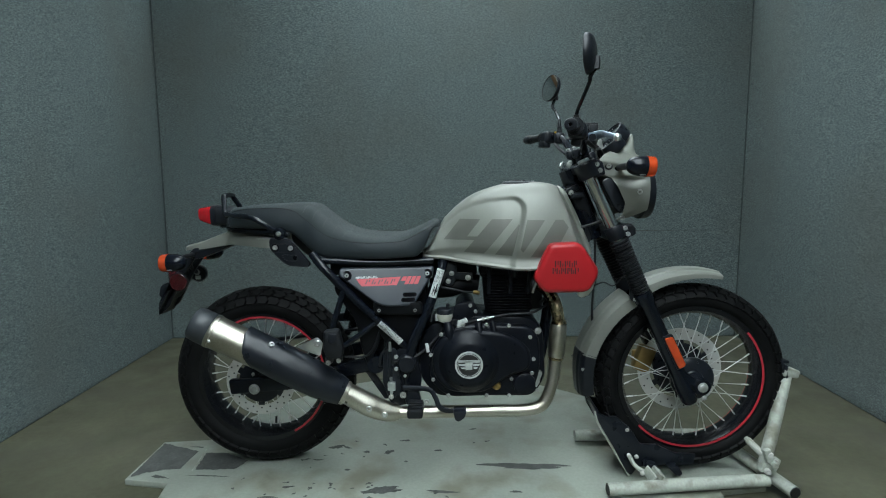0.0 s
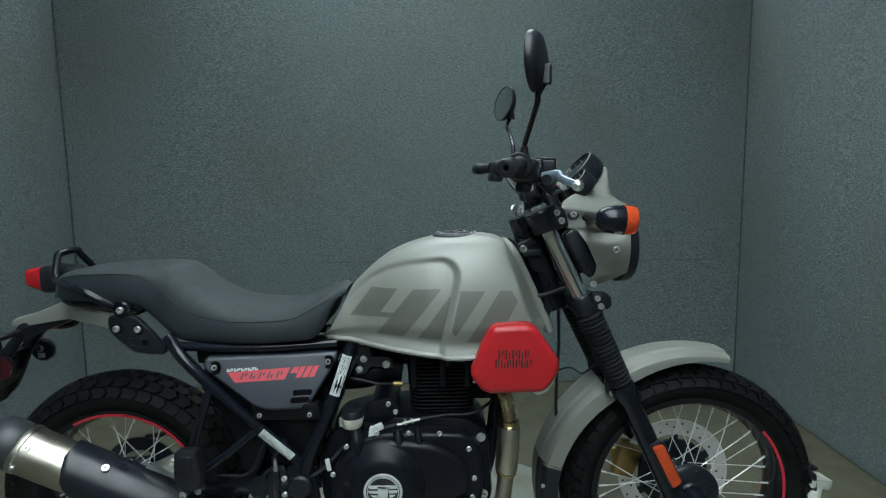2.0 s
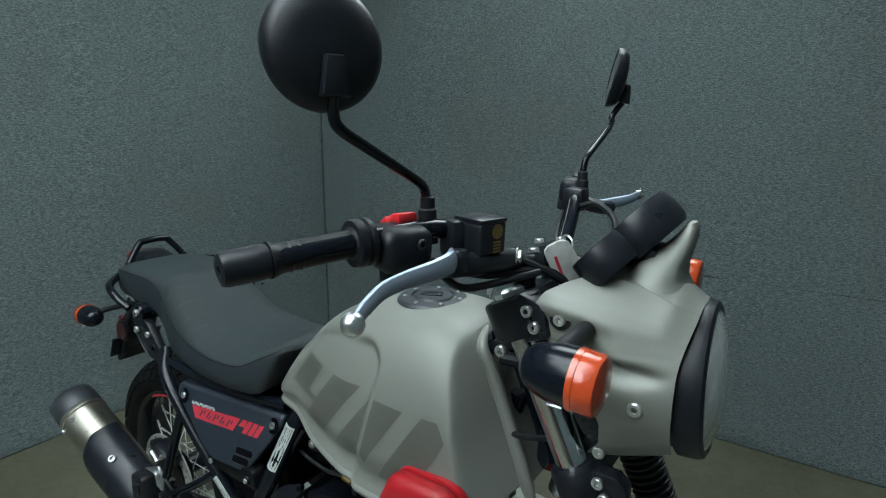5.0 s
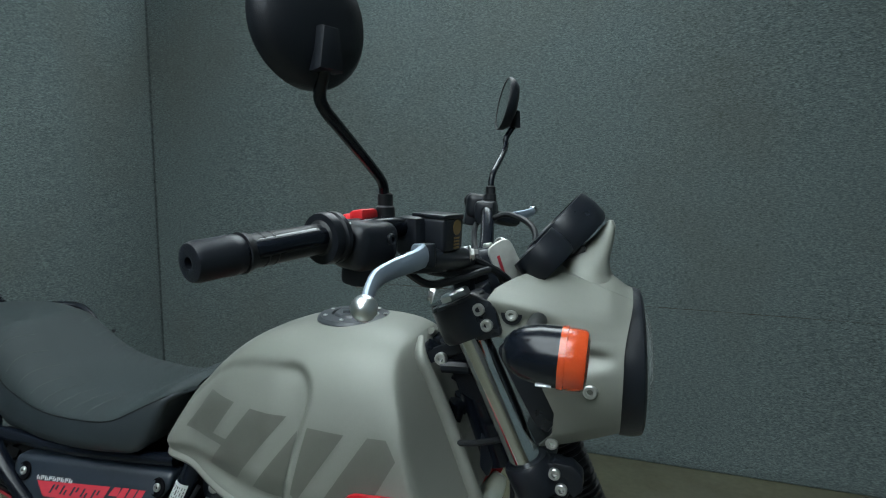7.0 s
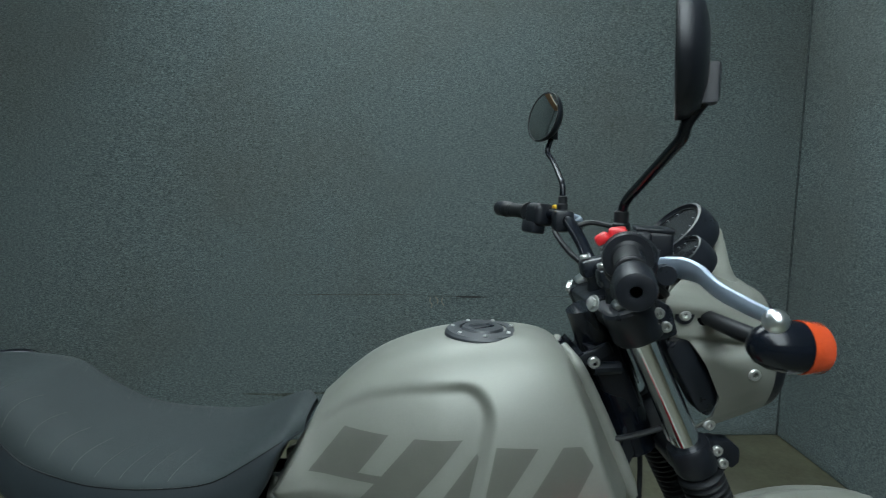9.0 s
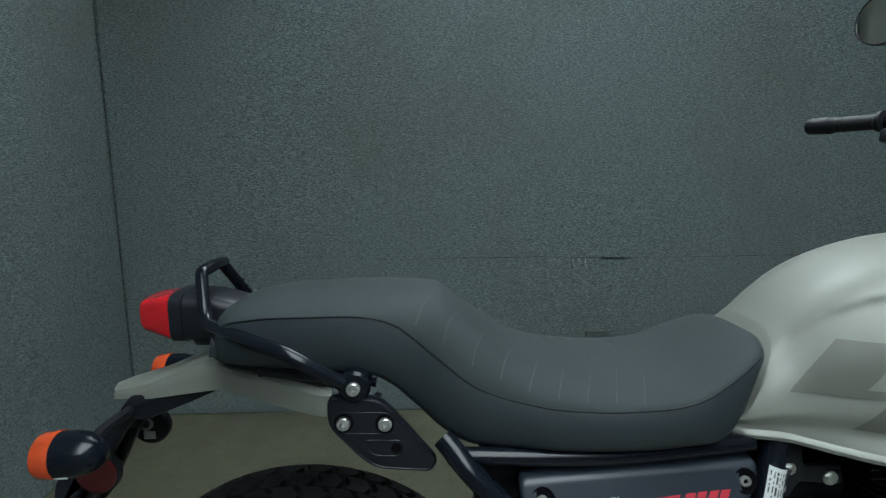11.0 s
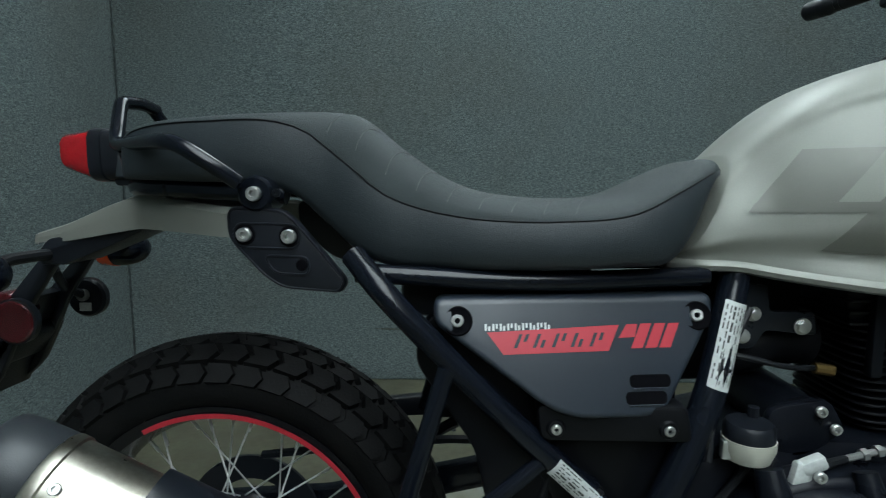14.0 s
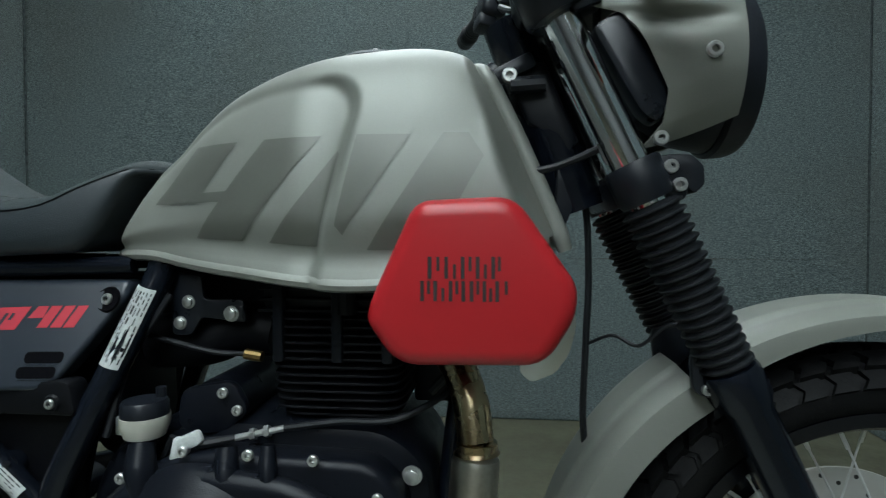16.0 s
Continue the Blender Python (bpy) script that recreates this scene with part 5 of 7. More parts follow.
part("cap_label", block((-0.301, 0.1750, 0.661), (0.020, 0.0012, 0.014), 0.0003), STICKER, ph, "small silver label")
part("stalk_bracket", block((-0.252, YE - 0.045, 0.760), (0.03, 0.03, 0.022), 0.004), MATTE, ph)
part("stalk_bracket", block((-0.250, YE + 0.045, 0.768), (0.03, 0.03, 0.022), 0.004), MATTE, ph)


def indicator(name, c, d, label, k):
    """A bullet indicator: the lens points along d."""
    ob = new(name)
    ob.parent = bike
    ob["label"] = label
    part("bullet", lathe([(r * k, h * k) for r, h in ((0, -0.053), (0.011, -0.0510), (0.019, -0.044), (0.0245, -0.033), (0.0275, -0.018), (0.028, 0.0), (0, 0.0))], c, d, seg=32), FRAMEBLK, ob, "glossy black bullet housing")
    part("lens", lathe([(r * k, h * k) for r, h in ((0, 0.0255), (0.019, 0.025), (0.026, 0.023), (0.0278, 0.020), (0.0282, 0.006), (0.0290, 0.0055), (0.0290, 0.0), (0, 0.0))], c, d, seg=32), AMBER, ob, "orange lens")
    return ob


for s in (-1, 1):
    yr = -0.048 if s < 0 else 0.250
    it = indicator("rear_indicator", (-0.290, yr, 0.749), (-1, 0, -0.03), "black rear indicator with orange lens", 1.07)
    part("stalk", tube([(-0.258, yr - s * 0.015, 0.758), (-0.258, yr - s * 0.035, 0.764), (-0.252, YE + s * 0.045, 0.764)], 0.008, 10, 3), RUBBER, it)
    part("marking", block((-0.282, yr + s * 0.019, 0.7285), (0.018, 0.004, 0.005), 0.0006, pose(0, 0, 0, s * 50, 0, 0)), WHITEPRINT, it)
    fi = indicator("front_indicator", (1.2205, s * 0.228, 1.052), (1, 0, -0.05), "black front indicator with orange lens", 1.07)
    part("stalk", tube([(1.192, s * 0.210, 1.054), (1.186, s * 0.180, 1.055), (1.183, s * 0.100, 1.054)], [0.0105, 0.0115, 0.0105], 12, 4), RUBBER, fi)
    part("marking", block((1.207, s * 0.245, 1.028), (0.015, 0.0025, 0.003), 0.0004, pose(0, 0, 0, s * 50, 0, 0)), ALU, fi)


# -- headlight and cowl --
hl = new("headlight")
hl.parent = bike
hl["label"] = "round headlight with black rim and ribbed glass"
HC, HD = (1.287, 0.010, 0.982), (1, 0.03, 0.05)
part("rim", lathe([(0.086, 0.021), (0.090, 0.022), (0.096, 0.019), (0.0985, 0.012), (0.0985, -0.008), (0.094, -0.012), (0.080, -0.012), (0.080, 0.016)], HC, HD, seg=56), MATTE, hl, "matte black headlight rim")
part("glass", lathe([(0, 0.037), (0.030, 0.0355), (0.060, 0.031), (0.086, 0.021), (0.086, 0.012), (0, 0.012)], HC, HD, seg=48), CLEARLENS, hl, "ribbed clear headlight glass")
part("bowl", lathe([(0, -0.07), (0.05, -0.062), (0.085, -0.02), (0.090, 0.0), (0, 0.0)], HC, HD, seg=40), CHROME, hl, "chrome reflector bowl")
part("bucket", lathe([(0, -0.10), (0.05, -0.095), (0.082, -0.05), (0.0935, -0.006), (0.0935, 0.0)], HC, HD, seg=40), MATTE, hl, "black headlight bucket")

cowl = new("headlight_cowl")
cowl.parent = bike
cowl["label"] = "sand grey headlight cowl with raised visor"
REAR = ((0.0, 1.186, 0.884, 0.076), (0.14, 1.203, 0.908, 0.090), (0.30, 1.206, 0.940, 0.100), (0.46, 1.184, 0.985, 0.105), (0.58, 1.160, 1.022, 0.107), (0.66, 1.126, 1.030, 0.108), (0.76, 1.119, 1.074, 0.106), (0.84, 1.128, 1.088, 0.098), (0.92, 1.148, 1.099, 0.080), (1.0, 1.180, 1.110, 0.052))


def crest(x):
    """How far the visor rises above the cowl."""
    up = 0.12 * sstep(1.150, 1.232, x) + 0.88 * sstep(1.226, 1.270, x) ** 1.25
    return 0.006 * up * (1 - sstep(1.262, 1.288, x))


def cowl_point(u, v, s):
    xr, zr, yr = [along(v, [(r[0], r[k]) for r in REAR]) for k in (1, 2, 3)]
    th = radians(lerp(-40, 66, v))
    xf, zf, yf = 1.283 + 0.008 * sstep(0.55, 1.0, v), HC[2] + 0.1005 * math.sin(th), 0.1005 * math.cos(th)
    e = u ** 1.25
    swell = 0.008 * math.sin(math.pi * u) * math.sin(math.pi * min(1, max(0, v))) - 0.017 * math.exp(-((v - 0.55) / 0.05) ** 2) * math.sin(math.pi * u) ** 1.5 - 0.011 * (sstep(0.50, 0.57, v) - sstep(0.715, 0.755, v)) * (1 - sstep(0.30, 0.62, u))
    x = lerp(xr, xf, u)
    top = max(0.0, (v - 0.74) / 0.26)
    return Vector((x, s * (lerp(yr, yf, e) + swell + 0.010 * top * crest(x) / 0.006), lerp(zr, zf, e) + 0.30 * crest(x) * top ** 1.6))


for s in (-1, 1):
    sh = part("side_shell", sheet([[cowl_point(i / 34, j / 56, s) for i in range(35)] for j in range(57)]), SAND, cowl, sharp=60)
    thick(sh, 0.003, 0.0)
    bolt(1.150, s * 0.1003, 1.058, 0.0075, False, cowl, (0, s, 0))
    part("screw_recess", lathe([(0.0085, 0.001), (0.013, 0.0015), (0.0135, -0.004), (0.0085, -0.004)], (1.150, s * 0.1003, 1.058), (0, s, 0), seg=18), MATTE, cowl)
    bolt(1.247, s * 0.1075, 0.976, 0.0085, False, cowl, (0, s, 0))
    part("screw_recess", lathe([(0.009, 0.001), (0.0125, 0.001), (0.013, -0.006), (0.009, -0.006)], (1.247, s * 0.1075, 0.976), (0, s, 0), seg=18), SAND, cowl)
    bolt(1.203, s * 0.082, 0.893, 0.008, False, cowl, (0, s, 0))
    part("stalk_slot", prism([(q.x, q.y) for q in rounded([(1.166, 1.066), (1.200, 1.064), (1.206, 1.040), (1.172, 1.042)], 0.007)], s * 0.086, s * 0.0985, 0.002), HOLESHADE, cowl, "slot for the indicator stalk, its shade painted black")
    part("inner_panel", prism([(q.x, q.y) for q in rounded([(1.128, 1.010), (1.160, 1.030), (1.190, 0.995), (1.212, 0.935), (1.198, 0.905), (1.180, 0.918)], 0.012)], s * 0.060, s * 0.094, 0.006), BLACK, cowl, "black inner panel")
# the top between the two sides, with the visor's raised edge
rows = []
for j in range(17):
    t = -1 + 2 * j / 16
    row = []
    for i in range(35):
        e = cowl_point(i / 34, 1.0, 1)
        row.append(Vector((e.x, abs(e.y) * t, e.z + 0.006 * (1 - t * t) + 0.78 * crest(e.x) * (1 - abs(t) ** 1.35))))
    rows.append(row)
thick(part("top_shell", sheet(rows), SAND, cowl, sharp=60), 0.003, 0.0)
# the visor: a narrow leaf that sweeps up before the larger dial, set to the left
rows = []
for k in range(25):
    h = k / 24
    z = along(h, ((0.0, 1.056), (0.15, 1.088), (1.0, 1.168)))
    xl = along(h, ((0.0, 1.130), (0.15, 1.150), (0.27, 1.172), (0.38, 1.192), (0.55, 1.216), (0.75, 1.237), (0.93, 1.251), (1.0, 1.256)))
    xr = along(h, ((0.0, 1.276), (0.15, 1.271), (0.30, 1.262), (0.45, 1.261), (0.70, 1.265), (0.93, 1.267), (1.0, 1.263)))
    y0 = along(h, ((0.0, -0.064), (0.20, -0.054), (0.38, -0.036), (0.60, -0.010), (0.85, 0.018), (1.0, 0.030)))
    y1 = along(h, ((0.0, 0.080), (0.30, 0.076), (0.60, 0.072), (0.85, 0.066), (1.0, 0.058)))
    ring = []
    for j in range(32):
        a = 2 * math.pi * j / 32
        ca, sa_ = math.cos(a), math.sin(a)
        ring.append(((xl + xr) / 2 + (xr - xl) / 2 * math.copysign(abs(ca) ** 0.7, ca), (y0 + y1) / 2 + (y1 - y0) / 2 * math.copysign(abs(sa_) ** 0.6, sa_), z))
    rows.append(ring)
vb = sheet(rows, True)
vb.verts.ensure_lookup_table()
vb.faces.new([vb.verts[k] for k in range(32)])
vb.faces.new([vb.verts[24 * 32 + k] for k in range(32)])
part("visor", vb, SAND, cowl, "raised sand grey visor leaf", sharp=50)

# -- instruments --
gauge = new("instrument_cluster")
gauge.parent = bike
gauge["label"] = "black twin-pod instrument cluster"
GD = Vector((-0.74, -0.05, 0.67)).normalized()


def pod(c, r, depth):
    bm = lathe([(r * 0.86, -0.004), (r * 0.90, 0.002), (r * 0.97, 0.001), (r, -0.006), (r * 1.03, -depth * 0.45), (r * 1.0, -depth * 0.85), (r * 0.92, -depth), (0, -depth)], c, GD, seg=40)
    part("pod", bm, BLACK, gauge, "black moulded pod")
    part("dial_glass", lathe([(0, -0.003), (r * 0.86, -0.004), (r * 0.86, -0.008), (0, -0.008)], c, GD, seg=36), GLASS, gauge, "dark dial glass")
    part("dial_ring", lathe([(r * 0.80, -0.0028), (r * 0.86, -0.0026), (r * 0.88, -0.004), (r * 0.80, -0.004)], c, GD, seg=36), MATTE, gauge)
    for k in range(11):
        a = radians(-140 + 28 * k)
        u = GD.cross(Vector((0, 1, 0))).normalized()
        v = GD.cross(u)
        p = Vector(c) + GD * -0.0024 + (u * math.cos(a) + v * math.sin(a)) * r * 0.68
        part("tick", block(p, (0.0022, 0.0022, 0.0006), 0), WHITEPRINT, gauge)


pod((1.184, 0.030, 1.165), 0.0560, 0.046)
pod((1.166, -0.044, 1.136), 0.0355, 0.038)
part("dash_cover", prism(rounded([(1.138, 1.090), (1.160, 1.108), (1.200, 1.118), (1.222, 1.138), (1.230, 1.136), (1.230, 1.100), (1.190, 1.080)], 0.004), -0.010, 0.050, 0.004), BLACK, gauge, "black moulded cover under the dials")

# -- handlebar --
hb = new("handlebar")
hb.parent = bike
hb["label"] = "black handlebar with rubber grips and switchgear"
bar_line = [(0.968, -0.40, 1.157), (1.005, -0.28, 1.166), (1.038, -0.185, 1.168), (1.062, -0.125, 1.140), (1.072, -0.085, 1.108), (1.072, -0.05, 1.100), (1.072, 0, 1.100), (1.072, 0.05, 1.100), (1.072, 0.090, 1.110), (1.064, 0.135, 1.145), (1.048, 0.19, 1.174), (1.010, 0.29, 1.176), (0.972, 0.40, 1.176)]
part("bar", tube(bar_line, 0.0112, 14, 5), FRAMEBLK, hb, "gloss black bar")
for s in (-1, 1):
    e = Vector((0.957, -0.417, 1.155)) if s < 0 else Vector((0.963, 0.419, 1.178))
    i_ = Vector((1.000, -0.282, 1.164)) if s < 0 else Vector((1.006, 0.282, 1.177))
    d = (i_ - e).normalized()
    L = (i_ - e).length
    part("bar_end", lathe([(0.005, 0.004), (0.005, 0), (0.009, -0.001), (0.0152, 0.001), (0.0168, 0.006), (0.0168, 0.030), (0.0175, 0.034), (0.0168, 0.037), (0.0168, 0.041), (0.016, 0.044), (0, 0.044)], e, d, seg=26), MATTE, hb, "black bar end weight")
    part("grip", lathe([(0.0, 0.044), (0.018, 0.045), (0.0168, 0.050), (0.0152, 0.054), (0.0146, 0.06), (0.0146, L - 0.012), (0.0190, L - 0.008), (0.0195, L), (0, L)], e, d, seg=26), RUBBER, hb, "ribbed black rubber grip")
    for k in range(2):
        part("grip_rib", lathe([(0.0144, -0.002), (0.0153, 0.0), (0.0144, 0.002)], e + d * (0.064 + 0.010 * k), d, seg=20), RUBBER, hb)
# right-hand switchgear, reservoir and lever
sw = new("right_switchgear")
sw.parent = bike
sw["label"] = "black throttle housing with red stop switch"
d = Vector((0.30, 0.95, 0.03)).normalized()
part("collar", lathe([(0.0, -0.004), (0.0245, -0.003), (0.0255, 0.001), (0.0255, 0.006), (0.022, 0.009), (0.0255, 0.011), (0.0255, 0.016), (0, 0.016)], (0.998, -0.288, 1.163), d, seg=26), MATTE, sw)
part("housing", turned(block((0, 0, 0), (0.054, 0.064, 0.050), 0.016, bseg=4), Matrix.Translation((1.018, -0.240, 1.154)) @ pose(0, 0, 0, 0, 6, -17)), MATTE, sw, "black switch housing")
part("housing", turned(block((0, 0, 0), (0.030, 0.044, 0.030), 0.008), Matrix.Translation((1.016, -0.235, 1.125)) @ pose(0, 0, 0, 0, 6, -17)), MATTE, sw)
part("stop_switch", turned(block((0, 0, 0), (0.020, 0.026, 0.013), 0.004), Matrix.Translation((1.010, -0.222, 1.182)) @ pose(0, 0, 0, 0, -8, -17)), REDSWITCH, sw, "red stop switch")
part("stop_switch", turned(block((0, 0, 0), (0.016, 0.018, 0.012), 0.004), Matrix.Translation((0.992, -0.224, 1.176)) @ pose(0, 0, 0, 0, -35, -17)), REDSWITCH, sw, "red starter switch")
bolt(1.046, -0.238, 1.160, 0.006, False, sw, (1, -0.3, 0), material=BLACK)
mc = new("brake_reservoir")
mc.parent = bike
mc["label"] = "black brake fluid reservoir with gold print"
part("body", turned(block((0, 0, 0), (0.043, 0.042, 0.038), 0.005, bseg=3), Matrix.Translation((1.074, -0.163, 1.161)) @ pose(0, 0, 0, 0, 2, -14)), MATTE, mc)
part("cap", turned(block((0, 0, 0), (0.0436, 0.0426, 0.005), 0.0015), Matrix.Translation((1.074, -0.163, 1.181)) @ pose(0, 0, 0, 0, 2, -14)), BLACK, mc)
lm = Matrix.Translation((1.074, -0.163, 1.161)) @ pose(0, 0, 0, 0, 2, -14)
part("print_disc", turned(lathe([(0, 0.0006), (0.0085, 0.0006), (0.0085, 0), (0, 0)], (0.0214, 0.005, 0.008), (1, 0, 0), seg=22), lm), BRASS, mc, "gold round print")
for k in range(4):
    part("print_bar", turned(block((0.0217, 0.005, -0.004 - 0.0036 * k), (0.0006, 0.012, 0.0022), 0), lm), BRASS, mc)
part("master_cylinder", tube([(1.062, -0.235, 1.136), (1.074, -0.20, 1.134), (1.090, -0.13, 1.128), (1.098, -0.11, 1.126)], [0.011, 0.014, 0.014, 0.010], 12, 3), BLACK, mc)
part("clamp", block((1.050, -0.175, 1.158), (0.034, 0.030, 0.044), 0.006, pose(0, 0, 0, 0, 0, -25)), MATTE, mc)
bolt(1.100, -0.122, 1.133, 0.008, True, mc, (0.8, 0.3, 0))
lv = new("brake_lever")
lv.parent = bike
lv["label"] = "polished aluminium brake lever"
part("blade", tube([(1.060, -0.200, 1.143), (1.080, -0.232, 1.144), (1.083, -0.265, 1.143), (1.076, -0.300, 1.140), (1.073, -0.330, 1.136), (1.080, -0.360, 1.130), (1.087, -0.380, 1.126)], [0.009, 0.0125, 0.0105, 0.0092, 0.0085, 0.0080, 0.0070], 12, 5, flat=0.55), LEVER, lv)
part("ball", lathe([(0.0105 * math.cos(radians(-90 + 15 * k)), 0.0105 * math.sin(radians(-90 + 15 * k))) for k in range(13)], (1.088, -0.385, 1.124), (0, 0, 1), seg=22), ALU, lv, "bare aluminium lever ball")
part("pivot", lathe([(0, 0.012), (0.008, 0.012), (0.009, 0.010), (0.009, -0.012), (0, -0.012)], (1.078, -0.212, 1.142), (0, 0, 1), seg=16), BLACK, lv)
# left-hand switchgear and clutch lever
sl = new("left_switchgear")
sl.parent = bike
sl["label"] = "black left switch housing with yellow button"
part("housing", turned(block((0, 0, 0), (0.044, 0.054, 0.044), 0.012, bseg=4), Matrix.Translation((1.020, 0.245, 1.174)) @ pose(0, 0, 0, 0, 6, 17)), MATTE, sl)
part("switch_block", turned(block((0, 0, 0), (0.030, 0.050, 0.026), 0.006), Matrix.Translation((1.008, 0.250, 1.150)) @ pose(0, 0, 0, 0, 10, 17)), MATTE, sl)
part("button", turned(block((0, 0, 0), (0.010, 0.010, 0.008), 0.003), Matrix.Translation((1.044, 0.222, 1.190)) @ pose(0, 0, 0, 0, 20, 17)), YELLOW, sl, "yellow button")
part("clamp", block((1.050, 0.185, 1.166), (0.036, 0.040, 0.040), 0.008), MATTE, sl)
part("perch", tube([(1.056, 0.195, 1.160), (1.082, 0.215, 1.152), (1.092, 0.235, 1.150)], 0.012, 10, 3), BLACK, sl)
cl = new("clutch_lever")
cl.parent = bike
cl["label"] = "aluminium clutch lever"
part("blade", tube([(1.075, 0.215, 1.154), (1.098, 0.250, 1.158), (1.110, 0.285, 1.161), (1.111, 0.320, 1.163), (1.107, 0.346, 1.163)], [0.009, 0.009, 0.008, 0.0075, 0.007], 10, 4, flat=0.72), LEVER, cl)
part("ball", lathe([(0, -0.011), (0.008, -0.007), (0.011, 0), (0.008, 0.007), (0, 0.011)], (1.107, 0.352, 1.163), (0, 0, 1), seg=18), CHROME, cl)
# clamps and risers
for s in (-1, 1):
    ris = new("bar_clamp")
    ris.parent = bike
    ris["label"] = "black handlebar riser clamp"
    part("riser", tube([(1.078, s * 0.045, 1.050), (1.074, s * 0.045, 1.078), (1.072, s * 0.045, 1.090)], [0.018, 0.015, 0.017], 14, 3), BLACK, ris)
    part("cap", block((1.072, s * 0.045, 1.103), (0.052, 0.032, 0.030), 0.007, pose(0, 0, 0, 0, -12, 0)), BLACK, ris)
    for dx in (-0.017, 0.017):
        bolt(1.069 + dx, s * 0.045, 1.119 + dx * 0.2, 0.0072, False, ris, (-0.2, 0, 1))
    bolt(1.036, s * 0.062, 1.066, 0.009, True, ris, (-0.8, s * 0.3, 0.2))
part("ignition_barrel", merge(lathe([(0, 0.02), (0.017, 0.02), (0.019, 0.016), (0.019, -0.02), (0, -0.02)], (1.118, 0.0, 1.085), (-0.35, 0, 1), seg=20), block((1.114, 0, 1.110), (0.005, 0.020, 0.022), 0.002)), BLACK, fork, "black ignition barrel")
# key tag
tag = thing("key_tag", "grey plastic key tag hanging from the ignition key", "key tag")
part("tag", turned(prism([(q.x, q.y) for q in rounded([(-0.020, 0.034), (0.014, 0.036), (0.022, -0.022), (0.006, -0.036), (-0.016, -0.030)], 0.013)], -0.0025, 0.0025, 0.001), Matrix.Translation((1.132, -0.050, 1.112)) @ pose(0, 0, 0, 10, -24, 35)), TAG, tag)
part("tag_print", turned(block((-0.008, -0.0028, 0.000), (0.004, 0.0006, 0.036), 0), Matrix.Translation((1.132, -0.050, 1.112)) @ pose(0, 0, 0, 10, -24, 35)), REDGRAPHIC, tag, "red print bar")
part("ring", lathe([(0.010, -0.001), (0.0115, 0), (0.010, 0.001), (0.0085, 0), (0.010, -0.001)], (1.116, -0.010, 1.132), (0.3, 1, 0), seg=20), ZINC, tag)

# -- mirrors --
def mirror(s, c, nrm, stem, label):
    mo = new("mirror")
    mo.parent = bike
    mo["label"] = label
    n = Vector(nrm).normalized()
    rr = 0.0540 if s < 0 else 0.0520
    part("shell", lathe([(rr * 0.95, 0.002), (rr, 0.001), (rr, -0.004), (rr * 0.97, -0.010), (rr * 0.84, -0.018), (rr * 0.5, -0.023), (0, -0.024)], c, n, seg=44), MATTE, mo, "matte black round mirror shell")
    part("glass", lathe([(rr * 0.95 * k / 8, 0.0012 - 0.0004 * (k / 8) ** 2) for k in range(9)] + [(rr * 0.95, -0.002), (0, -0.002)], c, n, seg=44), MIRROR, mo, "silver mirror glass")
    part("bezel", lathe([(rr * 0.94, 0.0005), (rr * 0.955, 0.0022), (rr * 0.99, 0.0022), (rr * 1.005, 0.0)], c, n, seg=44), RUBBER, mo)
    up = Vector((0, 0, 1))
    rt = n.cross(up).normalized()
    bk_ = Matrix((( rt.x, n.x, up.x, 0), (rt.y, n.y, up.y, 0), (rt.z, n.z, up.z, 0), (0, 0, 0, 1)))
    ps = Vector(c) - n * 0.024 + Vector((0, 0, -0.026))
    part("stem_block", turned(prism([(-0.008, 0.018), (0.008, 0.018), (0.0125, -0.016), (-0.0125, -0.016)], -0.010, 0.010, 0.004), Matrix.Translation(ps) @ bk_), MATTE, mo)
    pts = [ps + Vector((0, 0, -0.010))] + [Vector(q) for q in stem]
    part("stem", tube(pts, 0.0055, 12, 6), FRAMEBLK, mo, "bent black steel stem")
    b = Vector(stem[-1])
    part("boot", lathe([(0.0065, 0.036), (0.0085, 0.034), (0.0085, 0.022), (0.0105, 0.020), (0.0105, 0.002), (0.012, 0.0), (0.012, -0.018), (0, -0.018)], b + Vector((0, 0, -0.012)), (0, 0, 1), seg=18), RUBBER, mo, "rubber stem boot")
    return mo


mirror(-1, (1.015, -0.338, 1.346), (-0.915, 0.40, -0.03), [(1.026, -0.338, 1.290), (1.026, -0.330, 1.278), (1.026, -0.300, 1.263), (1.025, -0.240, 1.235), (1.024, -0.208, 1.219), (1.023, -0.198, 1.206), (1.023, -0.195, 1.182)], "round black mirror on a cranked stem, seen from its back")
mirror(1, (1.043, 0.349, 1.373), (-0.90, -0.40, 0.185), [(1.052, 0.338, 1.306), (1.053, 0.332, 1.294), (1.056, 0.305, 1.280), (1.055, 0.240, 1.248), (1.054, 0.212, 1.233), (1.053, 0.204, 1.214), (1.053, 0.202, 1.188)], "round black mirror on a cranked stem, its glass visible")

# -- engine --
eng = new("engine")
eng.parent = bike
eng["label"] = "black air-cooled single-cylinder engine"
part("crankcase", prism([(q.x, q.y) for q in rounded([(0.575, 0.545), (0.70, 0.575), (0.905, 0.570), (0.955, 0.53), (0.965, 0.36), (0.925, 0.295), (0.60, 0.295), (0.545, 0.36), (0.54, 0.47)], 0.03)], -0.085, 0.10, 0.012), ENGINE, eng, "black crankcase")
part("clutch_cover", prism([(q.x, q.y) for q in rounded([(0.630, 0.530), (0.700, 0.553), (0.900, 0.548), (0.935, 0.51), (0.940, 0.40), (0.915, 0.318), (0.640, 0.310), (0.585, 0.355), (0.575, 0.450)], 0.035, 6)], -0.128, -0.080, 0.010, 3), ENGINE, eng, "black clutch cover")
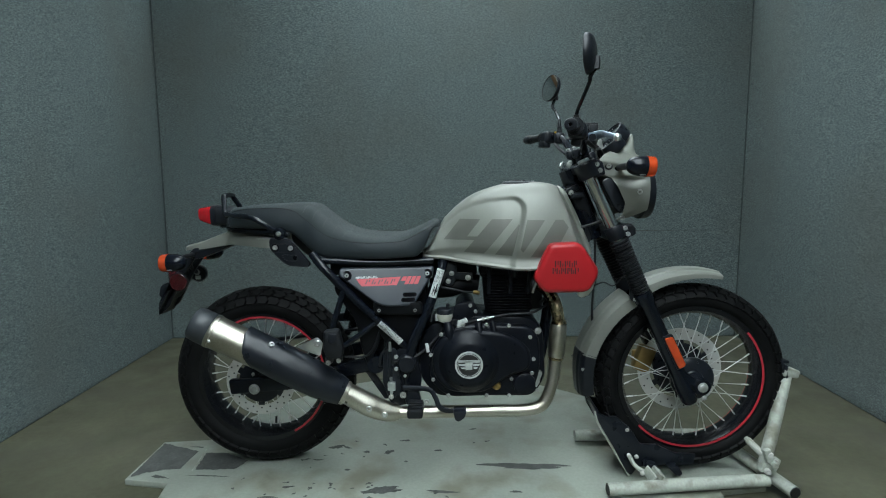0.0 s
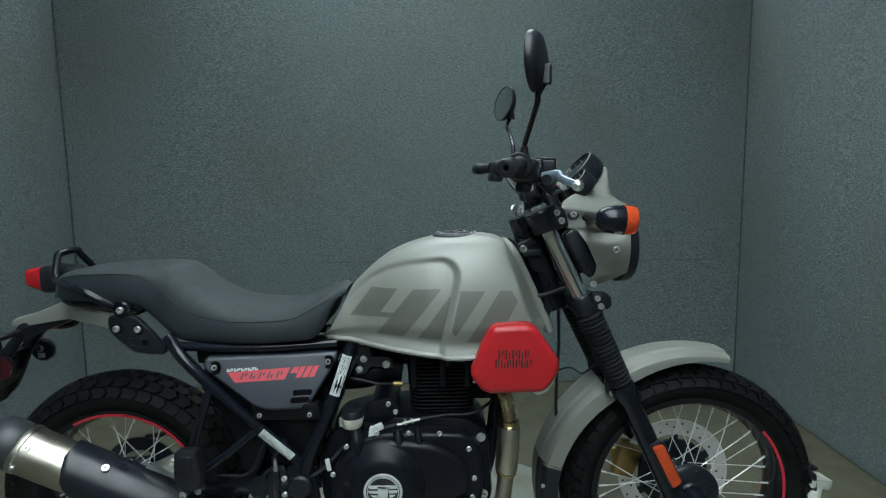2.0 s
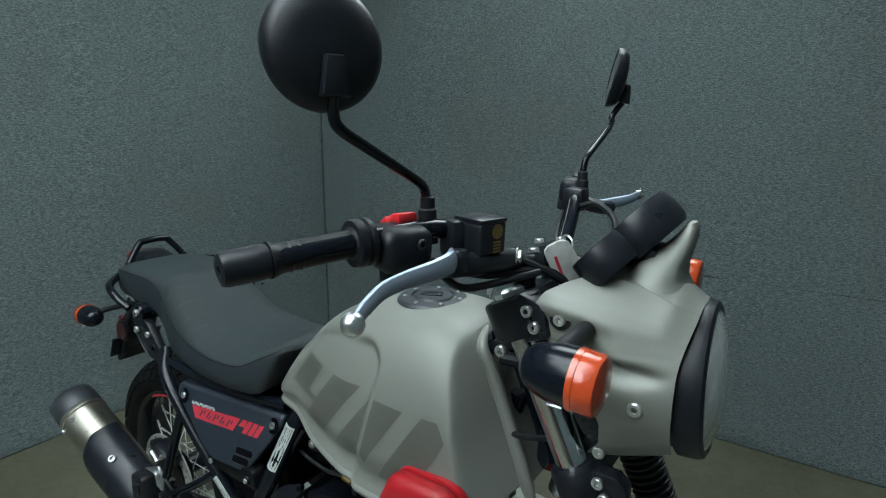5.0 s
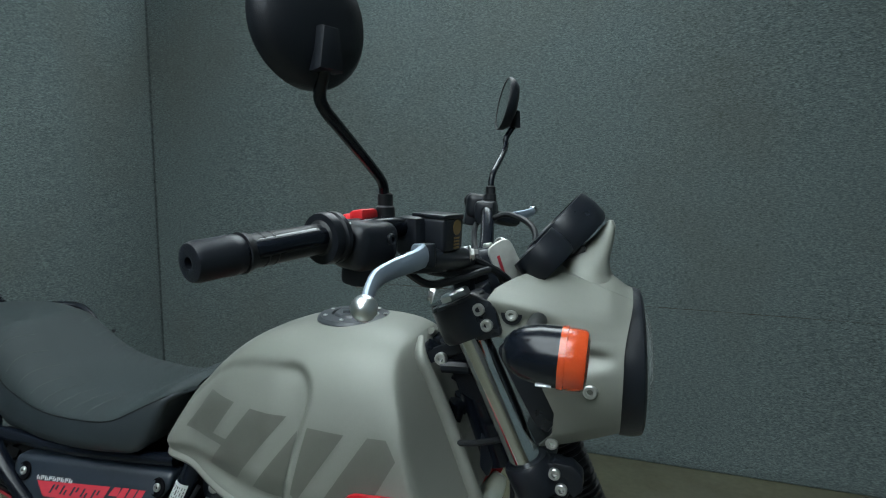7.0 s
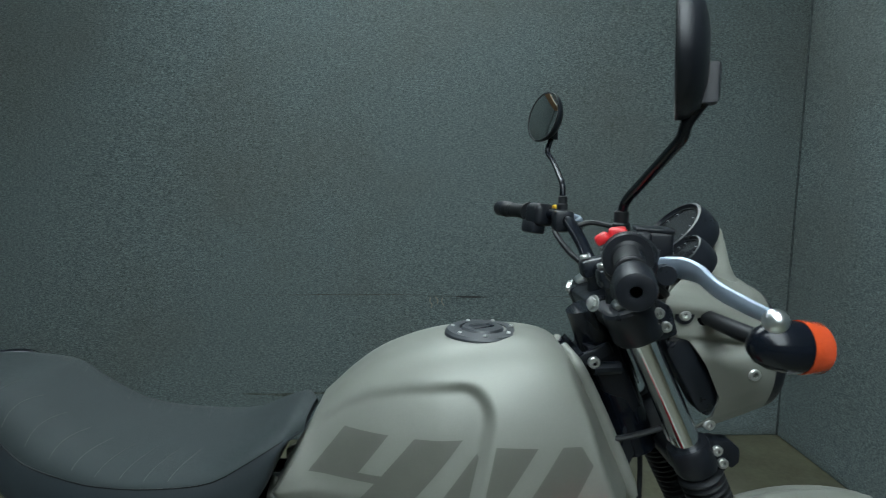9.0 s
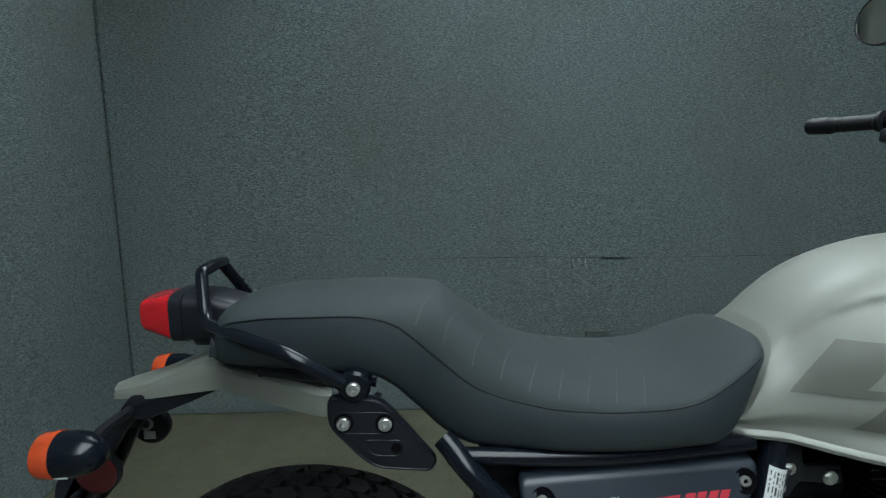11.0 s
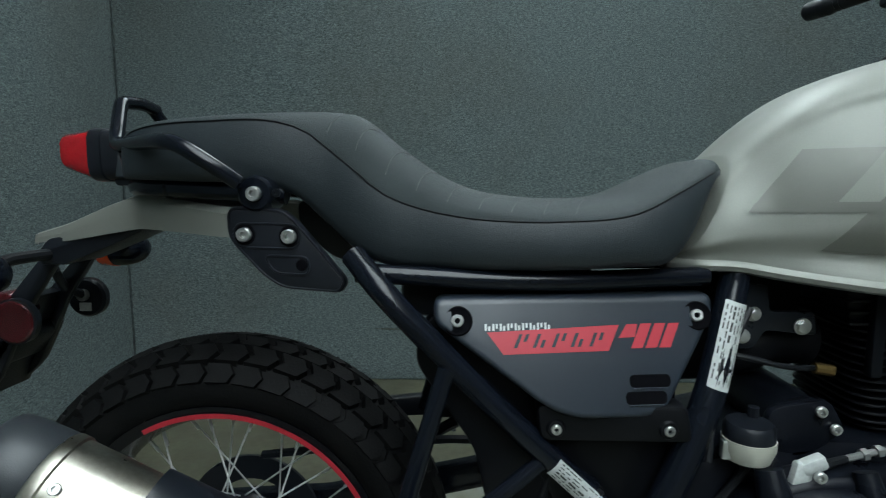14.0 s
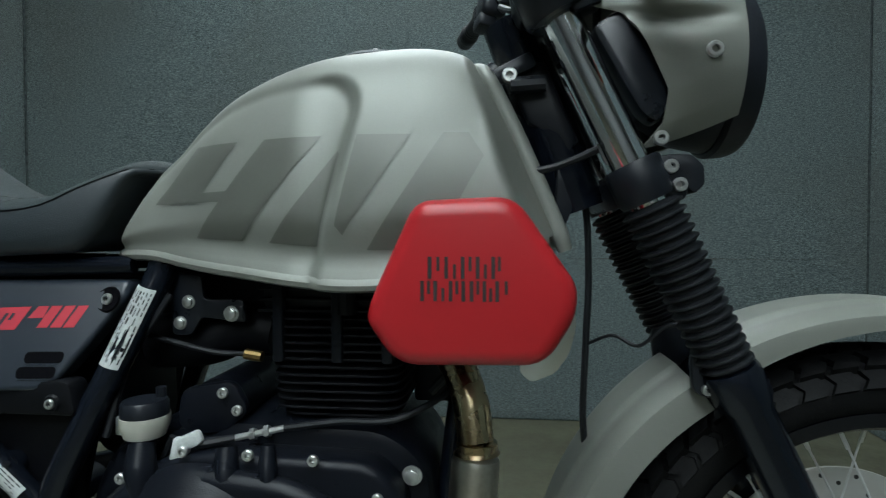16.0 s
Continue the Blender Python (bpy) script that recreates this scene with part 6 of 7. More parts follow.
part("cover_dome", prism([(q.x, q.y) for q in rounded([(0.620, 0.520), (0.700, 0.545), (0.830, 0.532), (0.905, 0.480), (0.908, 0.410), (0.830, 0.385), (0.760, 0.330), (0.640, 0.335), (0.590, 0.390), (0.588, 0.465)], 0.045, 6)], -0.150, -0.120, 0.018, 4), ENGINE, eng)
part("clutch_dome", lathe([(0, 0.036), (0.060, 0.036), (0.072, 0.033), (0.080, 0.026), (0.092, 0.014), (0.104, 0.004), (0.108, -0.010), (0, -0.010)], (0.706, -0.140, 0.436), (0, -1, 0), seg=56), ENGINE, eng, "round black clutch dome")
part("badge", lathe([(0, 0.0012), (0.0430, 0.0012), (0.0435, 0.0), (0, 0.0)], (0.706, -0.176, 0.436), (0, -1, 0), seg=48), INKHOLE, eng, "round black and silver badge")
part("badge_ring", lathe([(0.0385, 0.0018), (0.0440, 0.0020), (0.0445, 0.0), (0.0385, 0.0)], (0.706, -0.1768, 0.436), (0, -1, 0), seg=48), STICKER, eng, "silver badge ring")
part("badge_ring", lathe([(0.0345, 0.0018), (0.0362, 0.0018), (0.0362, 0.0), (0.0345, 0.0)], (0.706, -0.1768, 0.436), (0, -1, 0), seg=48), STICKER, eng, "silver badge ring")
for name, pts in (("badge_shape", [(-0.034, 0.016), (0.034, 0.016), (0.030, 0.008), (0.012, 0.009), (-0.012, 0.009), (-0.030, 0.008)]), ("badge_shape", [(-0.034, 0.004), (-0.010, 0.004), (-0.012, -0.003), (-0.031, -0.002)]),
                  ("badge_shape", [(0.034, 0.004), (0.012, 0.004), (0.014, -0.003), (0.031, -0.002)]), ("badge_shape", [(-0.028, -0.007), (-0.010, -0.007), (-0.008, -0.013), (-0.022, -0.012)]),
                  ("badge_shape", [(0.028, -0.007), (0.014, -0.007), (0.016, -0.013), (0.022, -0.012)]), ("badge_shape", [(-0.012, 0.015), (0.012, 0.012), (0.010, -0.014), (-0.011, -0.016)]),
                  ("badge_shape", [(-0.018, 0.022), (0.018, 0.022), (0.0, 0.034)]), ("badge_shape", [(-0.018, -0.020), (0.018, -0.020), (0.0, -0.034)])):
    dark = abs(pts[-1][1]) > 0.03
    part(name, prism([(0.706 + x, 0.436 + z) for x, z in pts], -0.1782, -0.1770, 0), INKHOLE if dark else STICKER, eng)
for x, z, r in ((0.644, 0.541, 0.017), (0.742, 0.540, 0.014), (0.788, 0.543, 0.010)):
    part("oil_boss", tube([(x - 0.004, -0.125, z + 0.02), (x, -0.135, z - 0.008), (x + 0.010, -0.146, z - 0.045)], [r * 0.8, r, r * 0.5], 12, 4), ENGINE, eng)
part("oil_filter_cover", lathe([(0, 0.014), (0.028, 0.014), (0.035, 0.010), (0.036, 0.0), (0, 0.0)], (0.888, -0.128, 0.358), (0, -1, 0), seg=32), ENGINE, eng, "round oil filter cover")
part("sight_glass", lathe([(0, 0.004), (0.010, 0.004), (0.013, 0.006), (0.015, 0.0), (0, 0.0)], (0.797, -0.132, 0.352), (0, -1, 0), seg=24), BRASS, eng, "oil sight glass")
for x, z in ((0.618, 0.523), (0.690, 0.5555), (0.764, 0.5545), (0.836, 0.5515), (0.905, 0.513), (0.917, 0.44), (0.584, 0.455), (0.591, 0.372), (0.640, 0.318), (0.765, 0.318), (0.838, 0.318), (0.930, 0.335), (0.846, 0.374), (0.912, 0.393)):
    bolt(x, -0.129, z, 0.0062, False, eng)
for x, z, r in ((0.936, 0.523, 0.0082), (0.940, 0.378, 0.009), (0.935, 0.348, 0.007)):
    bolt(x, -0.092, z, r, True, eng)
part("sensor_block", block((0.932, -0.10, 0.362), (0.02, 0.02, 0.05), 0.004, pose(0, 0, 0, 0, 20, 0)), ALU, eng)
# cylinder and fins
part("cylinder", lathe([(0, 0), (0.055, 0), (0.055, 0.17), (0, 0.17)], (0.846, 0.0, 0.565), (-0.08, 0, 1), seg=28), ENGINE, eng)
for k in range(13):
    z = 0.580 + 0.0094 * k
    w = 0.078 if k else 0.072
    fin_o = [(q.x, q.y) for q in rounded([(-w, -w * 0.95), (w, -w * 0.95), (w, w * 0.95), (-w, w * 0.95)], 0.03, 4)]
    f_ = prism(fin_o, -0.0014, 0.0014, 0.0006, 1)
    turned(f_, Matrix.Translation((0.846 - 0.08 * (z - 0.565), 0, z)) @ pose(0, 0, 0, 90, 0, 0))
    part("cooling_fin", f_, FINBLK, eng)
part("cylinder_head", prism([(q.x, q.y) for q in rounded([(0.752, 0.700), (0.915, 0.700), (0.922, 0.745), (0.900, 0.785), (0.768, 0.785), (0.748, 0.745)], 0.012)], -0.062, 0.062, 0.006), ENGINE, eng, "black finned cylinder head")
for k in range(4):
    z = 0.702 + 0.013 * k
    part("cooling_fin", block((0.836, 0, z), (0.176, 0.140, 0.0035), 0.0012), FINBLK, eng)
for x in (0.776, 0.846, 0.905):
    part("head_rib", block((x, -0.072, 0.690), (0.014, 0.014, 0.095), 0.004), ENGINE, eng)
part("throttle_body", block((0.665, 0.045, 0.690), (0.15, 0.09, 0.12), 0.010), FINBLK, eng, "black throttle body and airbox duct")
part("head_cover", block((0.815, 0.010, 0.758), (0.20, 0.15, 0.030), 0.008), FINBLK, eng)
part("oil_cooler", block((0.945, 0.070, 0.640), (0.055, 0.060, 0.150), 0.006), MATTE, eng, "black finned oil cooler")
part("spark_cap", tube([(0.84, -0.05, 0.78), (0.855, -0.075, 0.745), (0.86, -0.080, 0.70)], 0.011, 10, 3), RUBBER, eng)
part("intake_duct", tube([(0.745, 0.0, 0.665), (0.70, 0.0, 0.670), (0.65, 0.0, 0.655), (0.58, 0.0, 0.65)], [0.030, 0.032, 0.036, 0.036], 18, 4), FINBLK, eng, "black rubber intake duct")
part("starter_motor", tube([(0.70, -0.075, 0.588), (0.70, 0.06, 0.588)], 0.033, 20, 1), ENGINE, eng, "black starter motor")
part("starter_flange", prism([(q.x, q.y) for q in rounded([(0.660, 0.610), (0.725, 0.622), (0.745, 0.585), (0.70, 0.550), (0.655, 0.565)], 0.014)], -0.085, -0.072, 0.004), ENGINE, eng)
for x, z in ((0.714, 0.608), (0.731, 0.588)):
    bolt(x, -0.086, z, 0.0062, False, eng)
# engine plates and bolts under the tank
part("engine_plate", prism([(q.x, q.y) for q in rounded([(0.632, 0.745), (0.668, 0.742), (0.672, 0.712), (0.722, 0.712), (0.726, 0.684), (0.668, 0.690), (0.656, 0.668), (0.630, 0.668)], 0.006)], -0.052, -0.044, 0.002), BLACK, eng, "black engine mounting plate")
for x, z, r in ((0.653, 0.709, 0.0062), (0.642, 0.683, 0.0062), (0.708, 0.695, 0.0072)):
    bolt(x, -0.053, z, r, True, eng)
part("plate_lug", block((0.716, -0.050, 0.697), (0.014, 0.008, 0.018), 0.003), BLACK, eng)
part("yellow_plug", tube([(0.725, -0.052, 0.646), (0.746, -0.052, 0.643)], 0.0068, 10, 1), BRASS, eng, "yellow wiring plug")
part("plug_wire", tube([(0.60, -0.055, 0.668), (0.64, -0.065, 0.662), (0.69, -0.062, 0.650), (0.726, -0.052, 0.646)], 0.0035, 8, 5), RUBBER, eng)
# master cylinder pot for the rear brake
fr = new("fluid_reservoir")
fr.parent = bike
fr["label"] = "small brake fluid pot with black cap"
part("cap", lathe([(0, 0.017), (0.023, 0.017), (0.0255, 0.013), (0.0260, 0.0), (0, 0.0)], (0.629, -0.104, 0.586), (0, 0, 1), seg=30), MATTE, fr, "ribbed black cap")
part("pot", lathe([(0, 0.0), (0.0270, 0.0), (0.0270, -0.010), (0.022, -0.024), (0.014, -0.027), (0, -0.027)], (0.629, -0.104, 0.586), (0, 0, 1), seg=30), RESERVOIR, fr, "cloudy pale translucent pot")
part("bracket", block((0.605, -0.108, 0.574), (0.014, 0.010, 0.022), 0.003), ALU, fr)
part("hose", tube([(0.629, -0.100, 0.560), (0.632, -0.095, 0.545), (0.60, -0.095, 0.50), (0.54, -0.118, 0.45), (0.46, -0.128, 0.43)], 0.005, 8, 5), RUBBER, fr)
part("cap_nipple", tube([(0.640, -0.09, 0.602), (0.640, -0.09, 0.614)], 0.006, 10, 1), MATTE, fr)
# clutch arm and cable
cc = new("clutch_cable")
cc.parent = bike
cc["label"] = "black clutch cable with bare adjuster on the engine"
part("arm", merge(block((0.678, -0.116, 0.545), (0.020, 0.012, 0.040), 0.004, pose(0, 0, 0, 0, 12, 0)), block((0.690, -0.116, 0.562), (0.028, 0.014, 0.016), 0.004, pose(0, 0, 0, 0, -25, 0)), lathe([(0, 0.01), (0.009, 0.01), (0.009, -0.01), (0, -0.01)], (0.676, -0.118, 0.528), seg=12)), STICKER, cc, "pale metal release arm")
part("adjuster", merge(tube([(0.735, -0.100, 0.561), (0.790, -0.094, 0.572)], 0.0038, 8, 1), tube([(0.752, -0.098, 0.5645), (0.758, -0.0975, 0.5657)], 0.0068, 6, 1), tube([(0.768, -0.0965, 0.5677), (0.774, -0.096, 0.569)], 0.0068, 6, 1)), ZINC, cc, "bare cable adjuster")
part("boot", tube([(0.695, -0.112, 0.556), (0.735, -0.100, 0.561)], [0.006, 0.0042], 8, 1), RUBBER, cc)
part("cable", tube([(0.790, -0.094, 0.572), (0.85, -0.09, 0.580), (0.93, -0.085, 0.588), (1.00, -0.03, 0.64), (1.03, 0.03, 0.80), (1.06, 0.10, 0.98)], 0.0042, 8, 6), RUBBER, cc)

# -- exhaust --
ex = new("exhaust")
ex.parent = bike
ex["label"] = "stainless exhaust with heat-tinted header and black heat shield"
part("header", tube([(0.915, 0.0, 0.672), (0.948, -0.012, 0.664), (0.980, -0.040, 0.640), (0.999, -0.062, 0.600), (1.006, -0.072, 0.556)], 0.0208, 18, 5), HEATSTEEL, ex, "heat-tinted header pipe")
part("port_clamp", merge(lathe([(0.0195, -0.005), (0.027, -0.005), (0.027, 0.005), (0.0195, 0.005)], (0.932, -0.006, 0.669), (0.9, -0.3, -0.25), seg=24), block((0.930, -0.034, 0.660), (0.010, 0.012, 0.046), 0.003, pose(0, 0, 0, 0, 20, 20))), ALU, ex, "bare exhaust port clamp")
part("joint_ring", lathe([(0.019, -0.006), (0.0235, -0.004), (0.0235, 0.004), (0.0265, 0.008), (0.019, 0.010)], (1.007, -0.073, 0.552), (0.02, -0.05, -1), seg=28), HEATSTEEL, ex)
part("catalyst", lathe([(0.019, 0.0), (0.026, 0.006), (0.0275, 0.012), (0.0275, 0.105), (0.0255, 0.113), (0.0215, 0.120)], (1.007, -0.074, 0.545), (-0.09, -0.10, -1), seg=30), STEEL, ex, "brushed stainless catalyst can")
part("joint_ring", lathe([(0.0205, -0.006), (0.0250, -0.004), (0.0255, 0.003), (0.0215, 0.008)], (0.9965, -0.0855, 0.430), (-0.09, -0.10, -1), seg=28), HEATSTEEL, ex)
part("down_pipe", tube([(0.996, -0.086, 0.428), (0.990, -0.094, 0.380), (0.976, -0.104, 0.325), (0.950, -0.112, 0.278), (0.900, -0.116, 0.262), (0.78, -0.118, 0.260), (0.60, -0.120, 0.258), (0.47, -0.124, 0.257)], [0.0200, 0.0200, 0.0200, 0.0200, 0.0200, 0.0200, 0.0200, 0.0200], 18, 6), STEEL, ex, "stainless pipe under the engine")
part("link_pipe", tube([(0.480, -0.124, 0.258), (0.44, -0.126, 0.262), (0.38, -0.130, 0.286), (0.305, -0.132, 0.330)], [0.024, 0.033, 0.037, 0.034], 20, 5), STEEL, ex, "stainless link pipe cover")
for x, z in ((0.435, 0.268), (0.385, 0.288)):
    bolt(x, -0.164, z, 0.010, False, ex)
sa, sb = Vector((0.300, -0.132, 0.330)), Vector((-0.116, -0.160, 0.550))
sd = (sb - sa).normalized()
part("clamp_band", lathe([(0.036, 0.0), (0.040, 0.003), (0.040, 0.016), (0.036, 0.018)], sa - sd * 0.010, sd, seg=30), STEEL, ex)
SL = (sb - sa).length


def silencer(profile, name, material, label, squash=1.0):
    bm = lathe(profile, (0, 0, 0), (0, 1, 0), seg=40)
    side = Matrix.Diagonal((1, 1, squash, 1))
    y = sd
    xax = Vector((0, 1, 0))
    xax = (xax - y * xax.dot(y)).normalized()
    zax = xax.cross(y)
    m = Matrix(((xax.x, y.x, zax.x, sa.x), (xax.y, y.y, zax.y, sa.y), (xax.z, y.z, zax.z, sa.z), (0, 0, 0, 1)))
    return part(name, turned(bm, m @ side), material, ex, label)


silencer([(0.033, 0.0), (0.038, 0.02), (0.044, 0.06), (0.048, 0.14), (0.0520, 0.26), (0.0532, SL - 0.012), (0, SL - 0.012)], "silencer_body", STEEL, "brushed stainless silencer")
silencer([(0.0534, SL - 0.018), (0.0556, SL - 0.016), (0.0556, SL - 0.006), (0.0537, SL - 0.003)], "silencer_band", STEEL, "stainless end band")
silencer([(0.0527, SL - 0.004), (0.0547, SL - 0.001), (0.0538, SL + 0.036), (0.0515, SL + 0.052), (0.047, SL + 0.057), (0.036, SL + 0.057), (0.032, SL + 0.030), (0, SL + 0.030)], "end_cap", CAPGREY, "matte dark end cap")
# heat shield over the outer side
rows = []
for k in range(37):
    h = lerp(0.004, SL - 0.108, k / 36)
    r = along(h, ((0.0, 0.042), (0.04, 0.051), (0.10, 0.0575), (0.20, 0.0615), (0.32, 0.0625)))
    row = []
    for j in range(21):
        low = along(h, ((0.0, -62), (0.05, -64), (0.12, -50), (0.25, -38), (SL - 0.165, -28), (SL - 0.130, 0), (SL - 0.108, 52)))
        a = radians(lerp(low, 112, j / 20))
        xax = Vector((0, 1, 0))
        xax = (xax - sd * xax.dot(sd)).normalized()
        zax = xax.cross(sd)
        edge = 1 - 0.03 * abs(j / 10 - 1) ** 6
        q = -xax * math.cos(a) * r * edge + zax * (1 if zax.z > 0 else -1) * math.sin(a) * r * edge
        row.append(sa + sd * h + q)
    rows.append(row)
thick(part("heat_shield", sheet(rows), BLACK, ex, "satin black heat shield"), 0.004, 0.0)


def on_silencer(h, ang, r, head):
    """A bolt on the silencer's skin, h along it and ang degrees up from its outer side."""
    xax = (Vector((0, 1, 0)) - sd * sd.y).normalized()
    zax = sd.cross(xax)
    zax = zax if zax.z > 0 else -zax
    d = -xax * math.cos(radians(ang)) + zax * math.sin(radians(ang))
    q = sa + sd * h + d * r
    bolt(q.x, q.y, q.z, head, False, ex, d)


on_silencer(0.275, 58, 0.0638, 0.009)
on_silencer(SL - 0.030, 40, 0.0530, 0.006)
on_silencer(SL - 0.022, -14, 0.0534, 0.006)
part("hanger", prism(rounded([(0.150, 0.488), (0.222, 0.520), (0.238, 0.500), (0.228, 0.455)], 0.008), -0.146, -0.140, 0.002), ALU, ex, "bare metal hanger plate")
bolt(0.221, -0.147, 0.500, 0.011, False, ex)

# -- swingarm, footpegs, rear brake --
sg = new("swingarm")
sg.parent = bike
sg["label"] = "black box-section swingarm"
for s in (-1, 1):
    ya = RWY * 0.6 + s * 0.114
    part("arm", prism([(q.x, q.y) for q in rounded([(-0.102, 0.352), (0.10, 0.368), (0.36, 0.425), (0.50, 0.455), (0.52, 0.40), (0.36, 0.378), (0.10, 0.318), (-0.095, 0.302)], 0.008)], ya - 0.013, ya + 0.013, 0.005), FRAMEBLK, sg)
    bolt(-0.014, ya + s * 0.014, 0.322, 0.013, True, sg, (0, s, 0))
    bolt(-0.102, ya, 0.327, 0.006, True, sg, (-1, 0, 0))
part("cross_tube", tube([(0.40, -0.10, 0.410), (0.40, 0.10, 0.410)], 0.028, 16, 1), FRAMEBLK, sg)
part("chain_guard", prism(rounded([(0.02, 0.505), (0.30, 0.535), (0.40, 0.51), (0.38, 0.485), (0.28, 0.50), (0.03, 0.485)], 0.008), 0.140, 0.160, 0.003), MATTE, sg, "black chain guard")
part("sprocket", lathe([(0.108, -0.003), (0.108, 0.003), (0.07, 0.003), (0.07, -0.003), (0.108, -0.003)], (RWX, 0.137, 0.322), seg=42), BLACK, sg, "black sprocket")
part("chain", merge(tube([(0.0, 0.138, 0.430), (0.30, 0.110, 0.475), (0.50, 0.075, 0.48)], 0.007, 6, 3), tube([(0.0, 0.138, 0.214), (0.25, 0.110, 0.31), (0.50, 0.075, 0.37)], 0.007, 6, 3)), BLACK, sg, "drive chain")
part("brake_caliper", merge(block((0.030, -0.030, 0.418), (0.075, 0.046, 0.050), 0.010, pose(0, 0, 0, 0, 25, 0)), block((0.002, -0.038, 0.44), (0.03, 0.03, 0.03), 0.008)), BLACK, sg, "black rear brake caliper")
part("caliper_spring", tube([(0.012, -0.060, 0.432), (0.042, -0.062, 0.415)], 0.008, 10, 1), ZINC, sg)
bolt(0.057, -0.055, 0.432, 0.007, False, sg)
part("shock", merge(tube([(0.385, 0.0, 0.44), (0.42, 0.0, 0.62)], 0.030, 14, 1), tube([(0.375, 0.0, 0.38), (0.385, 0.0, 0.45)], 0.015, 10, 1)), BLACK, sg, "black rear shock")
part("linkage", merge(prism(rounded([(0.355, 0.385), (0.385, 0.385), (0.445, 0.290), (0.425, 0.280)], 0.008), -0.070, -0.058, 0.003), lathe([(0.010, -0.006), (0.018, -0.006), (0.018, 0.006), (0.010, 0.006), (0.010, -0.006)], (0.368, -0.066, 0.392), seg=20)), BLACK, sg)

for s in (-1, 1):
    pg = new("passenger_peg")
    pg.parent = bike
    pg["label"] = "folded black rubber passenger footpeg"
    part("rubber", prism([(q.x, q.y) for q in rounded([(0.258, 0.560), (0.306, 0.564), (0.318, 0.500), (0.312, 0.472), (0.268, 0.470), (0.254, 0.502)], 0.010)], s * 0.190, s * 0.222, 0.008), RUBBER, pg)
    part("tread", block((0.286, s * 0.224, 0.538), (0.026, 0.006, 0.030), 0.003, pose(0, 0, 0, 0, 6, 0)), MATTE, pg)
    part("mount", merge(tube([(0.268, s * 0.205, 0.478), (0.266, s * 0.185, 0.455), (0.262, s * 0.15, 0.452)], 0.012, 10, 3), tube([(0.306, s * 0.205, 0.480), (0.300, s * 0.18, 0.458)], 0.008, 8, 1)), BLACK, pg)
    bolt(0.268, s * 0.206, 0.456, 0.008, False, pg, (0, s, 0))
    bolt(0.300, s * 0.206, 0.462, 0.0055, True, pg, (0, s, 0))
    fp = new("rider_peg")
    fp.parent = bike
    fp["label"] = "black rider footpeg"
    part("peg", turned(block((0, 0, 0), (0.050, 0.085, 0.030), 0.008), Matrix.Translation((0.536, s * 0.190, 0.296)) @ pose(0, 0, 0, 0, 0, 0)), RUBBER, fp, "ribbed rubber peg")
    for k in range(4):
        part("peg_rib", block((0.536, s * (0.160 + 0.018 * k), 0.3125), (0.046, 0.008, 0.006), 0.002), RUBBER, fp)
    part("bracket", prism(rounded([(0.505, 0.345), (0.545, 0.335), (0.555, 0.295), (0.520, 0.280), (0.500, 0.30)], 0.01), s * 0.122, s * 0.150, 0.004), BLACK, fp)
pedal = new("brake_pedal")
pedal.parent = bike
pedal["label"] = "black rear brake pedal"
part("arm", tube([(0.495, -0.150, 0.352), (0.575, -0.158, 0.350), (0.598, -0.162, 0.325), (0.612, -0.165, 0.292), (0.640, -0.168, 0.282), (0.690, -0.170, 0.284)], 0.0085, 10, 4, flat=0.7), BLACK, pedal)
part("pad", prism(rounded([(0.655, 0.290), (0.698, 0.290), (0.692, 0.268), (0.672, 0.255), (0.660, 0.262)], 0.006), -0.195, -0.150, 0.004), BLACK, pedal)
hs = new("rear_master_cylinder")
hs.parent = bike
hs["label"] = "slim rear brake master cylinder with silver clevis"
part("cylinder", tube([(0.452, -0.135, 0.470), (0.452, -0.135, 0.385)], 0.0075, 10, 1), BLACK, hs)
part("banjo", tube([(0.452, -0.135, 0.500), (0.452, -0.135, 0.462)], [0.004, 0.007], 10, 1), ALU, hs, "silver banjo fitting")
part("clevis", merge(block((0.456, -0.135, 0.352), (0.026, 0.016, 0.030), 0.004), tube([(0.454, -0.135, 0.385), (0.455, -0.135, 0.32)], 0.005, 8, 1)), ALU, hs, "silver clevis")
part("hose", tube([(0.452, -0.135, 0.482), (0.425, -0.132, 0.46), (0.418, -0.13, 0.43), (0.420, -0.13, 0.415)], 0.004, 8, 5), RUBBER, hs)
for x, z, r in ((0.472, 0.452, 0.007), (0.472, 0.412, 0.007), (0.455, 0.318, 0.008), (0.494, 0.325, 0.011), (0.500, 0.388, 0.005), (0.570, 0.302, 0.008)):
    bolt(x, -0.138, z, r, False, hs)
part("heel_guard", prism([(q.x, q.y) for q in rounded([(0.430, 0.47), (0.470, 0.48), (0.490, 0.33), (0.45, 0.30), (0.425, 0.36)], 0.015)], -0.128, -0.120, 0.003), BLACK, hs, "black heel guard plate")
part("wire_tag", block((0.573, -0.128, 0.478), (0.010, 0.004, 0.030), 0.001, pose(0, 0, 0, 0, -10, 0)), WHITEPRINT, bike, "white cable tag")
for pts in ([(0.64, -0.07, 0.72), (0.60, -0.09, 0.64), (0.585, -0.11, 0.56)], [(0.60, -0.09, 0.47), (0.64, -0.10, 0.52), (0.66, -0.10, 0.56)],
            [(0.43, -0.09, 0.56), (0.38, -0.10, 0.45), (0.30, -0.10, 0.44)], [(0.46, -0.10, 0.44), (0.44, -0.115, 0.48), (0.47, -0.12, 0.53)]):
    part("loom_cable", tube(pts, 0.004, 8, 6), RUBBER, bike)

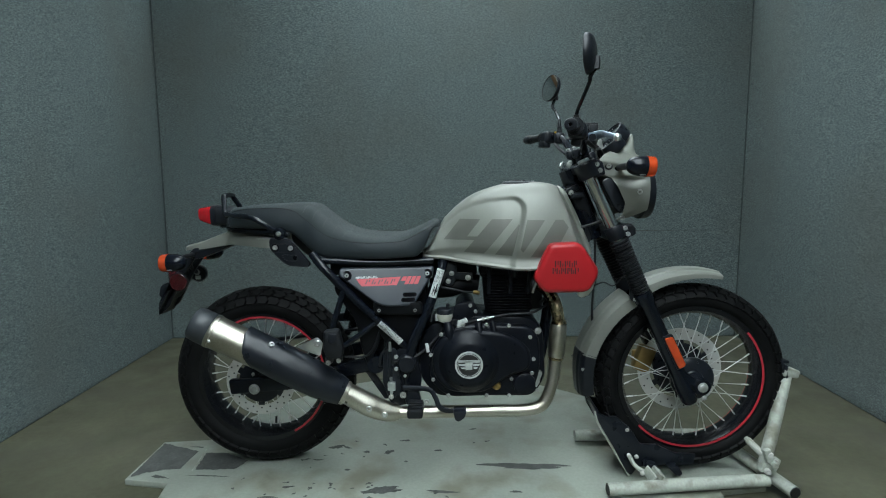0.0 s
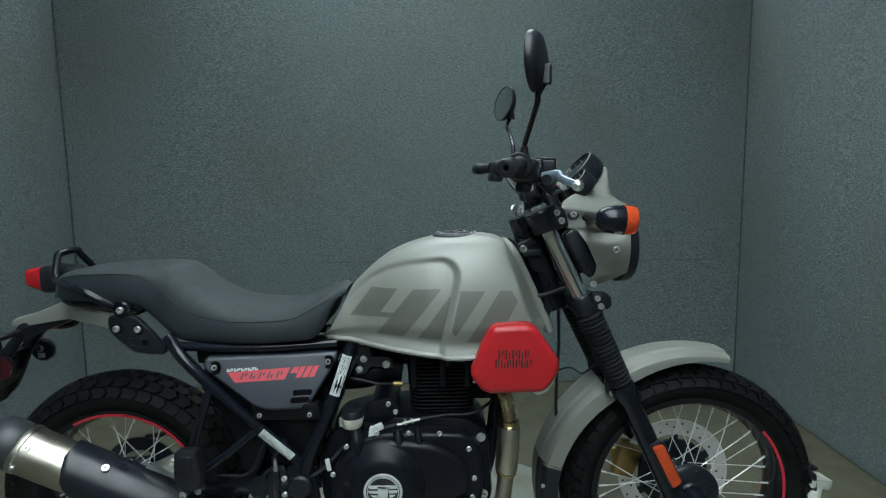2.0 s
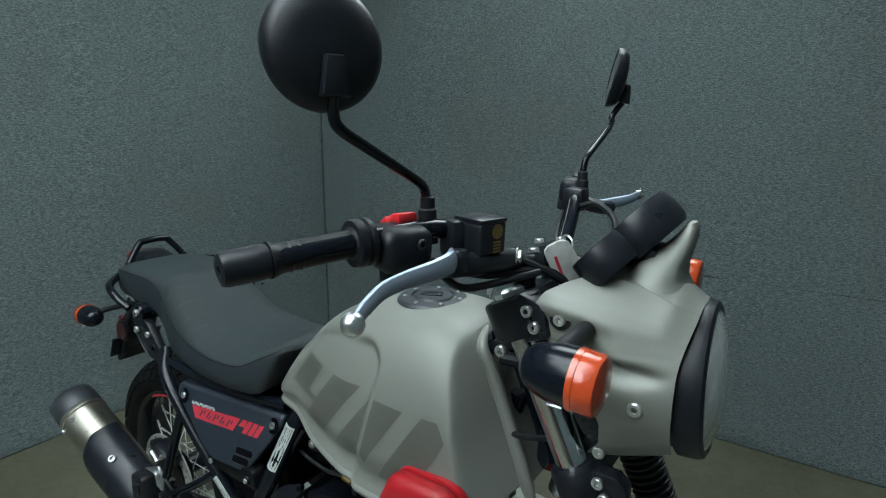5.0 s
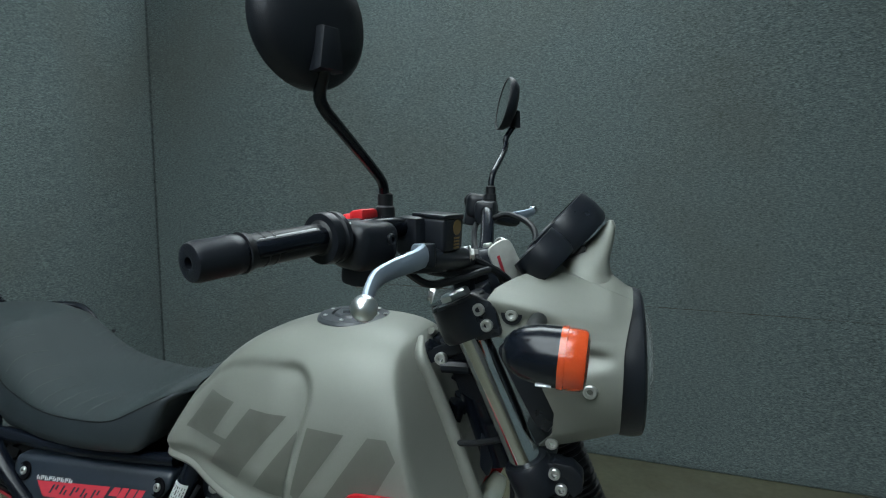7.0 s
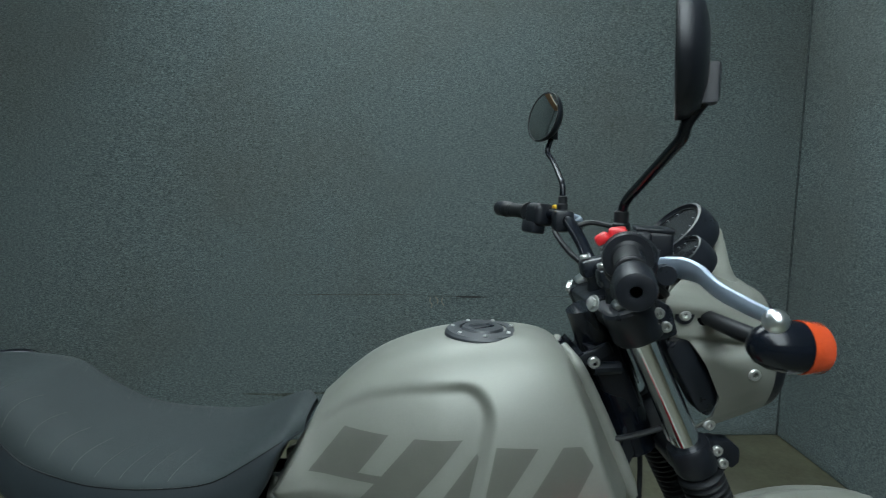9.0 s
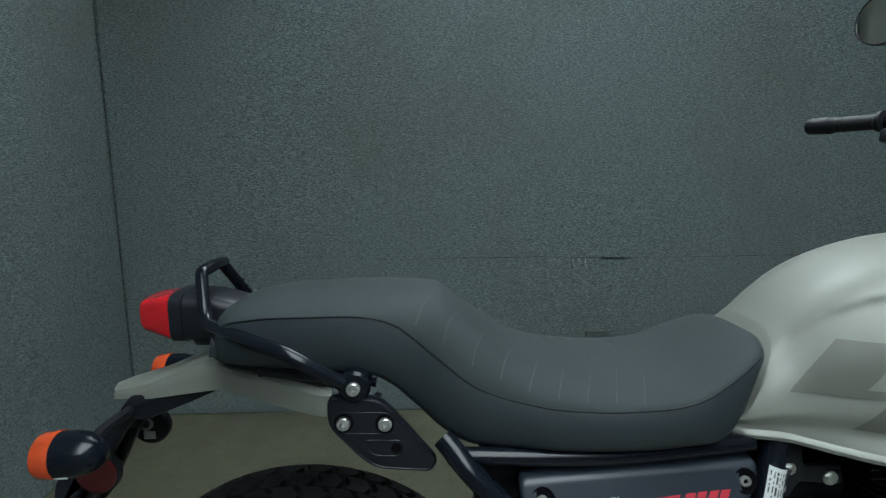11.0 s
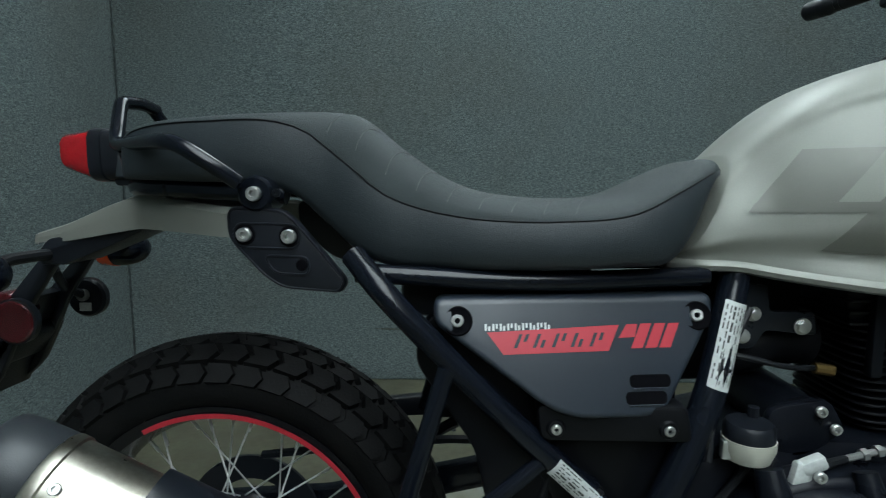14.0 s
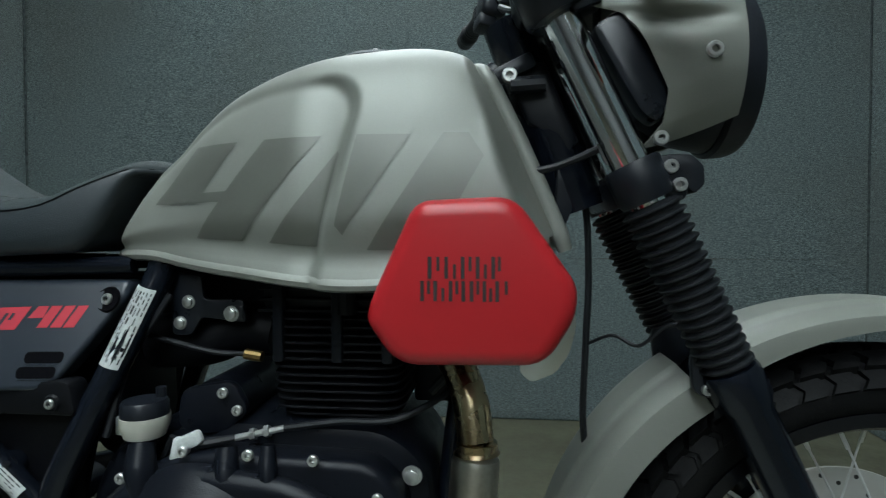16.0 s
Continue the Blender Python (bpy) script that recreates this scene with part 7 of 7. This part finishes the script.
# -- red side covers --
for s in (-1, 1):
    rb = new("tank_side_cover")
    rb.parent = bike
    rb["label"] = "red six-sided tank side cover with black print bars"
    ol = rounded([(0.954, 0.822), (1.046, 0.826), (1.104, 0.742), (1.101, 0.714), (1.074, 0.670), (0.936, 0.668), (0.906, 0.711), (0.914, 0.735)], [0.016, 0.020, 0.018, 0.015, 0.022, 0.022, 0.018, 0.02], 5)
    bm = prism([(q.x, q.y) for q in ol], s * 0.160, s * 0.196, 0.016, 5)
    part("cover", bm, REDBOX, rb)
    part("back_rim", prism([(lerp(1.005, q.x, 0.99), lerp(0.75, q.y, 0.99)) for q in ol], s * 0.150, s * 0.162, 0.003), REDBOX, rb)
    part("bracket", tube([(0.99, s * 0.14, 0.75), (0.99, s * 0.10, 0.77), (1.02, s * 0.06, 0.82)], 0.010, 10, 3), BLACK, rb)
    part("silver_plate", prism(rounded([(1.088, 0.722), (1.109, 0.712), (1.108, 0.694), (1.102, 0.671), (1.088, 0.651), (1.064, 0.641), (1.052, 0.652), (1.058, 0.680)], 0.006), s * 0.128, s * 0.134, 0.001), ALU, rb, "bare metal backing plate")
    # two rows of plain slim bars, two to each mark
    for x0, widths, zl, zh in ((0.9675, (0.0150, 0.0150, 0.0135, 0.0140, 0.0110), 0.7505, 0.7705), (0.9605, (0.0120, 0.0140, 0.0115, 0.0075, 0.0115, 0.0115, 0.0160), 0.7300, 0.7485)):
        xs = x0
        for k, wd in enumerate(widths):
            zm = lerp(zl, zh, 0.35)
            part("print_bar", prism([(xs, zl), (xs + 0.0034, zl), (xs + 0.0034, zh), (xs, zh)], s * 0.1958, s * 0.1968, 0), INKHOLE, rb)
            if wd > 0.008:
                lo, hi = (zl, lerp(zl, zh, 0.66)) if k % 2 else (zm, zh)
                part("print_bar", prism([(xs + wd * 0.52, lo), (xs + wd * 0.52 + 0.0028, lo), (xs + wd * 0.52 + 0.0028, hi), (xs + wd * 0.52, hi)], s * 0.1958, s * 0.1968, 0), INKHOLE, rb)
            xs += wd
# horn and cables ahead of the engine
for pts, r in (([(1.11, 0.0, 0.93), (1.136, 0.0, 0.84), (1.142, 0.0, 0.74), (1.139, 0.0, 0.66), (1.136, 0.0, 0.56), (1.145, 0.01, 0.50), (1.165, 0.012, 0.45)], 0.0042), ([(1.139, 0.0, 0.655), (1.165, -0.03, 0.672), (1.19, -0.05, 0.664), (1.215, -0.07, 0.690), (1.24, -0.08, 0.688)], 0.0022),
               ([(1.06, 0.16, 1.155), (1.10, 0.15, 1.165), (1.15, 0.09, 1.14), (1.14, 0.03, 1.06)], 0.005), ([(1.05, -0.20, 1.13), (1.08, -0.16, 1.115), (1.12, -0.08, 1.11), (1.14, -0.02, 1.07)], 0.005),
               ([(1.085, -0.12, 1.13), (1.11, -0.10, 1.12), (1.14, -0.06, 1.09), (1.15, 0.0, 1.04)], 0.005), ([(1.04, 0.215, 1.155), (1.035, 0.17, 1.142), (1.050, 0.11, 1.112), (1.085, 0.05, 1.085)], 0.005),
               ([(1.05, -0.05, 0.76), (1.02, -0.06, 0.72), (1.00, -0.05, 0.66), (0.95, -0.03, 0.60)], 0.006), ([(1.05, -0.215, 1.128), (1.075, -0.205, 1.110), (1.09, -0.16, 1.106), (1.12, -0.10, 1.112)], 0.0045)):
    part("cable", tube(pts, r, 8, 6), RUBBER, bike)
part("cable_holder", block((1.147, -0.078, 0.879), (0.010, 0.008, 0.028), 0.003, pose(0, 0, 0, 0, -24, 0)), ALU, fork)
part("head_bracket", merge(block((1.045, -0.040, 0.982), (0.060, 0.010, 0.020), 0.004, pose(0, 0, 0, 0, -25, 0)), tube([(1.045, -0.045, 0.963), (1.085, -0.045, 0.965)], 0.010, 10, 1)), BLACK, frame_ob)
part("head_cover", prism([(1.035, 0.995), (1.085, 0.995), (1.125, 0.900), (1.112, 0.885), (1.098, 0.905), (1.066, 0.922)], -0.034, 0.034, 0.006), MATTE, frame_ob, "black cover round the steering head")
bolt(1.044, -0.046, 0.974, 0.009, False, frame_ob)
for s in (-1, 1):
    part("head_gusset", prism(rounded([(1.100, 0.900), (1.118, 0.895), (1.130, 0.850), (1.110, 0.800), (1.098, 0.815)], 0.006), s * 0.022, s * 0.032, 0.003), BLACK, frame_ob, "black head gusset")
for pts, r in (([(1.060, -0.060, 0.862), (1.085, -0.064, 0.864), (1.112, -0.068, 0.872), (1.140, -0.074, 0.884)], 0.0045), ([(1.050, -0.010, 0.935), (1.070, -0.020, 0.930), (1.088, -0.022, 0.926), (1.099, -0.020, 0.900), (1.104, -0.012, 0.880)], 0.003)):
    part("cable", tube(pts, r, 8, 6), RUBBER, bike)
part("front_brake_caliper", merge(block((1.345, 0.075, 0.375), (0.060, 0.045, 0.095), 0.010, pose(0, 0, 0, 0, 20, 0)), block((1.330, 0.095, 0.37), (0.04, 0.02, 0.06), 0.006)), BRASS, fork, "gold front brake caliper")
